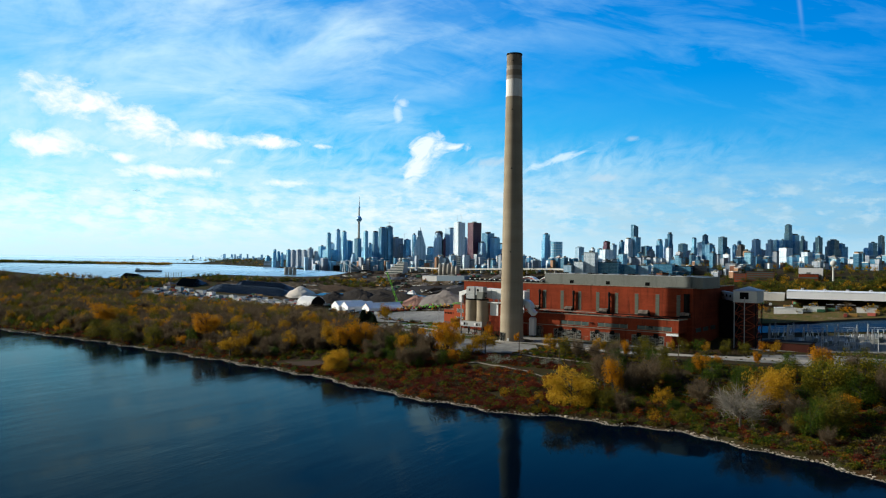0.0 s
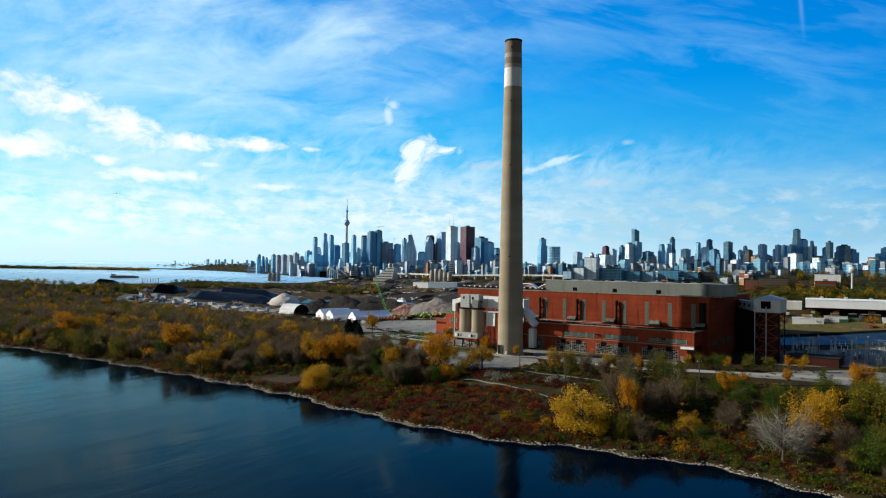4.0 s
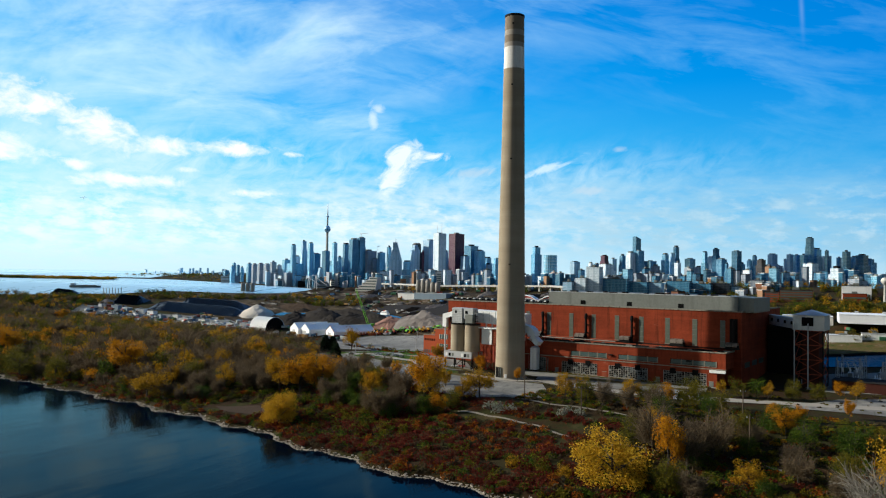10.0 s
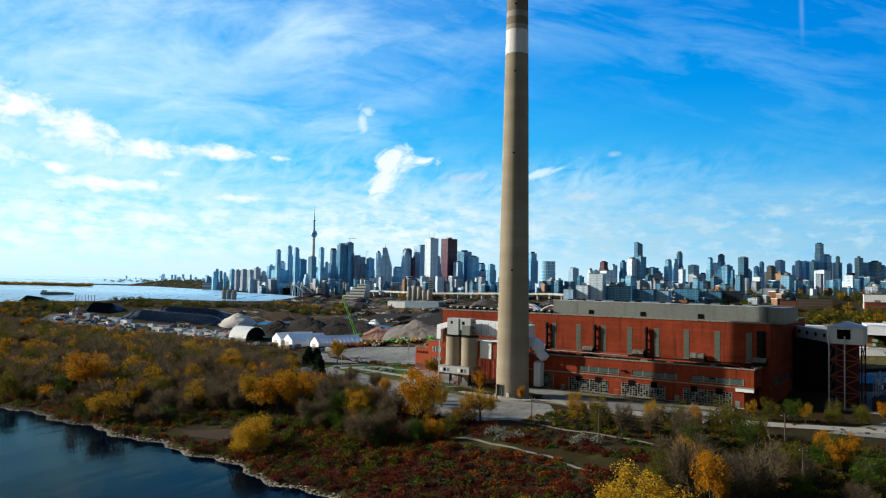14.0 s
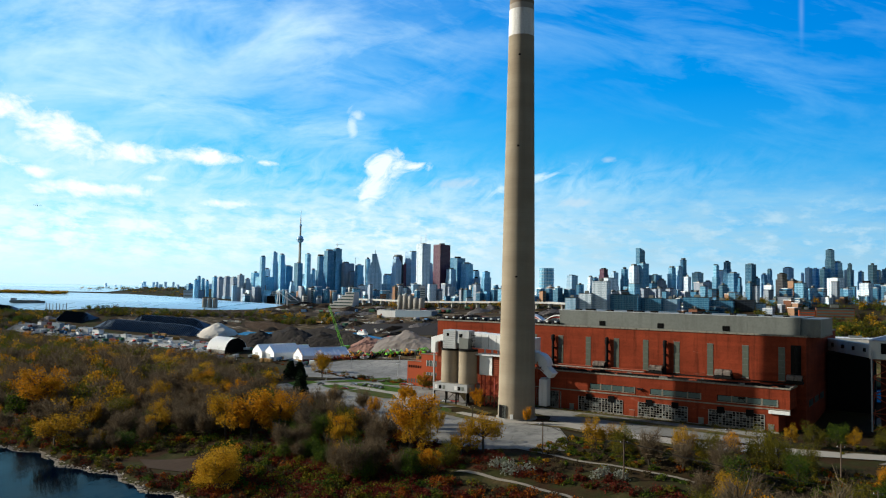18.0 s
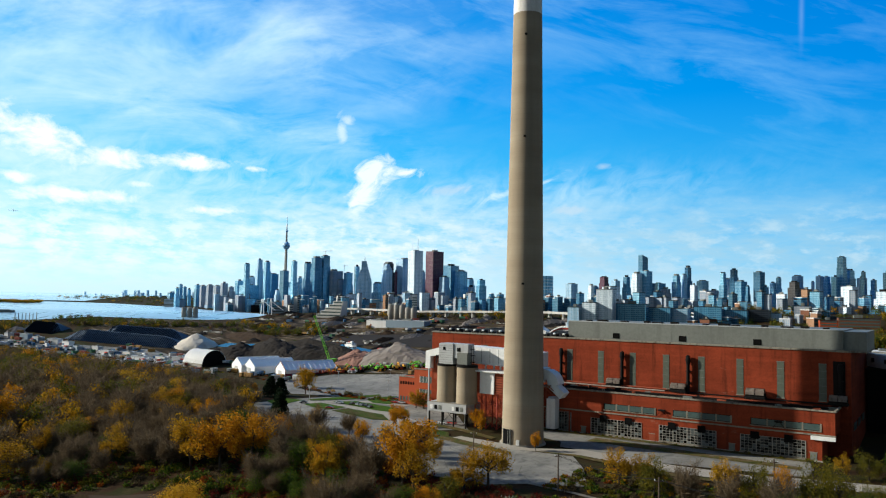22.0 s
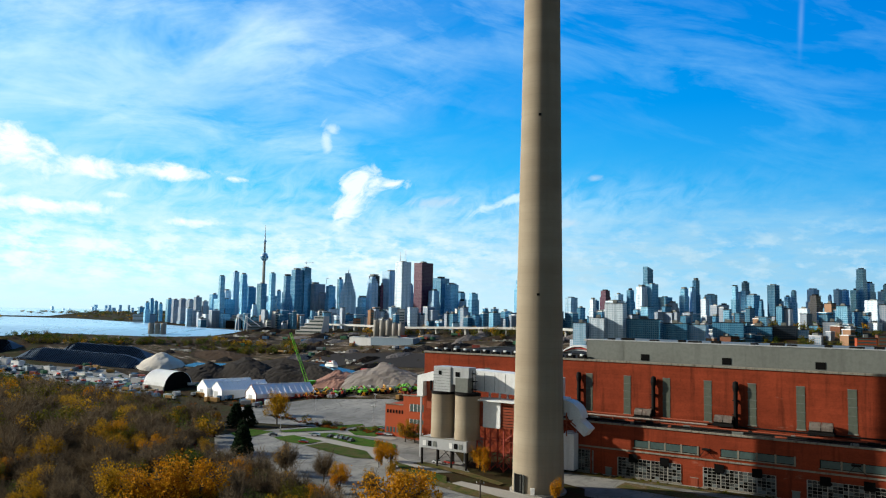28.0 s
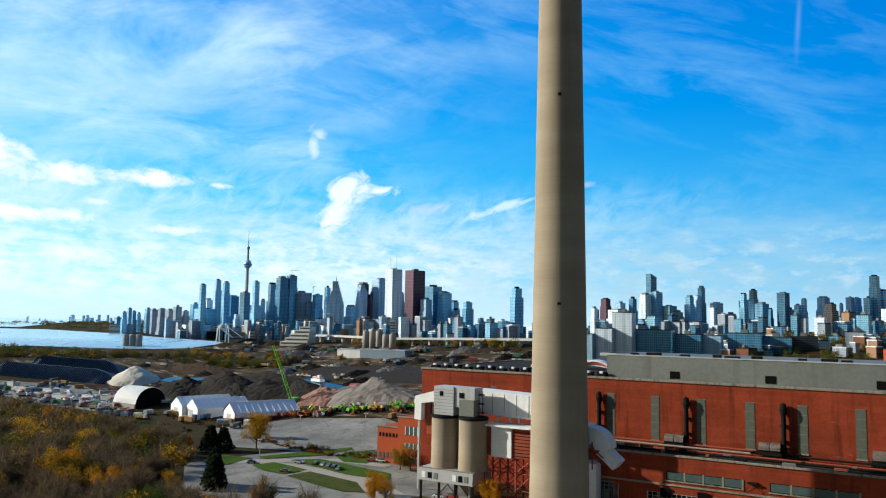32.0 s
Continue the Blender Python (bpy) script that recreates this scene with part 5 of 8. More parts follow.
f = bm.faces.new([bm.verts.new((x * 0.98 + 0.25, 0.25, h * 0.985 - 0.8)) for x, h in arc])
part("interior", bm, BLACK_AND_SHADE, arch, "dark open interior")
part("kerb_wall", boxed(-0.6, 0.3, 0, 26, -1, 3), GREY_CONCRETE, arch)

# ---- crawler crane and plant ----
LIME = weathered("lime_paint", (0.2, 0.62, 0.03), (0.1, 0.3, 0.02), 0.8, 0.4, streak=0.2)
YELLOW = weathered("yellow_paint", (0.75, 0.36, 0.02), (0.4, 0.18, 0.02), 0.8, 0.4, streak=0.2)
SIGNAL_RED = weathered("signal_red_paint", (0.55, 0.05, 0.02), (0.25, 0.03, 0.02), 0.8, 0.4, streak=0.2)
TYRE = weathered("tyre_rubber", (0.015, 0.015, 0.015), (0.008, 0.008, 0.008), 2.0, 0.9)
zb = float(land(-243, 153))
crane = thing("crawler_crane", "lime green crawler crane with a raised lattice boom", "crane", at=(-243, 153, zb))
part("undercarriage", boxed(-2.4, 2.4, -3, 3, 0.9, 1.5), BLACK_STEEL, crane)
for x in (-3, 2):
    part("track", boxed(x, x + 1.0, -3.6, 3.6, 0, 1.5, 0.3), BLACK_STEEL, crane)
part("house", boxed(-2, 2, -1.5, 4.5, 1.6, 4.2, 0.2), LIME, crane)
part("cab", boxed(-2.1, -0.6, -3.0, -1.5, 1.7, 4.3, 0.15), TEAL_GLASS, crane)
foot, tip = Vector((0, -1.5, 2.2)), Vector((-9.6, -9.8, 36.5))
ax = (tip - foot).normalized()
u = ax.cross(Vector((0, 0, 1))).normalized()
v = ax.cross(u)
for i, j in ((-1, -1), (1, -1), (1, 1), (-1, 1)):
    bm = bmesh.new()
    strut(bm, foot + (u * i + v * j) * 0.85, tip + (u * i + v * j) * 0.5, 0.32)
    part("boom_chord", bm, LIME, crane, "lime green lattice boom")
for k in range(16):
    p, q = foot.lerp(tip, k / 16), foot.lerp(tip, (k + 1) / 16)
    bm = bmesh.new()
    s = 0.8 if k % 2 else -0.8
    for w1, w2 in ((u + v, -u + v), (u - v, -u - v), (u + v, u - v), (-u + v, -u - v)):
        strut(bm, p + w1 * 0.75, q + w2 * 0.72, 0.16)
    part("boom_lacing", bm, LIME, crane)
bm = bmesh.new()
strut(bm, tip, Vector((0.5, 4.2, 5)), 0.1)
strut(bm, tip, Vector((-9.6, -9.8, 12)), 0.08)
part("rope", bm, BLACK_STEEL, crane)


def excavator(x, y, turn, mat, label):
    e = thing("excavator", label, "excavator", "plant machines on the scrap yard", at=(x, y, float(land(x, y)) + 0.2), turn=turn)
    for yy in (-1.4, 0.8):
        part("track", boxed(-2.2, 2.2, yy, yy + 0.7, 0, 1.0, 0.25), BLACK_STEEL, e)
    part("house", boxed(-2.4, 1.4, -1.4, 1.4, 1.1, 2.7, 0.2), mat, e)
    part("cab", boxed(0.2, 1.8, 0.2, 1.4, 1.2, 3.3, 0.15), TEAL_GLASS, e)
    bm = bmesh.new()
    strut(bm, (1.2, -0.3, 1.8), (4.4, -0.3, 4.8), 0.6)
    part("boom", bm, mat, e)
    bm = bmesh.new()
    strut(bm, (4.4, -0.3, 4.8), (6.6, -0.3, 2.4), 0.45)
    part("arm", bm, mat, e)
    part("bucket", boxed(6.0, 7.2, -0.9, 0.3, 1.2, 2.5, 0.2), BLACK_STEEL, e)
    return e


rows_rng = random.Random(12)
for k in range(22):
    u = k / 21
    x, y = -216 + 56 * u + rows_rng.uniform(-2, 2), 134 + 29 * u + rows_rng.uniform(-3, 4)
    mat, word = ((LIME, "lime green"), (LIME, "lime green"), (YELLOW, "orange-yellow"), (SIGNAL_RED, "red"))[rows_rng.randrange(4)] if u < 0.6 else ((LIME, "lime green") if u > 0.72 else (YELLOW, "orange-yellow"))
    excavator(x, y, rows_rng.uniform(0, 360), mat, word + " hydraulic excavator parked on scrap ground")
for k in range(26):
    x, y = rows_rng.uniform(-232, -160), 0
    y = 132 + (x + 216) * 0.5 + rows_rng.uniform(-5, 4)
    m = rows_rng.choice((RUST, RUST, BLACK_STEEL, GREY_STEEL, YELLOW))
    bm = bmesh.new()
    for j in range(7):
        c = Vector((rows_rng.uniform(-2.5, 2.5), rows_rng.uniform(-2, 2), rows_rng.uniform(0.2, 2.0)))
        bmesh.ops.create_cube(bm, size=1, matrix=Matrix.Translation(c) @ Euler((rows_rng.random() * 3, rows_rng.random() * 3, rows_rng.random() * 3)).to_matrix().to_4x4() @ Matrix.Diagonal((rows_rng.uniform(0.5, 3), rows_rng.uniform(0.3, 1.4), rows_rng.uniform(0.2, 1.0), 1)))
    ob = tagged(link("scrap_heap", bm, m), "jumbled heap of scrap metal pieces", "scrap", "scrap heaps")
    ob.location = (x, y, float(land(x, y)))

# ---- boats ----
ferry = thing("ferry", "white passenger ferry moored in the channel", "boat", at=(-266, 203, float(land(-266, 203)) + 0.6), turn=-15)
bm = bmesh.new()
prism(bm, [(-9, -2.6), (6, -2.6), (10, 0), (6, 2.6), (-9, 2.6)], -0.3, 2.2)
part("hull", bm, WHITE_STEEL, ferry, "white hull")
part("saloon", boxed(-7, 5, -2.1, 2.1, 2.2, 4.4, 0.15), WHITE_STEEL, ferry)
part("window_band", boxed(-6.8, 4.8, -2.16, 2.16, 2.9, 3.7), TEAL_GLASS, ferry)
part("wheelhouse", boxed(0, 3.2, -1.4, 1.4, 4.4, 6.2, 0.12), WHITE_STEEL, ferry)
part("funnel", boxed(-4, -2.6, -0.6, 0.6, 4.4, 6.0, 0.1), SIGNAL_RED, ferry)
ferry.scale = (0.75, 0.75, 0.7)
barge = thing("barge", "long rust-red barge in the channel", "boat", at=(-214, 194, float(land(-214, 194)) + 0.6), turn=-9)
part("hull", boxed(-17, 17, -3.4, 3.4, -0.3, 2.2, 0.3), SIGNAL_RED, barge)
part("cargo", boxed(4, 15, -2.6, 2.6, 2.2, 3.6, 0.5), BLACK_STEEL, barge)
ship = thing("lake_freighter", "long flat grey lake freighter at anchor", "ship", at=(-707, 135, float(land(-707, 135)) + 0.8), turn=39)
bm = bmesh.new()
prism(bm, [(-18, -2.6), (17, -2.6), (20, 0), (17, 2.6), (-18, 2.6)], -0.3, 2.0)
part("hull", bm, CLADDING, ship, "dull grey hull")
part("deckhouse", boxed(-17, -12, -2.2, 2.2, 2.0, 4.6, 0.1), GREY_STEEL, ship)
part("hatch", boxed(-10, 14, -1.8, 1.8, 2.0, 2.7, 0.1), GREY_STEEL, ship)
for k in range(7):
    x, y = -640 + 2.7 * k, 121 + 2.2 * k
    ob = tagged(link("mooring_pile", lathe([(0.4, -1), (0.4, 9.5 - 0.5 * (k % 3)), (0.3, 9.8 - 0.5 * (k % 3))], 10), GREY_STEEL), "tall grey steel mooring pile", "mooring pile", "mooring piles in the harbour")
    ob.location = (x, y, float(land(x, y)))


# ---- industrial buildings beyond the waste ground ----
def block(name, x, y, turn, w, d, h, mat, label, category="building", roof=ROOFING, bands=0, glass=TEAL_GLASS, group="", sink=1.5):
    b = thing(name, label, category, group, at=(x, y, float(land(x, y))), turn=turn)
    part("wall_block", boxed(-w / 2, w / 2, -d / 2, d / 2, -sink, h), mat, b)
    part("roof", boxed(-w / 2 - 0.2, w / 2 + 0.2, -d / 2 - 0.2, d / 2 + 0.2, h, h + 0.35), roof, b)
    for k in range(bands):
        z = h * (k + 0.35) / bands
        part("window_band", boxed(-w / 2 + 0.6, w / 2 - 0.6, -d / 2 - 0.08, -d / 2 + 0.1, z, z + min(1.4, h / bands * 0.45)), glass, b)
    part("roof_plant", boxed(-w * 0.12, w * 0.1, -d * 0.2, d * 0.2, h + 0.35, h + 0.35 + min(2.0, 0.25 * h)), CLADDING, b)
    return b


PALE_WALL = weathered("pale_render", (0.6, 0.58, 0.53), (0.38, 0.36, 0.32), 0.2, 0.8)
TAN_WALL = weathered("tan_brick", (0.34, 0.2, 0.12), (0.2, 0.11, 0.07), 0.2, 0.85)
BLUE_WALL = weathered("blue_grey_cladding", (0.2, 0.27, 0.33), (0.12, 0.16, 0.2), 0.2, 0.6)
block("warehouse", -292, 274, 6, 22, 12, 5.6, WHITE_STEEL, "long low white industrial warehouse", bands=0, roof=GREY_STEEL)
block("warehouse", -262, 277, 6, 40, 12, 5.0, BLUE_WALL, "long low blue-grey industrial warehouse", roof=GREY_STEEL)
for k in range(5):
    s = thing("grain_silo", "tall pale concrete grain silo", "silo", "disused grain silos", at=(-299 + 6.4 * k, 300 + 0.4 * k, float(land(-290, 300))))
    part("barrel", lathe([(2.9, -2), (2.9, 15.0 if k < 3 else 12.5), (2.6, 15.4 if k < 3 else 12.8)], 20), GREY_CONCRETE, s, "", True)
    part("cap", lathe([(1.2, 12.5), (1.2, 16.6 if k < 3 else 13.8)], 12), CLADDING, s)
for k in range(3):
    s = thing("grain_silo", "tall pale concrete grain silo", "silo", "disused grain silos", at=(-529 + 5.4 * k, 240 + 3 * k, float(land(-527, 240))))
    part("barrel", lathe([(2.7, -2), (2.7, 10.5), (2.4, 10.9)], 20), GREY_CONCRETE, s, "", True)
stepped = thing("stepped_terrace_block", "pale stepped terrace building under construction", "building", at=(-395, 323, float(land(-395, 323))), turn=14)
for k in range(5):
    part("terrace", boxed(-14 + 4.2 * k, 14, -8 + 1.2 * k, 8, 3.4 * k - 1, 3.4 * k + 3.0, 0.1), PALE_WALL, stepped)
    part("window_band", boxed(-13 + 4.2 * k, 13.6, -8.1 + 1.2 * k, -7.9 + 1.2 * k, 3.4 * k + 0.9, 3.4 * k + 2.2), TEAL_GLASS, stepped)
block("dock_shed", -538, 366, 42, 34, 22, 8, BLACK_STEEL, "dark flat dockside terminal building")
block("dock_shed", -506, 356, 30, 16, 14, 7, BLUE_WALL, "glass fronted dockside pavilion", bands=2)
block("marina_building", -706, 362, 20, 22, 14, 10, BLUE_WALL, "blue waterfront building by the harbour", bands=2)
for x, y in ((-474, 300), (-466, 304)):
    c = thing("dock_crane", "white lattice dockside crane", "crane", "dockside cranes", at=(x, y, float(land(x, y))))
    for dx in (-2.4, 2.4):
        bm = bmesh.new()
        strut(bm, (dx, -1, 0), (0.3 * dx, 0, 17), 0.7)
        part("leg", bm, WHITE_STEEL, c)
    bm = bmesh.new()
    strut(bm, (0, 0, 15), (15, 4, 5.5), 0.7)
    part("jib", bm, WHITE_STEEL, c)
# raised expressway on piers
road = thing("expressway", "pale raised concrete expressway on piers", "bridge")
line = [(-420, 352), (-369, 343), (-283, 322), (-233, 322), (-140, 318), (-96, 308)]
for (x0, y0), (x1, y1) in zip(line, line[1:]):
    z0, z1 = float(land(x0, y0)) + 5.6, float(land(x1, y1)) + 5.6
    d = Vector((x1 - x0, y1 - y0, 0)).normalized()
    s = Vector((-d.y, d.x, 0)) * 4.0
    bm = bmesh.new()
    a = [bm.verts.new(Vector((x0, y0, z0 + e)) + s * q) for q, e in ((-1, -1.2), (1, -1.2), (1, 0.6), (-1, 0.6))]
    b = [bm.verts.new(Vector((x1, y1, z1 + e)) + s * q) for q, e in ((-1, -1.2), (1, -1.2), (1, 0.6), (-1, 0.6))]
    for k in range(4):
        bm.faces.new((a[k], a[(k + 1) % 4], b[(k + 1) % 4], b[k]))
    bmesh.ops.recalc_face_normals(bm, faces=bm.faces[:])
    part("deck", bm, PALE_WALL, road)
    n = int(math.hypot(x1 - x0, y1 - y0) / 13)
    for k in range(n):
        x, y = x0 + (x1 - x0) * k / n, y0 + (y1 - y0) * k / n
        part("pier", boxed(x - 0.7, x + 0.7, y - 2.4, y + 2.4, float(land(x, y)) - 1, z0 + (z1 - z0) * k / n - 1.1), PALE_WALL, road)
# right bank: warehouses, brick works, switchyard
OLD_BRICK = weathered("old_brown_brick", (0.17, 0.075, 0.045), (0.07, 0.035, 0.025), 0.2, 0.9)
block("warehouse", 270, 250, 11, 264, 34, 4.6, FABRIC, "very long white flat-roofed warehouse", roof=FABRIC)
block("warehouse", 118, 236, 11, 34, 16, 5.0, PALE_WALL, "low white flat-roofed warehouse", roof=WHITE_STEEL)
for k in range(14):
    x = 152 + 17 * k
    ob = thing("roof_ventilator", "small white box ventilator on the warehouse roof", "ventilator", "warehouse roof ventilators", at=(x, 224 + 0.19 * (x - 139), float(land(270, 250)) + 5.5))
    part("cowl", boxed(-1.1, 1.1, -1.1, 1.1, 0, 1.3, 0.15), GREY_STEEL, ob)
for x in (164, 176, 184, 192, 206, 226, 250, 276):
    ob = thing("loading_door", "dark loading dock opening", "door", "loading doors", at=(x, 207.0 + 0.195 * (x - 139), float(land(x, 214)) + 0.8), turn=11)
    # near-black leaf paints the shade inside the dock
    part("door_leaf", boxed(-2.6, 2.6, -0.4, 0.0, 0, 2.6), BLACK_AND_SHADE, ob)
    part("frame", boxed(-2.9, 2.9, -0.5, -0.38, 2.6, 3.0), GREY_STEEL, ob)
block("site_cabin", 148, 196, 11, 22, 7, 4.2, WHITE_STEEL, "row of white site cabins on the quay", roof=WHITE_STEEL)
block("site_cabin", 166, 204, 11, 16, 6, 4.0, WHITE_STEEL, "row of white site cabins on the quay", roof=GREY_STEEL)
block("site_cabin", 204, 208, 11, 14, 5, 3.6, WHITE_STEEL, "row of white site cabins on the quay", roof=GREY_STEEL)
block("brick_works", 80, 295, 12, 11, 9, 7.6, BRICK_PALE, "sunlit brick works with many small windows", bands=4)
block("brick_works", 98, 299, 12, 25, 10, 8.6, OLD_BRICK, "old brown brick works with many windows", bands=4)
block("theatre", 141, 311, 10, 21, 9, 10.5, WHITE_STEEL, "plain white box behind a brick hall")
block("brick_hall", 141, 302, 10, 17, 8, 6.0, BRICK, "red brick hall with a flat roof", bands=1)
wt = thing("water_tower", "pale round water tower on a column", "water tower", at=(162, 303, float(land(162, 303))))
part("column", lathe([(1.0, 0), (0.7, 14)], 14), PALE_WALL, wt)
part("tank", lathe([(0.7, 13.5), (2.6, 15.4), (2.9, 17), (2.0, 18.8), (0.2, 19.4)], 20), PALE_WALL, wt, "", True)
gantry = thing("switchyard_gantry", "grey steel lattice gantry of the switchyard", "pylon", "switchyard gantries", at=(160, 110, 0))
for x in (-6, 6):
    bm = bmesh.new()
    for dx in (-0.7, 0.7):
        strut(bm, (x + dx, 0, 0), (x + dx * 0.4, 0, 15), 0.3)
    for k in range(7):
        strut(bm, (x - 0.65, 0, k * 2.1), (x + 0.6, 0, k * 2.1 + 2.1), 0.2)
    part("column", bm, GREY_STEEL, gantry)
bm = bmesh.new()
strut(bm, (-6, 0, 12.6), (6, 0, 12.6), 0.3)
strut(bm, (-6, 0, 11.4), (6, 0, 11.4), 0.2)
part("beam", bm, GREY_STEEL, gantry)
for x in (-3.6, 0, 3.6):
    part("insulator", boxed(x - 0.25, x + 0.25, -0.25, 0.25, 8.8, 11.4), WHITE_STEEL, gantry)
gantry.matrix_world = pose(166, 108, float(land(166, 108)), 0, 0, 20)
yard_rng = random.Random(5)
for k in range(18):
    x = 166 + (k % 9) * 20 + yard_rng.uniform(-3, 3)
    y = 86 + (k // 9) * 15 + 0.3 * (x - 164) + yard_rng.uniform(-2, 2)
    copy_thing(gantry, pose(x, y, float(land(x, y)), 0, 0, yard_rng.choice((20, 110))))
trafo = thing("transformer", "grey transformer with white insulators", "transformer", "transformers in the switchyard", at=(160, 96, 0))
part("tank", boxed(-2, 2, -1.4, 1.4, 0, 3, 0.15), GREY_STEEL, trafo)
part("radiator", boxed(-2.6, -2.0, -1.2, 1.2, 0.4, 2.8), CLADDING, trafo)
for x in (-1.2, 0, 1.2):
    p = part("bushing", lathe([(0.3, 3), (0.18, 4.6), (0.25, 4.8)], 8), WHITE_STEEL, trafo)
    p.location.x = x
trafo.matrix_world = pose(168, 100, float(land(168, 100)))
for k in range(50):
    x = yard_rng.uniform(160, 330)
    y = 84 + 0.3 * (x - 164) + yard_rng.uniform(0, 42)
    copy_thing(trafo, pose(x, y, float(land(x, y)), 0, 0, yard_rng.choice((0, 90, 20))))

# ---- parked vehicles ----
CAR_PAINTS = [weathered("car_paint", c, tuple(0.6 * v for v in c), 0.5, 0.3, streak=0.0) for c in ((0.6, 0.6, 0.6), (0.03, 0.03, 0.035), (0.2, 0.21, 0.22), (0.4, 0.04, 0.03), (0.05, 0.09, 0.2))]


def car(paint, word):
    c = thing("car", word + " saloon car parked on the drive", "car", "parked cars")
    bm = bmesh.new()
    prof = ((-2.2, 0.35), (-2.25, 0.85), (-1.5, 0.95), (1.0, 0.95), (2.1, 0.8), (2.2, 0.35))
    a = [bm.verts.new((x, -0.88, z)) for x, z in prof]
    b = [bm.verts.new((x, 0.88, z)) for x, z in prof]
    bm.faces.new(a)
    bm.faces.new(b[::-1])
    for k in range(6):
        bm.faces.new((a[k], b[k], b[(k + 1) % 6], a[(k + 1) % 6]))
    bmesh.ops.recalc_face_normals(bm, faces=bm.faces[:])
    part("body", bm, paint, c)
    bm = boxed(-1.5, 0.9, -0.75, 0.75, 0.95, 1.45)
    for v in bm.verts:
        if v.co.z > 1.2:
            v.co.x = v.co.x * 0.7 - 0.1
            v.co.y *= 0.85
    part("cabin", bm, TEAL_GLASS, c, "dark glazed cabin")
    for x in (-1.35, 1.35):
        for y in (-0.9, 0.72):
            bm = lathe([(0.33, 0), (0.33, 0.18)], 14)
            bm.transform(Matrix.Translation((x, y, 0.33)) @ Matrix.Rotation(radians(-90), 4, "X"))
            w = part("wheel", bm, TYRE, c)
    return c


cars = [car(p, w) for p, w in zip(CAR_PAINTS, ("pale silver", "black", "dark grey", "red", "dark blue"))]
spots = ((-134, 38, 20), (-126, 39.5, 100), (-122, 39.8, 100), (-118.5, 39.2, 100), (-115, 38.4, 100), (-111, 36.5, 100), (-125, 20, 20), (-112, 60, 10), (-108, 61, 10), (-150, 26, 60), (-52, 18, 5), (-48, 20, 5))
for k, (x, y, turn) in enumerate(spots):
    src = cars[(0, 1, 0, 2, 1, 2, 3, 3, 0, 2, 0, 3)[k]]
    m = pose(x, y, float(land(x, y)) + 0.24, 0, 0, turn)
    if k < 5 and src.location.length < 0.01:
        src.matrix_world = m
    else:
        copy_thing(src, m)
for c in cars:
    if c.location.length < 0.01:
        c.matrix_world = pose(-120, 62 + 3 * cars.index(c), 0.3, 0, 0, 10)
for k in range(60):
    x = yard_rng.uniform(-590, -360)
    y = np.interp(x, (-600, -360), (78, 112)) + yard_rng.uniform(-14, 16)
    if k % 3 == 0:
        copy_thing(cars[yard_rng.randrange(5)], pose(x, y, float(land(x, y)) + 0.3, 0, 0, yard_rng.uniform(0, 180)))
        continue
    b = thing("stored_boat", "white boat laid up under a cover", "boat", "boats laid up in the yard", at=(x, y, float(land(x, y)) + 0.3), turn=yard_rng.uniform(0, 180))
    bm = bmesh.new()
    prism(bm, [(-4, -1.4), (2.5, -1.4), (5, 0), (2.5, 1.4), (-4, 1.4)], 0.8, 2.4)
    part("hull", bm, yard_rng.choice((WHITE_STEEL, WHITE_STEEL, BLUE_WALL, GREY_STEEL)), b)
    part("cradle", boxed(-2.5, 2, -1, 1, 0, 0.8), BLACK_STEEL, b)
    part("cabin", boxed(-2.5, 1, -0.9, 0.9, 2.4, 3.5, 0.15), yard_rng.choice((WHITE_STEEL, TEAL_GLASS, SIGNAL_RED)), b)
for k in range(12):
    x = -588 + 19 * k
    y = np.interp(x, (-600, -360), (88, 122)) + yard_rng.uniform(-4, 4)
    block("boat_shed", x, y, yard_rng.uniform(-10, 30), yard_rng.uniform(7, 14), yard_rng.uniform(5, 8), yard_rng.uniform(2.6, 4.6), yard_rng.choice((WHITE_STEEL, PALE_WALL, BLUE_WALL, GREY_STEEL)), "small pale boatyard shed", roof=GREY_STEEL, group="boatyard sheds")

# ---- poles and wires ----
pole_tops = []
for x, y, h in ((-1.6, -37, 10), (45, -62, 12), (82, -76, 14), (101.6, -19, 10), (142, -39, 12), (156.5, -86, 14), (225, -70, 14)):
    z = float(land(x, y))
    p = thing("utility_pole", "weathered wooden utility pole with a crossarm", "pole", "utility poles", at=(x, y, z - 0.3), turn=20)
    part("post", lathe([(0.28, 0), (0.2, h)], 8), WOOD_POLE, p)
    part("crossarm", boxed(-1.3, 1.3, -0.1, 0.1, h - 1.2, h - 0.95), WOOD_POLE, p)
    for dx in (-1.1, 0.0, 1.1):
        q = part("insulator", lathe([(0.1, h - 0.95), (0.12, h - 0.6)], 6), WHITE_STEEL, p)
        q.location.x = dx
    pole_tops.append(Vector((x, y, z + h - 0.9)))
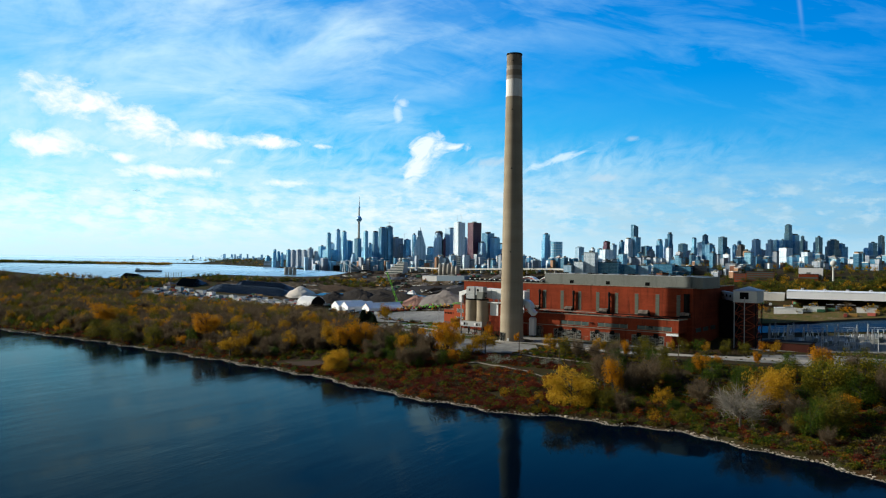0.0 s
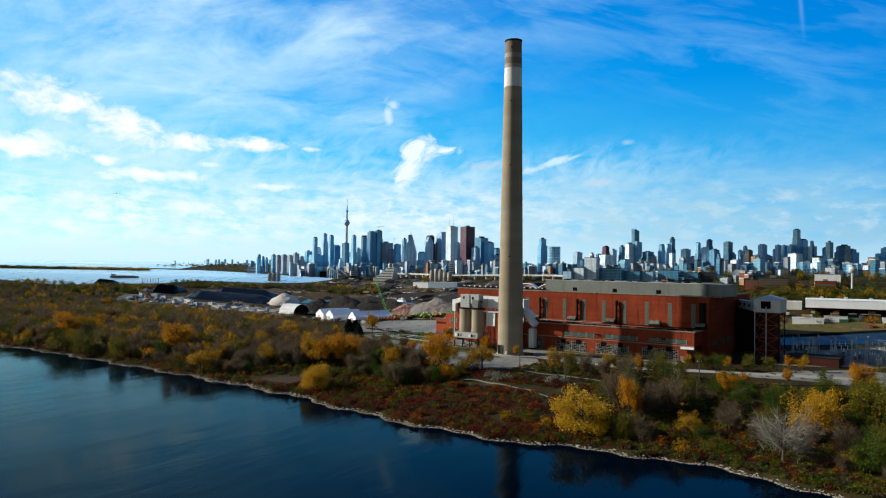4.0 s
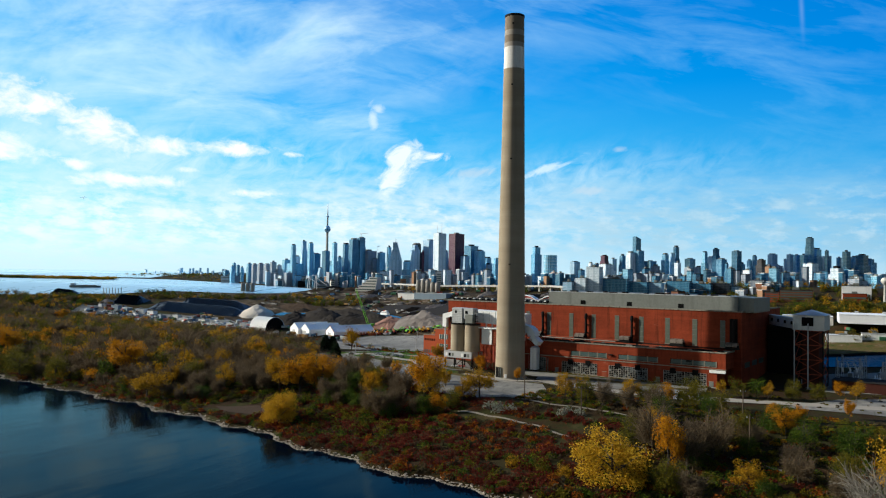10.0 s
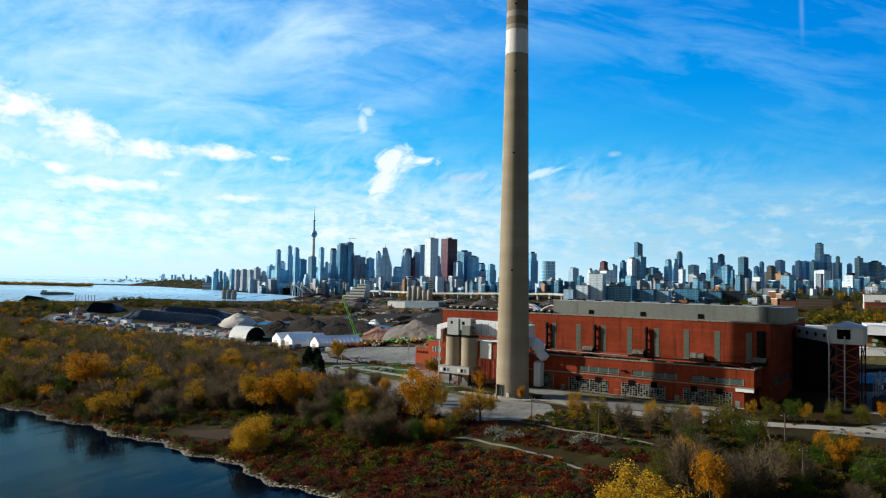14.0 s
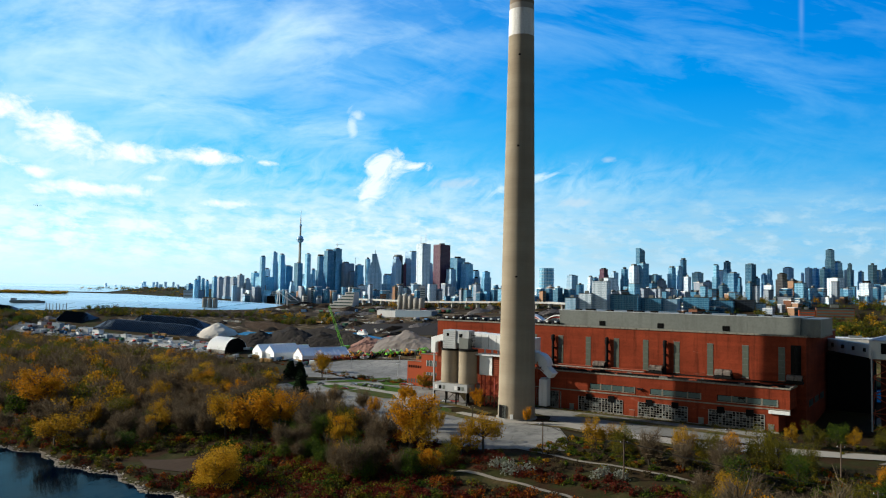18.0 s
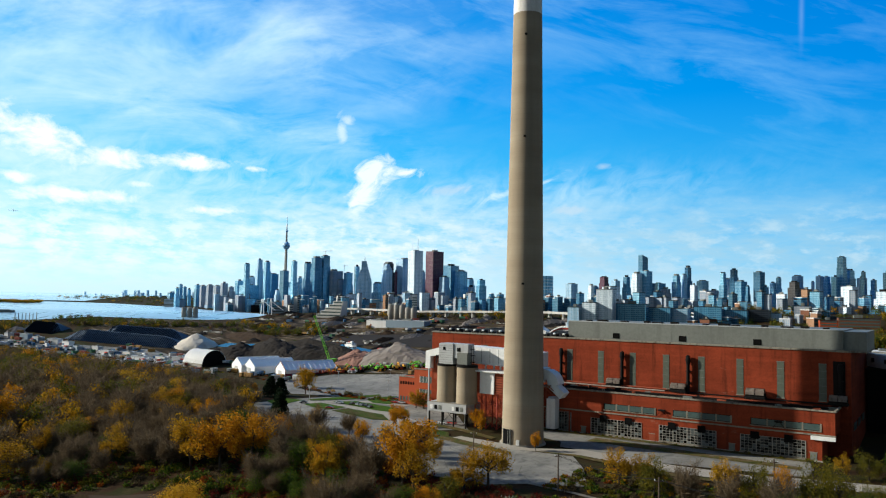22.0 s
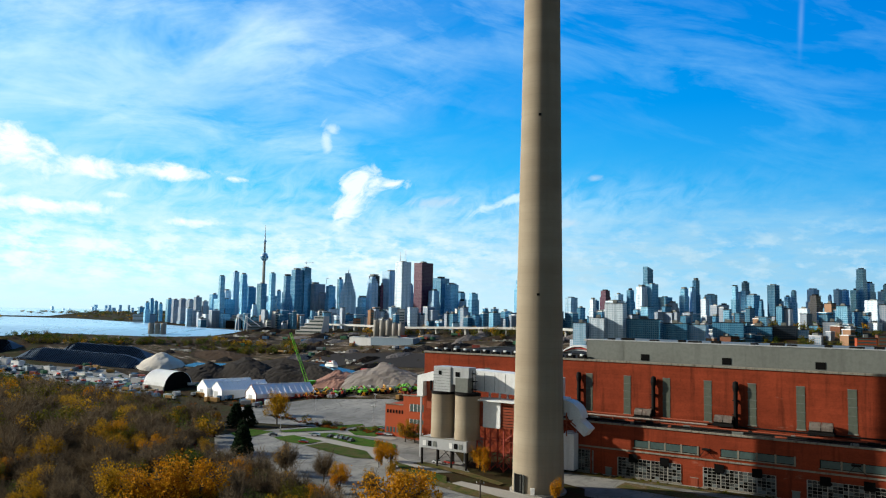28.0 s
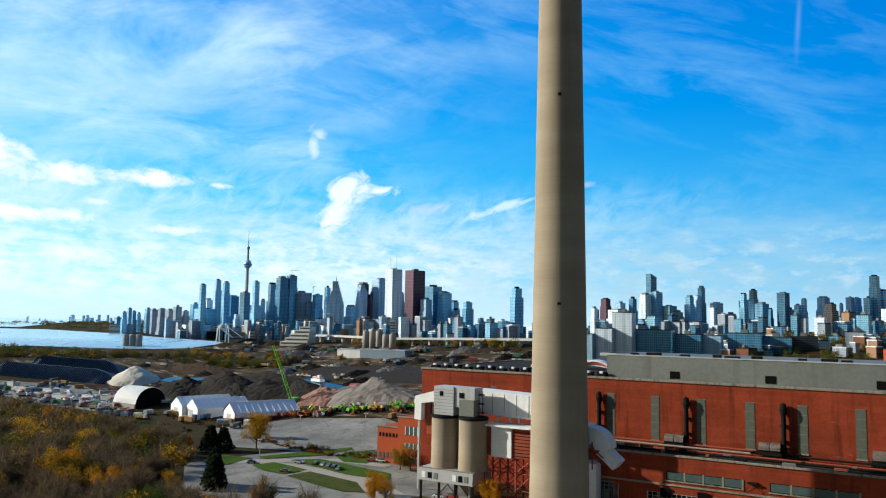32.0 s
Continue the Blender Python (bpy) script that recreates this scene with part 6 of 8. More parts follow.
for i, j in ((1, 2), (2, 5), (5, 6)):
    w = thing("power_line", "thin dark overhead wires between poles", "cable", "overhead wires")
    for dx in (-1.0, 0.0, 1.0):
        bm = bmesh.new()
        a, b = pole_tops[i] + Vector((dx, 0, 0)), pole_tops[j] + Vector((dx, 0, 0))
        rings = []
        for k in range(13):
            p = a.lerp(b, k / 12) - Vector((0, 0, 6.0 * (k / 12) * (1 - k / 12)))
            rings.append([bm.verts.new(p + Vector(o)) for o in ((0, 0, 0.045), (0.03, 0.03, -0.03), (-0.03, -0.03, -0.03))])
        for p, q in zip(rings, rings[1:]):
            for k in range(3):
                bm.faces.new((p[k], p[(k + 1) % 3], q[(k + 1) % 3], q[k]))
        part("wire", bm, BLACK_STEEL, w)
for x, y in ((-190, 100.6), (-153, 34), (-227, 81), (-160, 118), (-140, 90)):
    p = thing("street_lamp", "slim grey car park lamp post", "street lamp", "lamp posts", at=(x, y, float(land(x, y)) - 0.2))
    part("post", lathe([(0.16, 0), (0.1, 9)], 8), GREY_STEEL, p)
    part("arm", boxed(-1.2, 1.2, -0.08, 0.08, 8.9, 9.05), GREY_STEEL, p)
    for dx in (-1.2, 0.8):
        part("lamp_head", boxed(dx, dx + 0.5, -0.15, 0.15, 8.75, 8.92), WHITE_STEEL, p)


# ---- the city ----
# Distant haze and mirrored sky are put into these blue-shifted facade colours.
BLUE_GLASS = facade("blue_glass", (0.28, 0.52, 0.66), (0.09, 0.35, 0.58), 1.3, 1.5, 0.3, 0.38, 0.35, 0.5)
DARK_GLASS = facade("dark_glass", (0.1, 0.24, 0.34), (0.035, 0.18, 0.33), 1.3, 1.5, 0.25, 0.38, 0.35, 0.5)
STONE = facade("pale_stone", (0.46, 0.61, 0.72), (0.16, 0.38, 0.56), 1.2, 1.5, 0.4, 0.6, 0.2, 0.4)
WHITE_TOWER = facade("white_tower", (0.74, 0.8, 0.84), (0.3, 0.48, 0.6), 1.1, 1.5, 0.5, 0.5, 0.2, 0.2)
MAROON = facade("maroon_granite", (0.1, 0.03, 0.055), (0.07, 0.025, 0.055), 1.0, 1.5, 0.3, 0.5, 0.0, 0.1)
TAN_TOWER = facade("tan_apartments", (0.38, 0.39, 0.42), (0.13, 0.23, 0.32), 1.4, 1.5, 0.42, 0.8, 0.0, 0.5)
BLACK_TOWER = facade("black_tower", (0.02, 0.026, 0.036), (0.012, 0.022, 0.036), 1.1, 1.5, 0.3, 0.35)
# Far shore towers: the air's haze is put into wall and glass colour.
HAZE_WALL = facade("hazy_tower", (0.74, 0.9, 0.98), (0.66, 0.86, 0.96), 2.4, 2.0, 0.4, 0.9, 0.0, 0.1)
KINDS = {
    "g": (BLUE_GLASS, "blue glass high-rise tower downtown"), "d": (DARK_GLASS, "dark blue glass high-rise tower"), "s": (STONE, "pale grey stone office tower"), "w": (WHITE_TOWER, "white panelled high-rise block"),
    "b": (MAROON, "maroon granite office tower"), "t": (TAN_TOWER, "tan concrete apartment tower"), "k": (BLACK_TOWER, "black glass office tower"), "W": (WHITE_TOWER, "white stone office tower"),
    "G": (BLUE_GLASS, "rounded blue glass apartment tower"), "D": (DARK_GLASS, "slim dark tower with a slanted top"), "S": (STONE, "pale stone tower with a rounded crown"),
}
crown_rng = random.Random(17)


def tower(x, y, turn, w, d, top, kind):
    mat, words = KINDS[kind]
    turn += 62 if x < -300 else 46
    z = float(land(x, y)) - 2
    h = top - z
    b = thing("tower", words, "tower", "city towers", at=(x, y, z), turn=turn)
    if kind == "G":
        bm = lathe([(w * 0.52, 0), (w * 0.52, h)], 20)
        bmesh.ops.scale(bm, vec=(1, d / w, 1), verts=bm.verts)
        part("shaft", bm, mat, b)
        for k in range(int(h / 3.4)):
            bm = lathe([(w * 0.55, 3.4 * k + 2), (w * 0.55, 3.4 * k + 2.6)], 20)
            bmesh.ops.scale(bm, vec=(1, d / w, 1), verts=bm.verts)
            part("balcony", bm, WHITE_TOWER, b)
    elif kind == "S":
        part("shaft", boxed(-w / 2, w / 2, -d / 2, d / 2, 0, h - 7), mat, b)
        for k, s in enumerate((0.86, 0.7, 0.5)):
            part("setback", boxed(-w / 2 * s, w / 2 * s, -d / 2 * s, d / 2 * s, h - 7 + 2.3 * k, h - 4.7 + 2.3 * k), mat, b)
    elif kind == "D":
        bm = boxed(-w / 2, w / 2, -d / 2, d / 2, 0, h)
        for v in bm.verts:
            if v.co.z > 1 and v.co.x > 0:
                v.co.z -= 3.0
        part("shaft", bm, mat, b)
    else:
        cut = crown_rng.choice((0, 0, 0.18, 0.3))
        part("shaft", boxed(-w / 2, w / 2, -d / 2, d / 2, 0, h * (1 - cut)), mat, b)
        if cut:
            s = crown_rng.uniform(0.7, 0.9)
            part("setback", boxed(-w / 2 * s, w / 2 * s, -d / 2 * s, d / 2 * s, h * (1 - cut), h), mat, b)
        r = crown_rng.uniform(0.3, 0.6)
        part("roof_plant", boxed(-w / 2 * r, w / 2 * r, -d / 2 * r, d / 2 * r, h, h + crown_rng.uniform(0.8, 2.2)), CLADDING if crown_rng.random() < 0.6 else BLACK_STEEL, b)
    if w > 7.6:
        part("podium", boxed(-w * 0.62, w * 0.62, -d * 0.62, d * 0.62, -3, crown_rng.uniform(4.5, 7.5)), STONE if crown_rng.random() < 0.25 else DARK_GLASS, b)
    return b


tower(-573, 365, 12, 6.1, 5.7, 96.7, 'g')
tower(-583, 395, 12, 8.0, 5.8, 103.6, 's')
tower(-561, 387, 18, 7.4, 5.5, 99.8, 'g')
tower(-628, 403, 15, 9.7, 7.1, 76.6, 'g')
tower(-589, 384, 22, 18.7, 15.5, 70.7, 'g')
tower(-599, 396, 18, 9.3, 8.6, 81.3, 'w')
tower(-600, 419, 22, 12.7, 11.4, 68.9, 't')
tower(-566, 403, 15, 10.0, 7.8, 85.5, 'd')
tower(-516, 362, 12, 6.1, 4.8, 64.8, 's')
tower(-524, 380, 22, 7.8, 7.6, 88.6, 'd')
tower(-529, 401, 12, 13.4, 12.5, 75.3, 'g')
tower(-495, 367, 15, 5.4, 4.9, 99.1, 'g')
tower(-509, 392, 15, 5.0, 4.5, 80.5, 'g')
tower(-532, 429, 12, 9.9, 7.5, 99.8, 'd')
tower(-504, 415, 12, 11.0, 10.2, 105.9, 'd')
tower(-499, 425, 15, 10.5, 8.0, 108.7, 'd')
tower(-495, 437, 22, 17.0, 15.3, 90.4, 't')
tower(-487, 440, 18, 11.9, 9.9, 79.5, 't')
tower(-474, 440, 15, 10.5, 7.7, 88.1, 'g')
tower(-442, 460, 22, 13.6, 11.1, 75.5, 'g')
tower(-411, 440, 15, 11.6, 10.5, 99.3, 'k')
tower(-404, 428, 12, 9.3, 8.9, 97.9, 'S')
tower(-393, 431, 18, 2.5, 2.0, 89.1, 'b')
tower(-399, 455, 18, 15.6, 11.8, 105.0, 's')
tower(-348, 407, 12, 12.2, 11.3, 111.4, 'W')
tower(-375, 460, 18, 5.5, 5.4, 90.1, 's')
tower(-350, 448, 15, 16.6, 12.5, 112.9, 'b')
tower(-358, 496, 22, 14.5, 12.9, 98.8, 'g')
tower(-332, 476, 18, 10.4, 9.7, 92.0, 'g')
tower(-329, 492, 22, 11.3, 8.1, 82.1, 'g')
tower(-310, 464, 12, 7.2, 5.4, 72.7, 't')
tower(-292, 457, 12, 8.9, 8.5, 80.5, 'g')
tower(-692, 355, 12, 5.9, 5.0, 65.3, 'g')
tower(-741, 398, 15, 4.1, 4.1, 70.9, 'g')
tower(-723, 391, 12, 4.1, 3.5, 67.4, 'g')
tower(-716, 393, 12, 4.3, 3.1, 64.1, 'g')
tower(-744, 385, 18, 7.2, 6.3, 59.4, 'd')
tower(-699, 393, 15, 6.9, 6.2, 70.2, 'g')
tower(-678, 385, 15, 7.0, 5.3, 69.3, 't')
tower(-664, 385, 18, 8.5, 6.3, 70.2, 't')
tower(-650, 385, 22, 7.8, 7.2, 69.5, 't')
tower(-632, 381, 18, 7.7, 5.5, 72.8, 't')
tower(-629, 390, 12, 7.7, 7.1, 68.1, 't')
tower(-444, 421, 12, 4.9, 4.0, 95.0, 'g')
tower(-266, 515, 16, 11.1, 8.9, 96.8, 'g')
tower(-183, 397, 19, 15.5, 13.1, 83.0, 'G')
tower(-187, 469, 19, 8.9, 8.7, 77.1, 's')
tower(-154, 443, 22, 5.5, 5.1, 74.8, 'w')
tower(-186, 531, 16, 5.8, 5.3, 75.6, 'd')
tower(-172, 523, 26, 8.2, 7.7, 86.0, 'b')
tower(-144, 485, 22, 7.0, 5.6, 81.0, 's')
tower(-126, 425, 19, 15.2, 13.2, 73.3, 'W')
tower(-134, 490, 22, 6.9, 6.1, 85.1, 'd')
tower(-118, 476, 22, 8.5, 7.1, 88.0, 'w')
tower(-118, 495, 19, 8.0, 5.8, 108.3, 'D')
tower(-110, 482, 22, 9.0, 7.7, 90.7, 'g')
tower(-104, 503, 26, 11.4, 9.2, 78.9, 'd')
tower(-93, 491, 22, 8.3, 8.1, 72.9, 't')
tower(-84, 498, 26, 7.7, 6.0, 86.7, 'g')
tower(-79, 507, 16, 5.5, 4.2, 88.2, 's')
tower(-79, 522, 22, 7.0, 5.2, 96.0, 'd')
tower(-54, 453, 26, 5.5, 4.9, 76.2, 'w')
tower(-72, 552, 26, 10.6, 7.8, 82.9, 'g')
tower(-55, 531, 26, 7.1, 6.8, 72.6, 't')
tower(-38, 499, 26, 6.9, 5.2, 89.2, 'g')
tower(-46, 551, 22, 7.9, 7.8, 85.0, 's')
tower(-36, 536, 19, 7.4, 5.3, 94.3, 'd')
tower(-28, 530, 16, 8.8, 8.4, 81.8, 'g')
tower(-19, 519, 16, 4.2, 3.5, 76.6, 'd')
tower(-9, 523, 22, 8.2, 7.4, 91.2, 'd')
tower(-5, 528, 26, 6.3, 5.8, 76.8, 'g')
tower(0, 544, 19, 4.3, 4.0, 81.0, 'g')
tower(5, 547, 22, 5.0, 4.2, 86.2, 'g')
tower(18, 577, 16, 10.2, 8.9, 89.0, 's')
tower(23, 585, 19, 9.0, 7.2, 75.6, 't')
tower(33, 572, 16, 3.1, 2.9, 83.1, 's')
tower(41, 558, 19, 5.2, 5.0, 88.4, 's')
tower(46, 569, 22, 6.6, 5.7, 88.1, 'g')
tower(55, 561, 22, 6.6, 5.3, 87.9, 'g')
tower(60, 569, 22, 7.6, 6.8, 107.6, 'g')
tower(65, 581, 22, 11.3, 8.0, 94.8, 'g')
tower(74, 497, 19, 11.1, 10.6, 76.8, 'w')
tower(77, 575, 19, 7.5, 6.1, 87.1, 's')
tower(80, 555, 22, 4.2, 3.9, 92.6, 'd')
tower(102, 476, 19, 11.5, 11.1, 72.1, 'w')
tower(85, 605, 26, 6.5, 4.8, 86.0, 'g')
tower(101, 545, 16, 6.5, 5.3, 91.0, 'd')
tower(114, 562, 26, 14.3, 11.6, 87.4, 'd')
tower(115, 593, 19, 15.8, 13.4, 80.2, 'g')
tower(34, 455, 16, 8.4, 7.7, 79.7, 'k')
tower(138, 578, 22, 15.3, 12.7, 67.4, 'w')
tower(143, 614, 26, 7.9, 6.8, 78.4, 'g')
tower(151, 605, 16, 9.6, 7.4, 85.4, 'g')
tower(157, 629, 26, 7.3, 5.5, 94.5, 'd')
tower(152, 633, 22, 12.4, 12.0, 59.8, 'w')
tower(119, 579, 26, 10.3, 9.1, 83.5, 'g')
tower(98, 630, 26, 10.9, 9.0, 87.5, 'd')
tower(-343, 473, 12, 6.8, 6.2, 97.3, 'g')
tower(-321, 460, 12, 10.7, 9.6, 90.0, 'g')
tower(-336, 448, 18, 9.8, 8.8, 83.1, 's')
# aerials on the white tower
aerial = thing("aerial_mast", "pair of thin white roof aerials", "aerial", at=(-348, 407, 111))
for x, h in ((-4.0, 11), (3.0, 14)):
    p = part("mast", lathe([(0.35, 0), (0.12, h)], 6), WHITE_STEEL, aerial)
    p.location.x = x
# stepped bank tower with a narrow crown
bank = thing("tower", "pale stepped bank tower with a spire", "tower", "city towers", at=(-424, 411, float(land(-424, 411)) - 2), turn=36)
zt = 101 - float(land(-424, 411)) + 2
part("shaft", boxed(-8.4, 8.4, -6, 6, 0, zt - 24), STONE, bank)
for k in range(7):
    w = 8.4 - 1.05 * k
    part("setback", boxed(-3.6 - (w - 3.6 if k < 4 else 0) * 0.9, w * 0.62 + 2.6 - 0.3 * k, -5 + 0.3 * k, 5 - 0.3 * k, zt - 24 + 3.4 * k, zt - 20.6 + 3.4 * k), STONE, bank)
part("spire", lathe([(0.5, zt - 1), (0.15, zt + 5)], 6), CLADDING, bank)
# communications tower
cn = thing("communications_tower", "slender concrete communications tower with a round pod", "tower", at=(-524, 382, 36))
part("shaft", lathe([(4.2, -2), (3.0, 12), (2.3, 30), (1.8, 52), (1.55, 80)], 6), GREY_CONCRETE, cn, "tapered grey concrete shaft")
part("pod", lathe([(1.6, 78.5), (3.4, 80.2), (4.5, 82.0), (4.5, 83.6), (3.7, 84.6), (3.7, 86.0), (2.2, 87.4), (1.3, 88.0)], 24), STONE, cn, "round observation pod", True)
part("pod_window", lathe([(4.56, 82.3), (4.56, 83.2)], 24, False), DARK_GLASS, cn)
part("upper_shaft", lathe([(1.25, 88), (1.0, 100)], 12), GREY_CONCRETE, cn)
part("upper_pod", lathe([(1.0, 99.4), (1.7, 100.2), (1.7, 101.6), (0.9, 102.4)], 16), STONE, cn)
part("aerial", lathe([(0.75, 102.4), (0.6, 110), (0.35, 110.2), (0.2, 120)], 8), WHITE_STEEL, cn, "white aerial mast")
# tower cranes
for x, y, z in ((-499, 425, 110), (-478, 437, 92), (-430, 400, 62)):
    c = thing("tower_crane", "thin tower crane over a building site", "crane", "tower cranes", at=(x, y, z - 2), turn=crown_rng.uniform(-40, 40))
    bm = bmesh.new()
    strut(bm, (0, 0, 0), (0, 0, 8), 0.4)
    part("mast", bm, WHITE_STEEL, c)
    bm = bmesh.new()
    strut(bm, (-3, 0, 6.5), (9, 0, 7.2), 0.35)
    part("jib", bm, WHITE_STEEL, c)
# wide mid-rise blocks before the eastern towers
block("mid_rise_block", -34, 289, 4, 17.0, 10, 15.8, DARK_GLASS, "dark teal glass mid-rise office block", roof=ROOFING, group="mid-rise blocks", sink=4)
block("mid_rise_block", -21, 297, 4, 12.3, 10, 13.7, STONE, "pale banded mid-rise block", roof=ROOFING, group="mid-rise blocks", sink=4)
block("mid_rise_block", -3, 308, 4, 20.2, 10, 13.1, DARK_GLASS, "dark teal glass mid-rise office block", roof=ROOFING, group="mid-rise blocks", sink=4)
block("mid_rise_block", 14, 319, 4, 18.0, 10, 8.9, DARK_GLASS, "dark teal glass mid-rise office block", roof=ROOFING, group="mid-rise blocks", sink=4)
block("mid_rise_block", 29, 328, 4, 16.2, 10, 8.0, BLACK_TOWER, "near-black glass mid-rise block", roof=ROOFING, group="mid-rise blocks", sink=4)
block("mid_rise_block", -89, 256, 4, 9.0, 10, 22.7, STONE, "pale banded mid-rise block", roof=ROOFING, group="mid-rise blocks", sink=4)
block("mid_rise_block", -79, 262, 4, 10.5, 10, 24.9, WHITE_TOWER, "white panelled mid-rise block", roof=ROOFING, group="mid-rise blocks", sink=4)
block("mid_rise_block", -69, 268, 4, 12.6, 10, 33.7, WHITE_TOWER, "white panelled high block with dark joints", roof=ROOFING, group="mid-rise blocks", sink=4)
block("mid_rise_block", -52, 278, 4, 23.1, 10, 20.8, DARK_GLASS, "dark teal glass mid-rise office block", roof=ROOFING, group="mid-rise blocks", sink=4)
block("mid_rise_block", 40, 335, 4, 6.5, 10, 4.3, STONE, "pale banded mid-rise block", roof=ROOFING, group="mid-rise blocks", sink=4)
block("mid_rise_block", 57, 345, 4, 11.5, 10, 8.8, TAN_TOWER, "dull brown mid-rise apartment block", roof=ROOFING, group="mid-rise blocks", sink=4)
block("mid_rise_block", 68, 352, 4, 13.0, 10, 5.3, DARK_GLASS, "dark teal glass mid-rise office block", roof=ROOFING, group="mid-rise blocks", sink=4)
# low and middle rise blocks between the towers and before them
low_rng = random.Random(23)
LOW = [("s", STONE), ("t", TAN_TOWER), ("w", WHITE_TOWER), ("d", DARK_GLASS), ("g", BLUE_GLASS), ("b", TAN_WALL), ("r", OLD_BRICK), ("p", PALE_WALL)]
WORDS = {"s": "grey stone mid-rise office block", "t": "tan concrete mid-rise apartment block", "w": "white mid-rise apartment block", "d": "dark glass mid-rise block", "g": "blue glass mid-rise block", "b": "old tan brick warehouse block", "r": "old red brick loft building", "p": "pale rendered low city block"}


def city_block(x, y, h0, h1, names):
    key, mat = LOW[low_rng.choice(names)]
    w, d, h = low_rng.uniform(3.5, 9), low_rng.uniform(3.5, 9), low_rng.uniform(h0, h1)
    b = thing("city_block", WORDS[key], "building", "low city blocks", at=(x, y, float(land(x, y)) - 2), turn=low_rng.choice((54, 60, 66, 72, 78)))
    part("wall_block", boxed(-w / 2, w / 2, -d / 2, d / 2, 0, h + 2), mat, b)
    part("roof", boxed(-w / 2 - 0.2, w / 2 + 0.2, -d / 2 - 0.2, d / 2 + 0.2, h + 2, h + 2.5), ROOFING if low_rng.random() < 0.5 else WHITE_STEEL, b)
    if low_rng.random() < 0.4:
        part("roof_plant", boxed(-w * 0.2, w * 0.15, -d * 0.2, d * 0.2, h + 2.5, h + 4), CLADDING, b)
    if key in "brp":
        for k in range(int(h / 2.6)):
            part("window_band", boxed(-w / 2 + 0.5, w / 2 - 0.5, -d / 2 - 0.1, -d / 2 + 0.1, 3 + 2.6 * k, 4.3 + 2.6 * k), TEAL_GLASS, b)


for k in range(140):
    u = low_rng.random()
    city_block(-605 + 335 * u + low_rng.uniform(-8, 8), 340 + 62 * u + low_rng.uniform(-4, 28), 6, 21, (0, 1, 1, 2, 3, 3, 4, 7, 5))
for k in range(190):
    u = low_rng.random()
    near = low_rng.random() ** 2
    city_block(-330 + 620 * u + low_rng.uniform(-8, 8), 345 + 70 * u + 130 * (1 - near) * low_rng.random(), 5, 12 + 9 * (1 - near), (1, 1, 3, 3, 3, 5, 3, 3, 4, 2, 1, 6 if k % 3 == 0 else 3))
for k in range(68):
    u = low_rng.random()
    city_block(-110 + 180 * u, 268 + 82 * low_rng.random() + 40 * u, 2.5, 6.5, (1, 3, 3, 3, 5, 3, 6, 5 if k % 4 == 0 else 1))
# faint far shore towers, paled by the haze in their material's colour
for k in range(60):
    u = low_rng.random()
    x, y = -1100 + 330 * u + low_rng.uniform(-20, 20), 480 + 120 * u + low_rng.uniform(-20, 120)
    w = low_rng.uniform(0.9, 2.4)
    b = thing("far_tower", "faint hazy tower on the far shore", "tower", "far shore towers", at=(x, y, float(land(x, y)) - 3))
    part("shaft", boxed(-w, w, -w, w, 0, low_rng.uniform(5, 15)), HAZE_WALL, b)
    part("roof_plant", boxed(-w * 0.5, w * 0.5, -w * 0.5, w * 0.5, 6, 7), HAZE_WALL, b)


# ---- clutter of the yards ----
clutter_rng = random.Random(77)
WEEDS, PLANE_AT = [], (-1106.9, 352.7, 185.9)
BOX_PAINTS = [weathered("container_paint", c, tuple(0.5 * v for v in c), 0.5, 0.6, streak=0.5) for c in ((0.03, 0.1, 0.2), (0.26, 0.05, 0.03), (0.5, 0.5, 0.48), (0.05, 0.16, 0.08), (0.36, 0.2, 0.05), (0.2, 0.22, 0.23))]
BOX_WORDS = ("dark blue", "rust red", "pale grey", "green", "ochre", "slate grey")


def container(k):
    c = thing("shipping_container", BOX_WORDS[k] + " corrugated steel shipping container", "container", "containers in the yards")
    part("shell", boxed(-3.0, 3.0, -1.22, 1.22, 0.1, 2.6, 0.05), BOX_PAINTS[k], c)
    for x in np.arange(-2.7, 2.8, 0.9):
        part("corrugation", boxed(x, x + 0.3, -1.28, -1.22, 0.3, 2.45), BOX_PAINTS[k], c)
    part("door", boxed(3.0, 3.06, -1.1, 1.1, 0.25, 2.45), BOX_PAINTS[k], c)
    return c


def lorry(k):
    c = thing("lorry", BOX_WORDS[k] + " lorry with a tipping body on rough ground", "lorry", "lorries in the yards")
    part("chassis", boxed(-3.6, 3.4, -0.6, 0.6, 0.7, 1.0), BLACK_STEEL, c)
    part("cab", boxed(2.0, 3.8, -1.15, 1.15, 0.9, 2.9, 0.15), BOX_PAINTS[k], c)
    part("windscreen", boxed(3.8, 3.84, -0.95, 0.95, 1.8, 2.6), TEAL_GLASS, c)
    part("body", boxed(-3.8, 1.7, -1.2, 1.2, 1.0, 2.7, 0.1), BOX_PAINTS[(k + 2) % 6], c)
    for x in (-2.8, -1.7, 2.6):
        for y in (-1.2, 0.9):
            bm = lathe([(0.5, 0), (0.5, 0.3)], 12)
            bm.transform(Matrix.Translation((x, y, 0.5)) @ Matrix.Rotation(radians(-90), 4, "X"))
            part("wheel", bm, TYRE, c)
    return c


boxes, lorries = [container(k) for k in range(6)], [lorry(k) for k in range(6)]
for k, c in enumerate(boxes):
    c.matrix_world = pose(-410 + 9 * k, 138, float(land(-410 + 9 * k, 138)) + 0.2, 0, 0, 12)
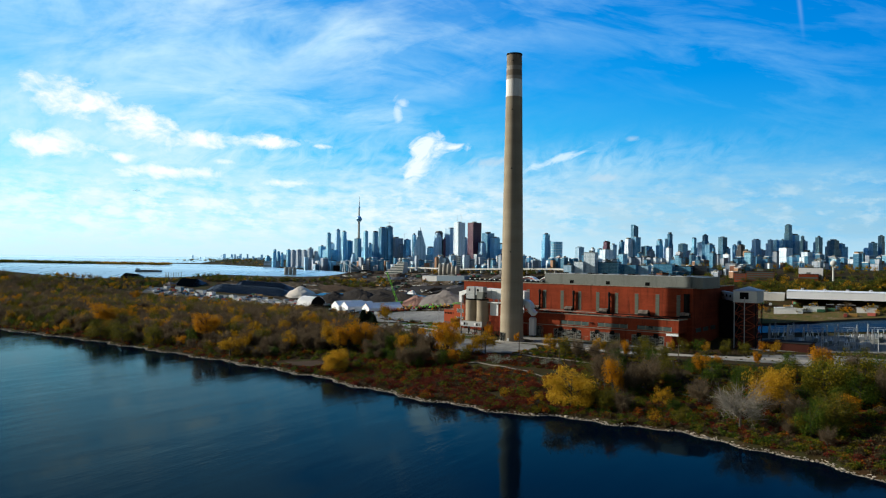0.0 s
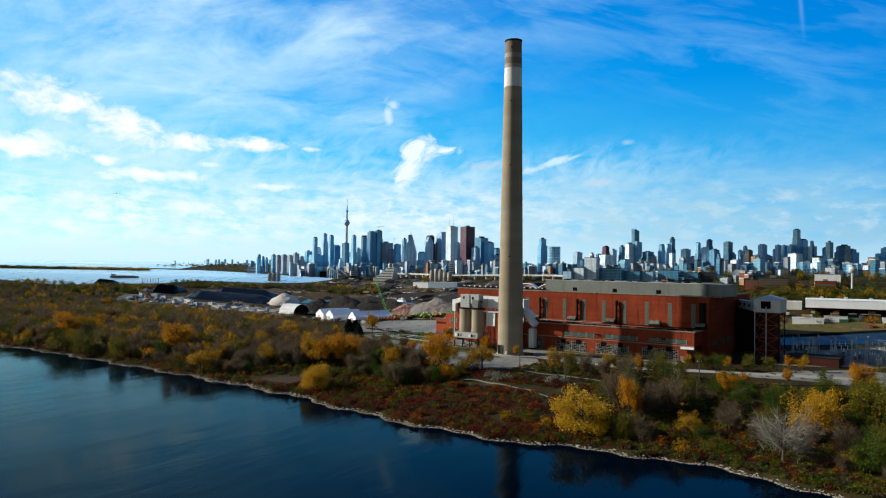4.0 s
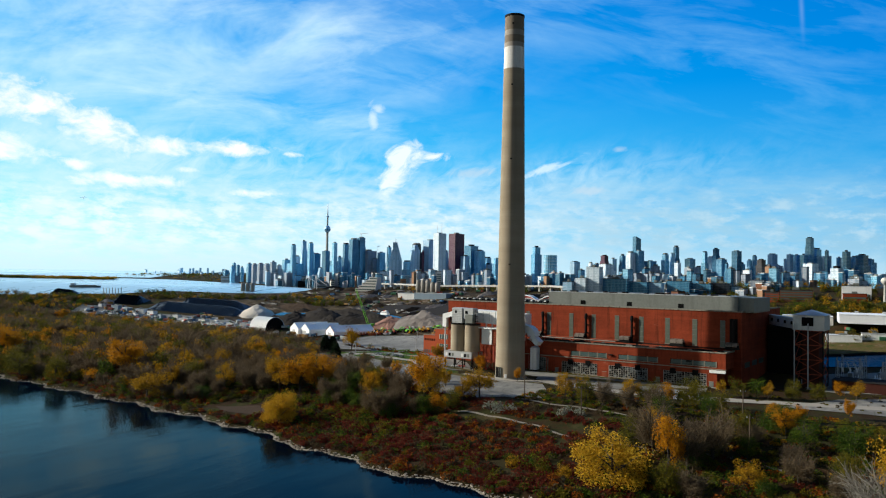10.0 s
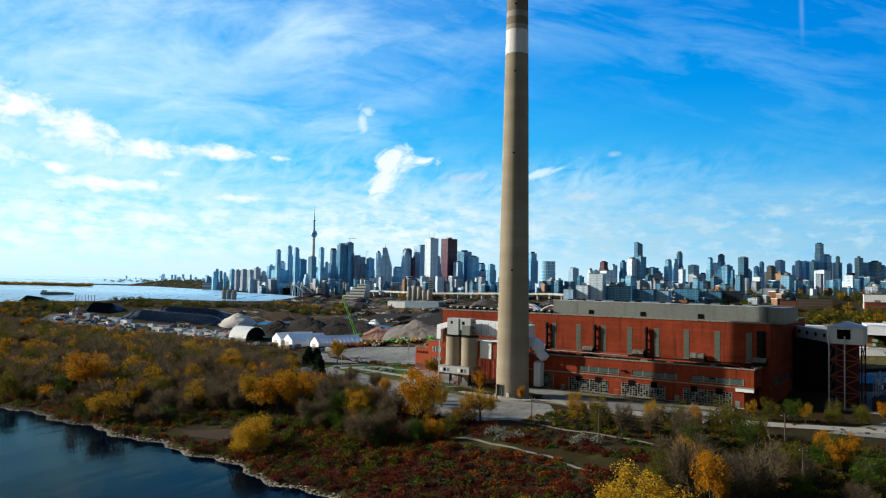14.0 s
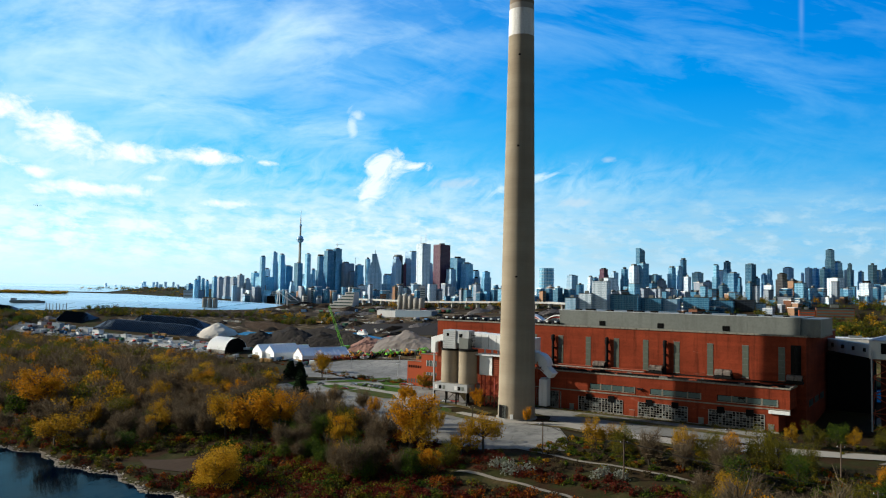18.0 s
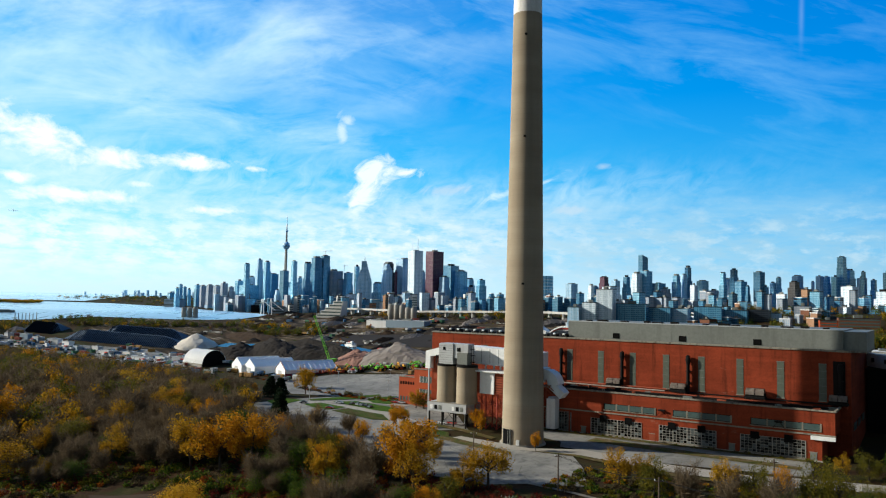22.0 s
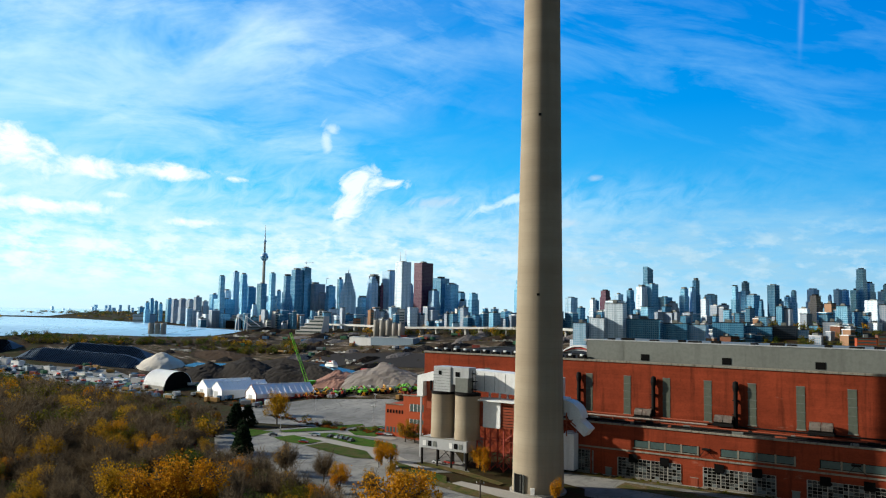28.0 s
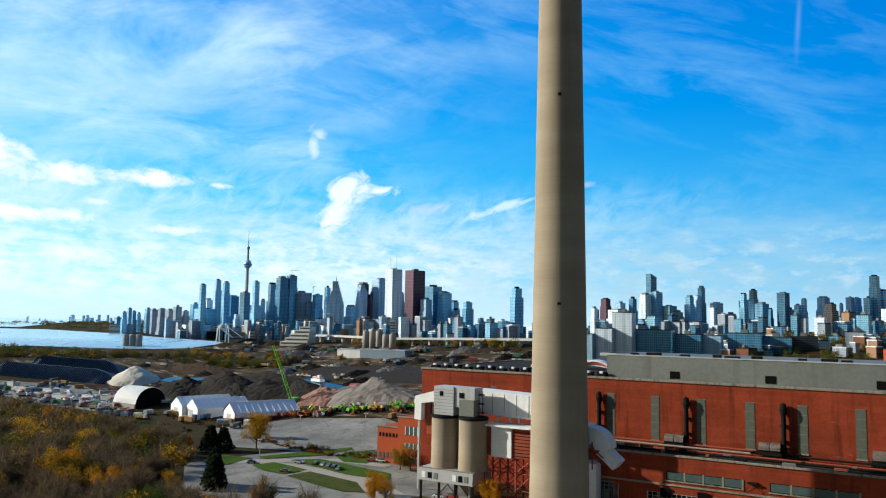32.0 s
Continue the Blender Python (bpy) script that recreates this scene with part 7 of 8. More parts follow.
for k, c in enumerate(lorries):
    c.matrix_world = pose(-330 + 8 * k, 128, float(land(-330 + 8 * k, 128)) + 0.2, 0, 0, 70)
zones = ((-470, -352, 98, 136, 44), (-600, -470, 74, 104, 40), (-440, -240, 212, 300, 16), (-360, -300, 84, 100, 12), (-300, -226, 92, 104, 12), (-240, -120, 196, 300, 9), (-330, -170, 280, 330, 14), (110, 300, 192, 220, 26), (-200, -140, 140, 168, 10))
for x0, x1, y0, y1, n in zones:
    for k in range(n):
        x, y = clutter_rng.uniform(x0, x1), clutter_rng.uniform(y0, y1)
        src = clutter_rng.choice(boxes if k % 3 else lorries)
        copy_thing(src, pose(x, y, float(land(x, y)) + 0.25, 0, 0, clutter_rng.choice((8, 14, 98, 104, clutter_rng.uniform(0, 180)))))
# low fences and rows of stacked blocks across the tipping ground
for k in range(26):
    x, y = clutter_rng.uniform(-460, -120), clutter_rng.uniform(196, 312)
    row = thing("block_row", "low row of pale concrete blocks on waste ground", "barrier", "rows of concrete blocks", at=(x, y, float(land(x, y)) + 0.1), turn=clutter_rng.uniform(-12, 16))
    for j in range(clutter_rng.randint(4, 9)):
        part("concrete_block", boxed(2.3 * j, 2.3 * j + 2.1, -0.6, 0.6, -1.0, clutter_rng.choice((0.9, 0.9, 1.8))), clutter_rng.choice((GREY_CONCRETE, PALE_WALL, CLADDING)), row)
# sparse bushes and weeds across the tipping ground and lots
for k in range(520):
    if k < 300:
        x, y = clutter_rng.uniform(-470, -105), clutter_rng.uniform(176, 330)
    else:
        x, y = clutter_rng.uniform(-350, -150), clutter_rng.uniform(40, 104)
        if y < 64 - (x + 200) * 0.1:
            continue
        if -240 < x and y < 104:
            continue
    WEEDS.append((x, y, clutter_rng.uniform(0.6, 2.2), clutter_rng.uniform(0.5, 1.6), clutter_rng.random()))
# light aircraft low over the lake
plane = thing("aeroplane", "small white twin-engined aeroplane in the sky", "aeroplane", at=PLANE_AT, turn=150)
part("fuselage", lathe([(0.2, -8), (1.0, -5.5), (1.25, -1), (1.25, 5), (0.8, 8), (0.2, 9.4)], 14), WHITE_STEEL, plane, "", True).matrix_basis = Matrix.Rotation(radians(90), 4, "Y")
part("wing", boxed(-1.6, 1.6, -13, 13, 1.0, 1.35, 0.1), WHITE_STEEL, plane)
plane.scale = (0.55, 0.55, 0.55)
part("tail_fin", boxed(-8.0, -5.8, -0.15, 0.15, 0.6, 5.0, 0.05), BLUE_WALL, plane)
part("tailplane", boxed(-8.0, -6.2, -4.0, 4.0, 4.7, 4.95, 0.05), WHITE_STEEL, plane)
for y in (-4.5, 4.5):
    part("engine", boxed(-1.8, 2.6, y - 0.55, y + 0.55, 0.1, 1.2, 0.3), BLACK_STEEL, plane)


# ---- trees, shrubs and shore stones ----
tree_rng = np.random.default_rng(11)
LEAF = {
    "gold": foliage("gold_leaves", (0.46, 0.24, 0.01), (0.34, 0.18, 0.01), (0.22, 0.12, 0.01), (0.54, 0.31, 0.014)),
    "orange": foliage("orange_leaves", (0.54, 0.225, 0.006), (0.46, 0.2, 0.008), (0.34, 0.13, 0.006), (0.6, 0.29, 0.01)),
    "olive": foliage("olive_leaves", (0.13, 0.115, 0.01), (0.075, 0.08, 0.012), (0.2, 0.15, 0.012), (0.055, 0.065, 0.012)),
    "green": foliage("green_leaves", (0.04, 0.075, 0.01), (0.06, 0.1, 0.01), (0.02, 0.042, 0.008), (0.13, 0.17, 0.012)),
    "lime": foliage("lime_leaves", (0.12, 0.12, 0.008), (0.045, 0.065, 0.008), (0.3, 0.21, 0.01), (0.022, 0.04, 0.006)),
    "yellow": foliage("yellow_leaves", (0.58, 0.33, 0.016), (0.48, 0.26, 0.014), (0.36, 0.2, 0.014), (0.62, 0.4, 0.03)),
    "fir": foliage("fir_needles", (0.012, 0.025, 0.01), (0.02, 0.035, 0.014), (0.008, 0.016, 0.008)),
    "maroon": foliage("maroon_leaves", (0.14, 0.018, 0.014), (0.075, 0.016, 0.01), (0.2, 0.028, 0.016), (0.08, 0.04, 0.018)),
    "rust": foliage("rust_leaves", (0.26, 0.06, 0.008), (0.13, 0.03, 0.008), (0.34, 0.11, 0.01)),
    "tan": foliage("dry_stalks", (0.085, 0.062, 0.03), (0.05, 0.036, 0.02), (0.14, 0.105, 0.05), (0.035, 0.027, 0.015)),
    "silver": foliage("silver_leaves", (0.26, 0.27, 0.21), (0.18, 0.19, 0.14), (0.34, 0.34, 0.28)),
    "bare": foliage("bare_twigs", (0.15, 0.108, 0.062), (0.075, 0.052, 0.03), (0.215, 0.162, 0.1), (0.12, 0.08, 0.042)),
    "pale": foliage("pale_twigs", (0.24, 0.21, 0.17), (0.16, 0.14, 0.11), (0.3, 0.27, 0.22)),
}
TREE_WORDS = {
    "gold": "autumn tree with thin golden-brown leaves", "orange": "autumn tree with glowing orange leaves", "olive": "rounded tree with olive-yellow autumn leaves", "green": "leafy tree still dark green",
    "lime": "broad willow with yellow-green leaves",
    "yellow": "broad willow with bright yellow leaves", "bare": "leafless grey-brown tree with fine twigs", "pale": "dead pale grey tree with bleached limbs", "fir": "dark green conical fir tree",
}


def turn_frames(n, rng):
    a = rng.normal(size=(n, 3))
    a /= np.linalg.norm(a, axis=1)[:, None]
    b = np.cross(a, rng.normal(size=(n, 3)))
    b /= np.linalg.norm(b, axis=1)[:, None]
    return a, b


def leaves(centres, radii, n, size, rng):
    """Small leaf clumps, each a folded four-sided scrap, scattered through soft balls round the limb ends."""
    k = rng.integers(0, len(centres), n)
    d = rng.normal(size=(n, 3))
    d /= np.linalg.norm(d, axis=1)[:, None]
    p = centres[k] + d * (radii[k] * rng.random(n) ** 0.45)[:, None]
    a, b = turn_frames(n, rng)
    s = size * rng.uniform(0.55, 1.35, n)[:, None]
    c = np.cross(a, b) * s * 0.35
    v = np.stack([p - a * s * 0.5, p + b * s * 0.5 + c, p + a * s * 0.5, p - b * s * 0.5 + c], 1).reshape(-1, 3)
    return v, np.arange(4 * n).reshape(-1, 4)


def twigs(starts, dirs, lengths, width, rng):
    """Thin flat twigs."""
    side = np.cross(dirs, rng.normal(size=dirs.shape))
    side /= np.linalg.norm(side, axis=1)[:, None] + 1e-9
    e = starts + dirs * lengths[:, None]
    w = (width * rng.uniform(0.6, 1.4, len(starts)))[:, None]
    v = np.stack([starts - side * w, starts + side * w, e + side * w * 0.3, e - side * w * 0.3], 1).reshape(-1, 3)
    return v, np.arange(4 * len(starts)).reshape(-1, 4)


def mesh_of(name, v, f, mat):
    me = bpy.data.meshes.new(name)
    me.vertices.add(len(v))
    me.vertices.foreach_set("co", np.asarray(v, np.float32).ravel())
    me.loops.add(f.size)
    me.loops.foreach_set("vertex_index", f.ravel().astype(np.int32))
    me.polygons.add(len(f))
    me.polygons.foreach_set("loop_start", (np.arange(len(f)) * 4).astype(np.int32))
    me.update(calc_edges=True)
    me.materials.append(mat)
    return me


def limb(v, f, a, b, r0, r1):
    """A four-sided tapered limb added to lists of corners and faces."""
    a, b = np.asarray(a, float), np.asarray(b, float)
    d = (b - a) / (np.linalg.norm(b - a) + 1e-9)
    s = np.cross(d, (0.3, 0.9, 0.2))
    s /= np.linalg.norm(s)
    u = np.cross(d, s)
    i = len(v)
    for p, r in ((a, r0), (b, r1)):
        for x, y in ((1, 0), (0, 1), (-1, 0), (0, -1)):
            v.append(p + (s * x + u * y) * r)
    for k in range(4):
        f.append((i + k, i + (k + 1) % 4, i + 4 + (k + 1) % 4, i + 4 + k))


def tree_shape(kind, seed):
    """Corners and faces of a trunk with limbs, and of a crown, for a tree about 1 high."""
    rng = np.random.default_rng(seed)
    v, f, ends, rad = [], [], [], []
    lean = rng.normal(size=2) * 0.03
    if kind == "fir":
        limb(v, f, (0, 0, -0.02), (0, 0, 0.98), 0.022, 0.004)
        for k in range(26):
            z = 0.14 + 0.8 * k / 26
            for a in np.arange(0, 6.28, 6.28 / 6) + k:
                r = 0.24 * (1 - z) + 0.03
                ends.append((math.cos(a) * r * 0.75, math.sin(a) * r * 0.75, z - 0.03))
                rad.append(0.4 * r)
        cv, cf = leaves(np.array(ends), np.array(rad), 1500, 0.06, rng)
        return np.array(v), np.array(f), cv, cf
    top = 0.5 + 0.1 * rng.random()
    wide = {"olive": 0.42, "lime": 0.5, "yellow": 0.52, "green": 0.4, "bare": 0.4, "pale": 0.5}.get(kind, 0.38)
    limb(v, f, (0, 0, -0.03), (lean[0], lean[1], 0.3), 0.03, 0.022)
    limb(v, f, (lean[0], lean[1], 0.3), (2 * lean[0], 2 * lean[1], top + 0.2), 0.022, 0.008)
    for k in range(13 if kind in ("bare", "pale") else 10):
        a = 2.4 * k + rng.uniform(-0.5, 0.5)
        z0 = 0.16 + 0.4 * rng.random()
        r = wide * rng.uniform(0.55, 0.95)
        e = np.array((math.cos(a) * r, math.sin(a) * r, min(0.95, z0 + rng.uniform(0.16, 0.42))))
        m = e * 0.5 + np.array((lean[0], lean[1], z0)) * 0.5 + rng.normal(size=3) * 0.02
        limb(v, f, (lean[0], lean[1], z0), m, 0.014, 0.009)
        limb(v, f, m, e, 0.009, 0.003)
        ends.append(e)
        rad.append(rng.uniform(0.13, 0.22))
        for q in range(2):
            e2 = e * 0.7 + rng.normal(size=3) * 0.09 + (0, 0, 0.08)
            limb(v, f, m, e2, 0.006, 0.002)
            ends.append(e2)
            rad.append(rng.uniform(0.1, 0.18))
    ends.append(np.array((2 * lean[0], 2 * lean[1], 0.86)))
    rad.append(0.14)
    ends, rad = np.array(ends), np.array(rad)
    if kind in ("bare", "pale"):
        n = 2200 if kind == "bare" else 1300
        k = rng.integers(0, len(ends), n)
        s = ends[k] * rng.uniform(0.55, 1.0, n)[:, None] + rng.normal(size=(n, 3)) * 0.04
        s[:, 2] = np.maximum(s[:, 2], 0.12)
        d = s * (1.0, 1.0, 0.2) + rng.normal(size=(n, 3)) * 0.35 + (0, 0, 0.35)
        d /= np.linalg.norm(d, axis=1)[:, None]
        cv, cf = twigs(s, d, rng.uniform(0.1, 0.26, n), 0.004 if kind == "bare" else 0.0034, rng)
        return np.array(v), np.array(f), cv, cf
    n = {"gold": 4200, "orange": 5200, "olive": 5000, "green": 4200, "yellow": 9000, "lime": 7000}[kind]
    if kind in ("olive", "yellow", "green", "lime"):
        low = np.array([(math.cos(a) * wide * 0.75, math.sin(a) * wide * 0.75, 0.2 + 0.22 * rng.random()) for a in np.arange(0, 6.28, 0.5)])
        ends, rad = np.concatenate([ends, low]), np.concatenate([rad, np.full(len(low), 0.15)])
    cv, cf = leaves(ends, rad * (1.2 if kind in ("olive", "yellow", "green", "lime") else 1.0), n, 0.026, rng)
    if kind in ("gold", "orange"):
        k = rng.integers(0, len(ends), 160)
        d = ends[k] + rng.normal(size=(160, 3)) * 0.3
        d /= np.linalg.norm(d, axis=1)[:, None]
        tv, tf = twigs(ends[k] * 0.8, d, rng.uniform(0.08, 0.2, 160), 0.004, rng)
        v, f = list(v) + list(tv), list(f) + [tuple(q + len(v)) for q in tf]
    return np.array(v), np.array(f), cv, cf


SHAPES = {k: [tree_shape(k, 100 + 7 * i + 31 * len(k)) for i in range(4)] for k in ("gold", "orange", "olive", "green", "yellow", "lime", "bare", "pale", "fir")}
MODELS = {}


def tree(kind, x, y, h, spread=1.0, variant=None):
    """A tree of its own with a trunk and a crown."""
    i = int(tree_rng.integers(0, 4)) if variant is None else variant
    z = float(bumpy(x, y)) - 0.1
    m = pose(x, y, z, 0, 0, float(tree_rng.uniform(0, 360)))
    if (kind, i) not in MODELS:
        tv, tf, cv, cf = SHAPES[kind][i]
        t = thing("tree", TREE_WORDS[kind], "tree", "trees along the shore")
        place("trunk", mesh_of("trunk", tv, tf, LEAF["pale"] if kind == "pale" else BARK), None, t)
        place("crown", mesh_of("crown", cv, cf, LEAF[kind]), None, t)
        MODELS[kind, i] = t
        t.matrix_world = m
        t.scale = (h * spread, h * spread, h)
        return t
    t = copy_thing(MODELS[kind, i], m)
    t.scale = (h * spread, h * spread, h)
    return t


WOOD_X = (-1000, -815, -745, -594, -505, -420, -345, -265, -195, -165, -128, -60, -12, 15, 20)
WOOD_Y = (-60, -10, 10, 30, 58, 62, 44, 34, 30, 6, -40, -52, -74, -82, -100)
shrub_spots = []
far_parts = {k: [] for k in SHAPES}
far_trunks = []


def far_tree(kind, x, y, h, spread):
    tv, tf, cv, cf = SHAPES[kind][int(tree_rng.integers(0, 4))]
    a = tree_rng.uniform(0, 6.28)
    rot = np.array(((math.cos(a), -math.sin(a), 0), (math.sin(a), math.cos(a), 0), (0, 0, 1)))
    at = np.array((x, y, float(bumpy(x, y)) - 0.1))
    small = h < 8
    keep = tree_rng.random(len(cf)) < (0.035 if small else 0.24 if kind == "bare" else 0.11)
    cv = cv.reshape(-1, 4, 3)
    mid = cv.mean(1, keepdims=True)
    cv = (mid + (cv - mid) * (3.9 if small else 2.4 if kind != "bare" else 2.5)).reshape(-1, 3)
    far_parts[kind].append(((cv * (h * spread, h * spread, h)) @ rot.T + at, cf[keep], 1.0))
    far_trunks.append(((tv[:136] * (h * spread, h * spread, h)) @ rot.T + at, tf[:8] if small else tf[tf.max(1) < 136], 1.0))


def joined(name, parts, mat, label, category):
    vs, fs, n = [], [], 0
    for v, f, _ in parts:
        vs.append(v)
        fs.append(f + n)
        n += len(v)
    if vs:
        tagged(new(name, mesh_of(name, np.concatenate(vs), np.concatenate(fs), mat)), label, category, kind="stuff")


# single trees that stand out
lone = []
for kind, x, y, h, s in (
    ("yellow", -269, -1, 13, 1.0), ("yellow", -261, 25, 12, 1.0), ("gold", -304, -15, 13, 1.0), ("orange", -220, 27, 9, 1.0), ("olive", -410, 13, 12, 1.0), ("olive", -429, -7, 12, 1.0), ("yellow", -230, -19, 11, 0.95), ("yellow", -229, 2, 11, 0.95), ("gold", -321, 21, 11, 0.95), ("orange", -143, -35, 10, 0.95), ("orange", -145, -42, 9, 0.95), ("gold", -127, -33, 9, 0.95), ("orange", -194, 29, 8, 0.95), ("yellow", 124, -140, 19, 1.25), ("orange", 136, -116, 21, 0.62), ("pale", 206, -136, 22, 1.15), ("yellow", 210, -102, 19, 0.95), ("gold", 216, -106, 16, 1.0), ("lime", 232, -88, 22, 1.05), ("lime", 246, -76, 20, 1.0), ("green", 240, -98, 12, 1.1), ("green", 226, -98, 10, 1.2),
    ("orange", 156, -47, 9, 0.8), ("orange", 166, -40, 8, 0.8), ("orange", 181, -16, 9, 0.7), ("bare", 126, -104, 22, 0.9), ("bare", 146, -98, 20, 1.1), ("bare", 140, -108, 17, 1.1), ("olive", 150, -80, 14, 0.9), ("green", 131, -53, 11, 0.9),
    ("olive", -344, -134, 16.6, 1.65), ("olive", -301, -137, 16, 1.41), ("olive", -259, -135, 17, 0.92), ("gold", -158, -135, 15.8, 1.69), ("olive", -399, -137, 8.2, 1.08), ("gold", -420, -127, 11.1, 1.09), ("orange", -397, -100, 24.6, 1.3), ("orange", -236, -99, 23, 1.33), ("gold", -171, -109, 13.8, 0.77), ("green", -127, -121, 8.4, 1.14), ("yellow", -46, -138, 15, 1.1), ("gold", -52, -132, 14, 1.2),
    ("orange", -84, -88, 22, 1.1), ("orange", -72, -84, 20, 1.0), ("gold", -96, -92, 21, 1.0), ("orange", -6, -76, 22, 1.15), ("gold", 2, -80, 17, 0.9), ("gold", 24, -70, 16, 1.1), ("gold", 18, -76, 12, 1.0), ("green", -40, -96, 9, 1.2), ("green", -28, -102, 8, 1.3),
    ("fir", -187, 37, 13, 1.7), ("fir", -182, 40, 12, 1.8), ("fir", -124, -17, 14, 1.4), ("fir", -129, -13, 15, 1.3), ("gold", -175, 54, 17, 0.9), ("orange", -196, 78, 13, 0.8), ("orange", 12, -12, 8, 0.7), ("orange", -62, 0, 10, 0.7), ("orange", -66, -2, 8, 0.7), ("orange", -28, 12, 8, 0.8), ("orange", -32, 16, 10, 0.8), ("gold", -92, 52, 11, 0.9), ("olive", -88, 54, 9, 1.0), ("gold", -50, -16, 7, 0.8), ("orange", -72, 8, 9, 0.8),
    ("bare", -66, -34, 12, 0.8), ("gold", -58, -36, 9, 0.7), ("gold", -46, -34, 8, 0.7), ("bare", -40, -40, 9, 0.8), ("gold", -34, -30, 8, 0.7), ("orange", -52, -42, 10, 0.8), ("gold", -26, -44, 10, 0.8), ("bare", -84, -34, 13, 0.8), ("gold", -90, -30, 10, 0.8), ("bare", -16, -50, 12, 0.8), ("gold", -8, -54, 11, 0.8),
    ("gold", 60, -48, 13, 0.9), ("gold", 66, -42, 11, 0.9), ("olive", 72, -50, 12, 0.9), ("gold", 92, -42, 13, 0.8), ("olive", 100, -40, 12, 0.9), ("orange", 108, -38, 12, 0.7), ("olive", 116, -34, 14, 0.9), ("olive", 122, -36, 13, 0.9), ("bare", 84, -56, 14, 0.8), ("bare", 96, -58, 13, 0.8), ("bare", 110, -60, 15, 0.9), ("gold", 118, 12, 9, 0.7), ("olive", 126, 14, 10, 0.9), ("green", 134, 18, 10, 1.0), ("gold", 140, 16, 9, 0.7), ("olive", 150, 24, 10, 0.9), ("orange", 168, 46, 9, 0.8), ("gold", 176, 42, 10, 0.9), ("olive", 160, 30, 9, 1.0),
):
    tree(kind, x, y, h, s)
    lone.append((x, y, 0.36 * h * s))
spots = []
for x in np.arange(-960, 18, 8.2):
    lo, hi = float(shore(x)) + 16, float(np.interp(x, WOOD_X, WOOD_Y))
    for y in np.arange(lo, hi, 8.2):
        px, py = x + tree_rng.uniform(-3.6, 3.6), y + tree_rng.uniform(-3.6, 3.6)
        if -112 < px < -60 and py < -112 or -150 < px and py > -44 or tree_rng.random() < (0.1 if px < -60 else 0.3):
            continue
        if any((px - a) ** 2 + (py - b) ** 2 < r * r or abs(px - a + 0.45 * (py - b)) < 0.8 * r and -2.4 * r < py - b < 0 for a, b, r in lone):
            continue
        edge = py - float(shore(px))
        if px > -125 and edge < 48:
            continue
        u = tree_rng.random()
        if px < -330:
            kind = "bare" if u < 0.42 else "olive" if u < 0.7 else "gold" if u < 0.8 else "green" if u < 0.95 else "orange"
        elif px < -190:
            kind = "bare" if u < 0.6 else "olive" if u < 0.78 else "green" if u < 0.86 else "gold" if u < 0.96 else "orange"
        else:
            kind = "bare" if u < 0.74 else "gold" if u < 0.83 else "olive" if u < 0.9 else "orange" if u < 0.94 else "green"
        h = tree_rng.uniform(11, 18) * (0.8 if px < -330 else 0.86 if px < -225 else 0.68 if py > -20 else 0.86) * (0.62 if edge < 30 else 1.0) * (0.85 if kind == "green" else 1.0)
        spots.append((math.hypot(px - 20, py + 110), kind, px, py, h, tree_rng.uniform(0.8, 1.15)))
for k in range(150):
    px, py = tree_rng.uniform(100, 330), tree_rng.uniform(-150, -20)
    if py < float(shore(px)) + 16 or (px < 200 and py > -60 and tree_rng.random() < 0.6) or abs(py + 97) < 4:
        continue
    u = tree_rng.random()
    kind = "bare" if u < 0.22 else "olive" if u < 0.5 else "green" if u < 0.74 else "gold" if u < 0.93 else "orange"
    spots.append((math.hypot(px - 60, py + 110), kind, px, py, tree_rng.uniform(6, 13) * (1.3 if px > 215 else 1.0), tree_rng.uniform(0.8, 1.2)))
spots.sort()
for k, (_, kind, x, y, h, s) in enumerate(spots):
    if k < 230:
        tree(kind, x, y, h, s)
    else:
        far_tree(kind, x, y, h, s)
# far trees round the yards, the canal and the city's edge
for k in range(330):
    u = tree_rng.random()
    if u < 0.3:
        x, y = tree_rng.uniform(110, 520), tree_rng.uniform(206, 300)
        if abs(y - 236) < 16:
            y = 262 + tree_rng.uniform(0, 40)
    elif u < 0.45:
        x, y = tree_rng.uniform(-460, -330), tree_rng.uniform(228, 262)
    elif u < 0.6:
        x, y = tree_rng.uniform(-320, -120), tree_rng.uniform(300, 330)
    elif u < 0.8:
        x, y = tree_rng.uniform(-20, 200), tree_rng.uniform(330, 420)
    elif u < 0.9:
        x, y = tree_rng.uniform(-200, -108), tree_rng.uniform(66, 70)
        y -= 0.25 * min(0, x + 150)
    else:
        x, y = tree_rng.uniform(196, 330), tree_rng.uniform(66, 84)
    v = tree_rng.random()
    far_tree("olive" if v < 0.4 else "gold" if v < 0.7 else "green" if v < 0.85 else "bare", x, y, tree_rng.uniform(4, 8) * (0.45 if 0.8 < u < 0.9 else 1.0), 1.1)
for k in range(420):
    x = tree_rng.uniform(-90, 330)
    far_tree("olive" if k % 3 else "green", x, tree_rng.uniform(262, 352), tree_rng.uniform(3, 6), 1.2)
for k in range(260):
    x = tree_rng.uniform(96, 420)
    far_tree(("olive", "green", "green", "gold", "olive")[k % 5], x, 238 + 0.19 * (x - 139) + tree_rng.uniform(10, 42), tree_rng.uniform(5, 8.5), 1.3)
for k in range(46):
    x = tree_rng.uniform(122, 300)
    far_tree(("olive", "gold", "bare", "orange")[k % 4], x, 203 + 0.19 * (x - 139) - tree_rng.uniform(0, 12), tree_rng.uniform(3, 6.5), 1.2)
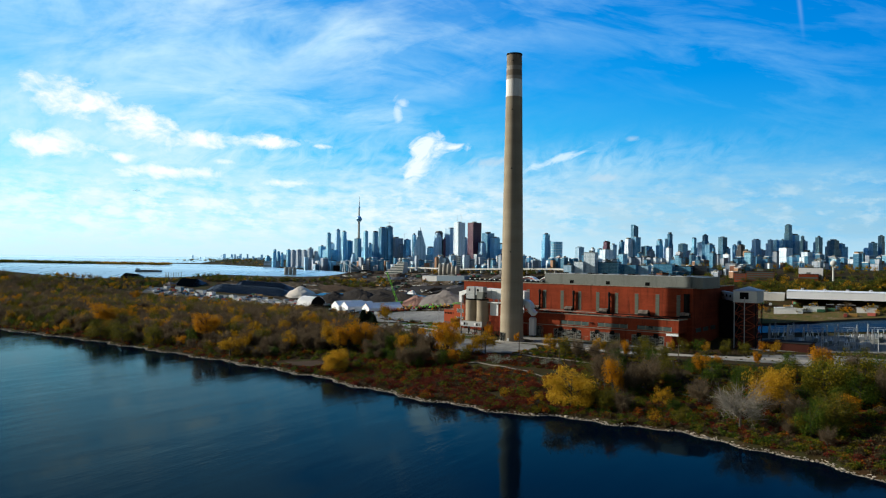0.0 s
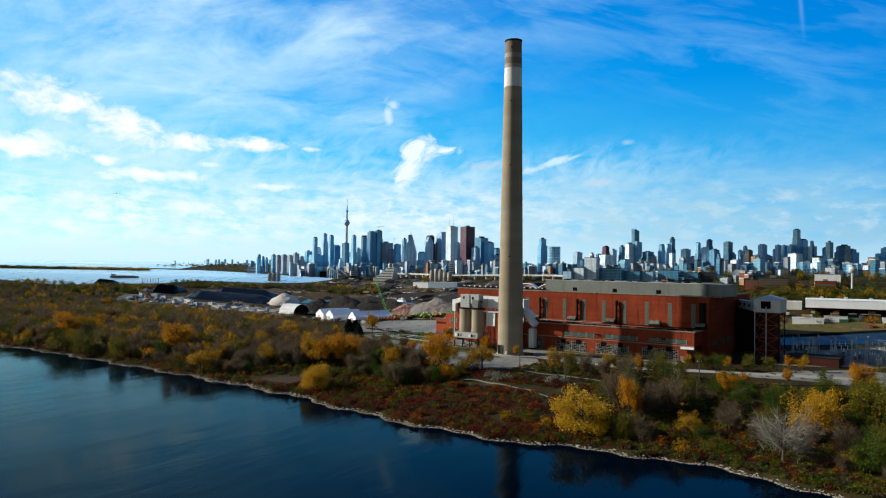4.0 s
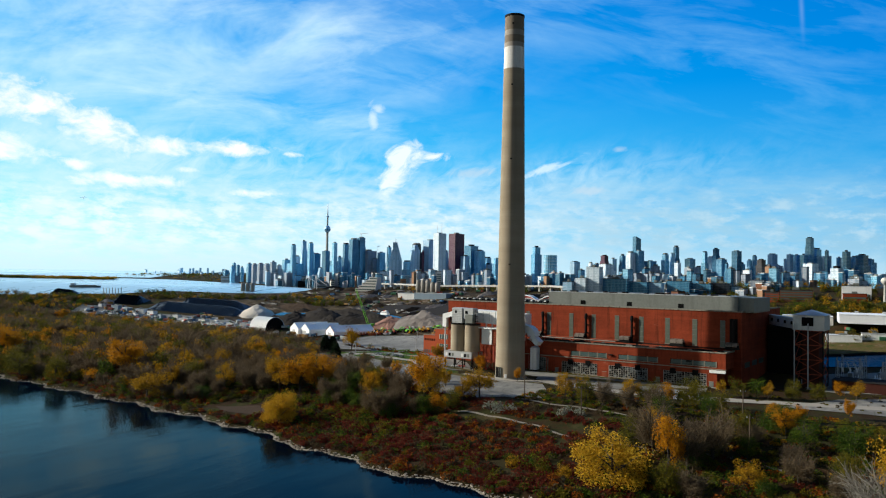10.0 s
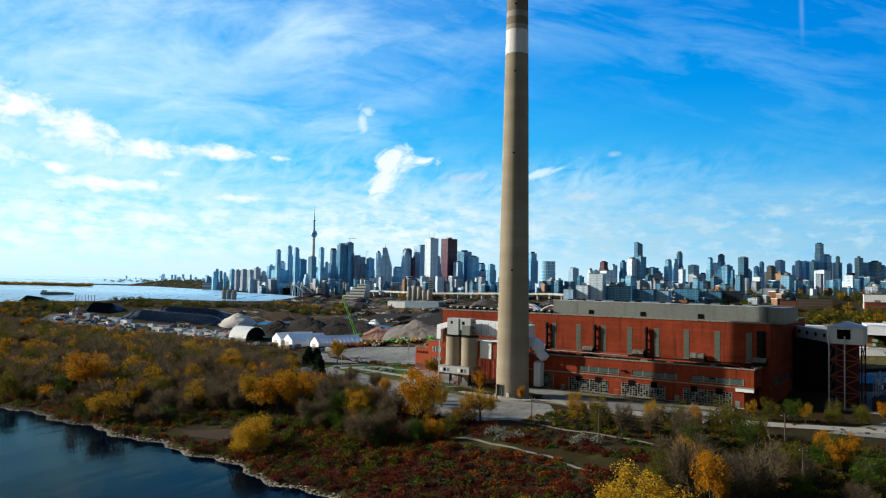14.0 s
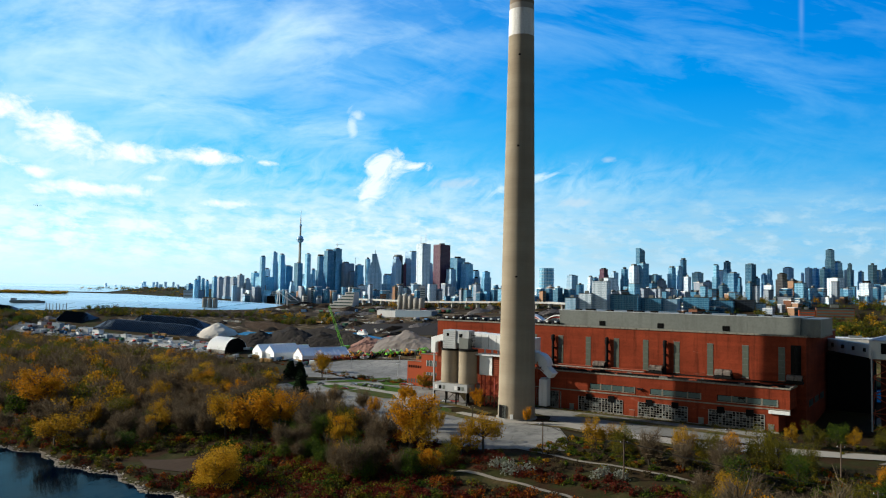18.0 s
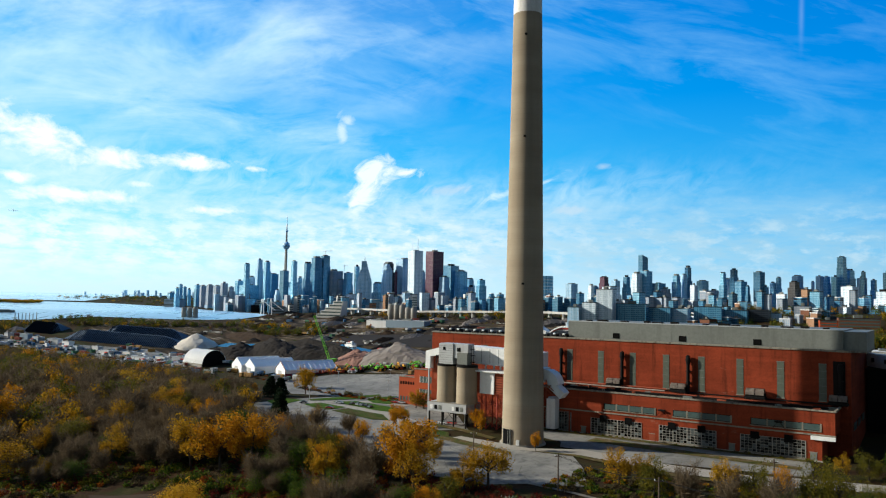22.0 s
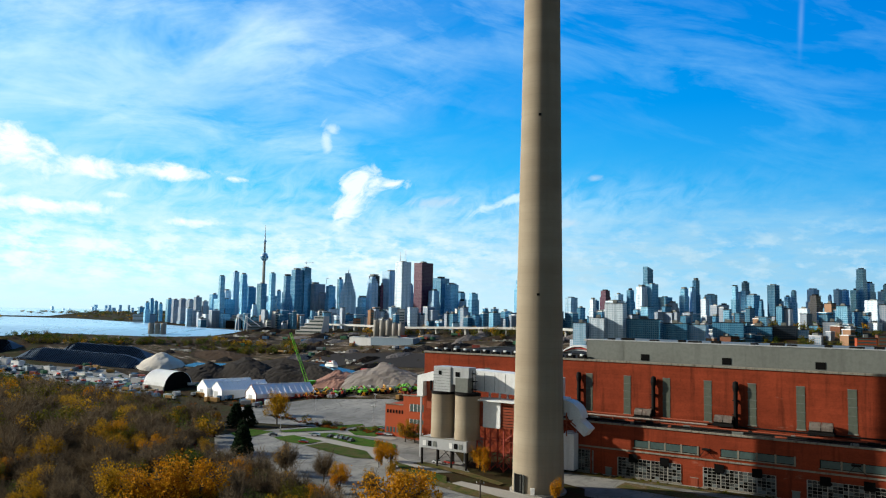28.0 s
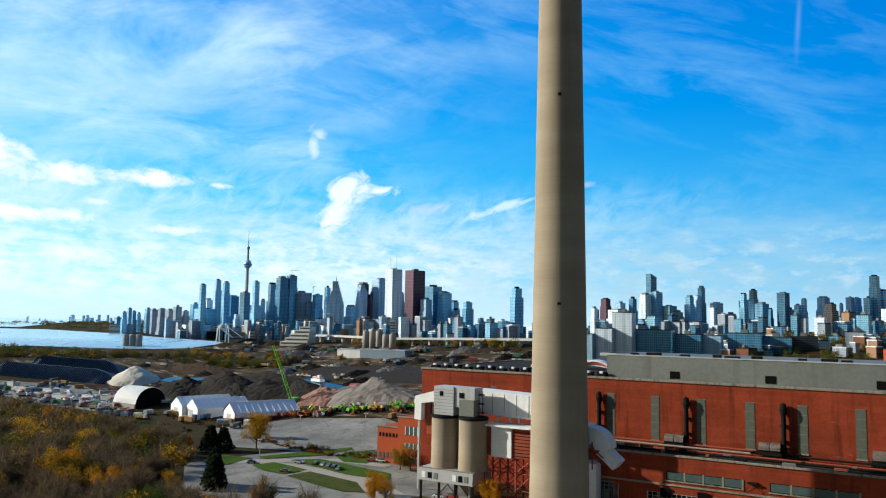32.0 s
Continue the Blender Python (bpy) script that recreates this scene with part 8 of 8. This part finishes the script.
for k in range(160):
    x = tree_rng.uniform(-760, -480)
    far_tree("olive" if k % 3 else ("gold", "green", "bare")[k % 9 // 3], x, float(np.interp(x, (-760, -600, -480), (20, 150, 225))) + tree_rng.uniform(-16, 2), tree_rng.uniform(3, 6), 1.3)
for k in range(420):
    u = tree_rng.random()
    x, y = (tree_rng.uniform(-990, -700), tree_rng.uniform(350, 520)) if u < 0.45 else (tree_rng.uniform(-790, -600), 0)
    if u >= 0.45:
        y = float(np.interp(x, (-790, -600), (-20, 62))) + tree_rng.uniform(0, 60)
    far_tree(("olive", "green", "bare", "gold")[k % 4], x, y, tree_rng.uniform(4, 7.5) * (0.5 if u < 0.45 else 1.0), 2.2 if u < 0.45 else 1.2)
for k in range(150):
    x = tree_rng.uniform(-620, -330)
    far_tree(("green", "olive", "bare")[k % 3], x, float(np.interp(x, (-620, -470, -330), (150, 222, 236))) + tree_rng.uniform(-8, 14), tree_rng.uniform(3, 6.5), 1.2)
for k in range(70):
    shrub_spots.append((tree_rng.uniform(-200, -108), tree_rng.uniform(60, 66)))
for k in range(40):
    q = k / 40
    far_tree("gold" if k % 3 else "olive", -16 + 44 * q, 420 + 27 * q + tree_rng.uniform(-4, 4), tree_rng.uniform(3.5, 6), 1.2)
# wooded island across the harbour
for k in range(420):
    u = tree_rng.random()
    x, y = -1010 + 175 * u + tree_rng.uniform(-10, 10), 20 + 215 * u + tree_rng.uniform(-9, 9) + 18
    far_tree("olive" if u < 0.6 else "gold", x, y, tree_rng.uniform(3, 5.5), 2.2)
for kind, parts in far_parts.items():
    joined("woodland", parts, LEAF[kind], {"bare": "grey-brown leafless autumn woodland", "olive": "olive autumn woodland in thin leaf"}.get(kind, "autumn woodland with turning leaves"), "woodland")
joined("woodland_trunks", far_trunks, BARK, "trunks and limbs of the woodland", "woodland")

# shrubs and undergrowth, by tone
shrub_parts = {k: [] for k in ("maroon", "rust", "tan", "green", "olive", "silver", "gold", "lime")}


def shrub(kind, x, y, w, h):
    n = int(30 + 16 * w)
    d = tree_rng.normal(size=(n, 3))
    d /= np.linalg.norm(d, axis=1)[:, None]
    d[:, 2] = np.abs(d[:, 2])
    c = d * (w, w, h) * (tree_rng.random(n) ** 0.4)[:, None] + (x, y, float(bumpy(x, y)))
    v, f = leaves(c, np.full(n, 0.25), n * 2, 0.5, tree_rng)
    shrub_parts["lime" if kind == "green" and int(x * 7) % 4 == 0 else kind].append((v, f, 1.0))


for k in range(4200):
    x = tree_rng.uniform(-70, 300)
    d = 3.2 + 93 * tree_rng.random() ** 1.15
    y = float(shore(x)) + d
    if y > -66 - 0.1 * x or (abs(y + 92) < 5 and x > 20):
        continue
    u = tree_rng.random()
    patch = math.sin(x * 0.06 + 1.0) + math.sin(y * 0.09 + x * 0.02)
    if x < 105:
        kind = "maroon" if u < 0.56 + 0.14 * patch else "rust" if u < 0.6 else "tan" if u < 0.8 else "green" if u < 0.93 else "olive"
    else:
        kind = "tan" if u < 0.3 else "olive" if u < 0.52 else "green" if u < 0.78 else "rust" if u < 0.88 else "maroon"
    shrub(kind, x, y, tree_rng.uniform(1.2, 3.4), tree_rng.uniform(0.8, 2.6))
for x, y, kind, w, h in ((-18, -112, "olive", 6, 5), (-14, -110, "olive", 5, 5), (-6, -101, "green", 4, 4), (-2, -104, "olive", 3.5, 4), (4, -96, "green", 4.5, 4), (18, -96, "olive", 4, 4), (44, -86, "silver", 6, 5), (50, -84, "silver", 5, 4), (38, -84, "silver", 4, 4), (75, -76, "silver", 4.5, 3.5), (80, -76, "silver", 4, 3.5), (24, -102, "rust", 6, 3), (30, -104, "rust", 5, 3), (90, -138, "green", 5, 6), (96, -142, "olive", 5, 6), (84, -140, "gold", 4, 5), (104, -146, "rust", 5, 3.5), (170, -142, "gold", 5, 6), (178, -140, "olive", 5, 6), (186, -136, "green", 6, 6), (160, -140, "rust", 4, 5)):
    for q in range(3):
        shrub(kind, x + tree_rng.uniform(-2, 2), y + tree_rng.uniform(-2, 2), w * 0.6, h)
for k in range(54):
    x = tree_rng.uniform(-125, 30)
    y = float(shore(x)) + tree_rng.uniform(18, 50)
    if -112 < x < -62 and y < -114:
        continue
    kind = ("green", "lime", "green", "olive", "rust")[k % 5]
    for q in range(4):
        shrub(kind, x + tree_rng.uniform(-1.6, 1.6), y + tree_rng.uniform(-1.6, 1.6), tree_rng.uniform(1.6, 3.0), tree_rng.uniform(2.0, 4.2))
for k in range(1900):
    x = tree_rng.uniform(-620, -50)
    d = abs(tree_rng.normal()) * 16 + 3.5
    y = float(shore(x)) + d
    if -112 < x < -62 and -138 < y < -114:
        continue
    u = tree_rng.random()
    shrub("tan" if u < 0.32 else "green" if u < 0.5 else "maroon" if u < 0.7 else "rust" if u < 0.8 else "olive", x, y, tree_rng.uniform(1.0, 3.0), tree_rng.uniform(0.8, 2.6))
# dark undergrowth below the wood
for k in range(1500):
    x = tree_rng.uniform(-560, 20)
    y = tree_rng.uniform(float(shore(x)) + 14, float(np.interp(x, WOOD_X, WOOD_Y)) - 3)
    if -112 < x < -60 and y < -112 or x > -150 and y > -44:
        continue
    u = tree_rng.random()
    shrub("green" if u < 0.4 else "tan" if u < 0.65 else "maroon" if u < 0.85 else "olive", x, y, tree_rng.uniform(1.8, 3.8), tree_rng.uniform(1.5, 3.5))
for k in range(3000):
    x, y = tree_rng.uniform(40, 320), tree_rng.uniform(-96, -22)
    if abs(y + 64) < 3 or x < 120 and y < -70 or y > -26 and x < 150:
        continue
    u = tree_rng.random()
    shrub("tan" if u < 0.38 else "olive" if u < 0.6 else "gold" if u < 0.68 else "rust" if u < 0.76 else "green", x, y, tree_rng.uniform(0.8, 2.2), tree_rng.uniform(0.6, 1.8))
for k in range(150):
    x, y = (tree_rng.uniform(-14, 106), 37.2) if k < 70 else (tree_rng.uniform(116, 200), tree_rng.uniform(8, 66))
    shrub("tan" if k % 3 else "olive", x, y - tree_rng.uniform(0, 2.5), tree_rng.uniform(0.5, 1.3), tree_rng.uniform(0.4, 1.2))
for x, y in shrub_spots:
    shrub("tan" if int(x) % 2 else "rust", x, y - 0.25 * min(0, x + 150), 1.4, 1.2)
for x, y, w, h, u in WEEDS:
    shrub("tan" if u < 0.4 else "olive" if u < 0.7 else "green" if u < 0.85 else "rust", x, y, w, h)
for kind, parts in shrub_parts.items():
    joined("undergrowth", parts, LEAF[kind], {"maroon": "maroon autumn sumac thicket", "tan": "dry tan grass and stalks", "rust": "rust-red autumn shrubs", "silver": "silvery grey willow scrub"}.get(kind, "green and olive shrubs"), "shrubs")

# stones of the shore: larger ones singly, the rest as a strip of rubble
stone_meshes = []
for k in range(6):
    bm = bmesh.new()
    bmesh.ops.create_icosphere(bm, subdivisions=1, radius=1.0)
    for v in bm.verts:
        v.co *= 0.75 + 0.5 * noise.noise(v.co * 1.3 + Vector((k * 3.1, 0, 0)))
        v.co.z *= 0.6
    me = bpy.data.meshes.new("stone")
    bm.to_mesh(me)
    bm.free()
    me.materials.append(ROCK)
    stone_meshes.append(me)
bank = thing("stone_bank", "pale riprap stones along the waterline", "stones")
for k in range(290):
    x = float(tree_rng.uniform(-150, 265))
    y = float(shore(x)) + float(tree_rng.uniform(-0.6, 2.2))
    s = float(tree_rng.uniform(0.35, 0.8)) * (1.6 if tree_rng.random() < 0.08 else 1.0)
    ob = new("stone", stone_meshes[k % 6])
    ob.parent = bank
    ob.matrix_basis = Matrix.LocRotScale((x, y, max(WATER_Z + 0.1, float(land(x, y)) + 0.1)), Euler((0, 0, float(tree_rng.uniform(0, 6.28)))), (s * 1.3, s, s * 0.9))
base = np.array([v.co[:] for v in stone_meshes[0].vertices])
tri = np.array([p.vertices[:] for p in stone_meshes[0].polygons])
vs, fs = [], []
n = 4200
for k in range(n):
    x = -640 + 920 * k / n + tree_rng.uniform(-1, 1)
    y = float(shore(x)) + abs(tree_rng.normal()) * 0.9 - 0.3
    s = tree_rng.uniform(0.22, 0.6)
    a = tree_rng.uniform(0, 6.28)
    r = np.array(((math.cos(a), -math.sin(a), 0), (math.sin(a), math.cos(a), 0), (0, 0, 1)))
    vs.append((base * (s * 1.3, s, s * 0.8)) @ r.T + (x, y, max(WATER_Z, float(land(x, y))) + 0.1))
    fs.append(tri + k * len(base))
me = bpy.data.meshes.new("shore_rubble")
me.from_pydata(np.concatenate(vs).tolist(), [], np.concatenate(fs).tolist())
me.materials.append(ROCK)
tagged(new("shore_rubble", me), "strip of pale broken stone at the waterline", "stones", kind="stuff")
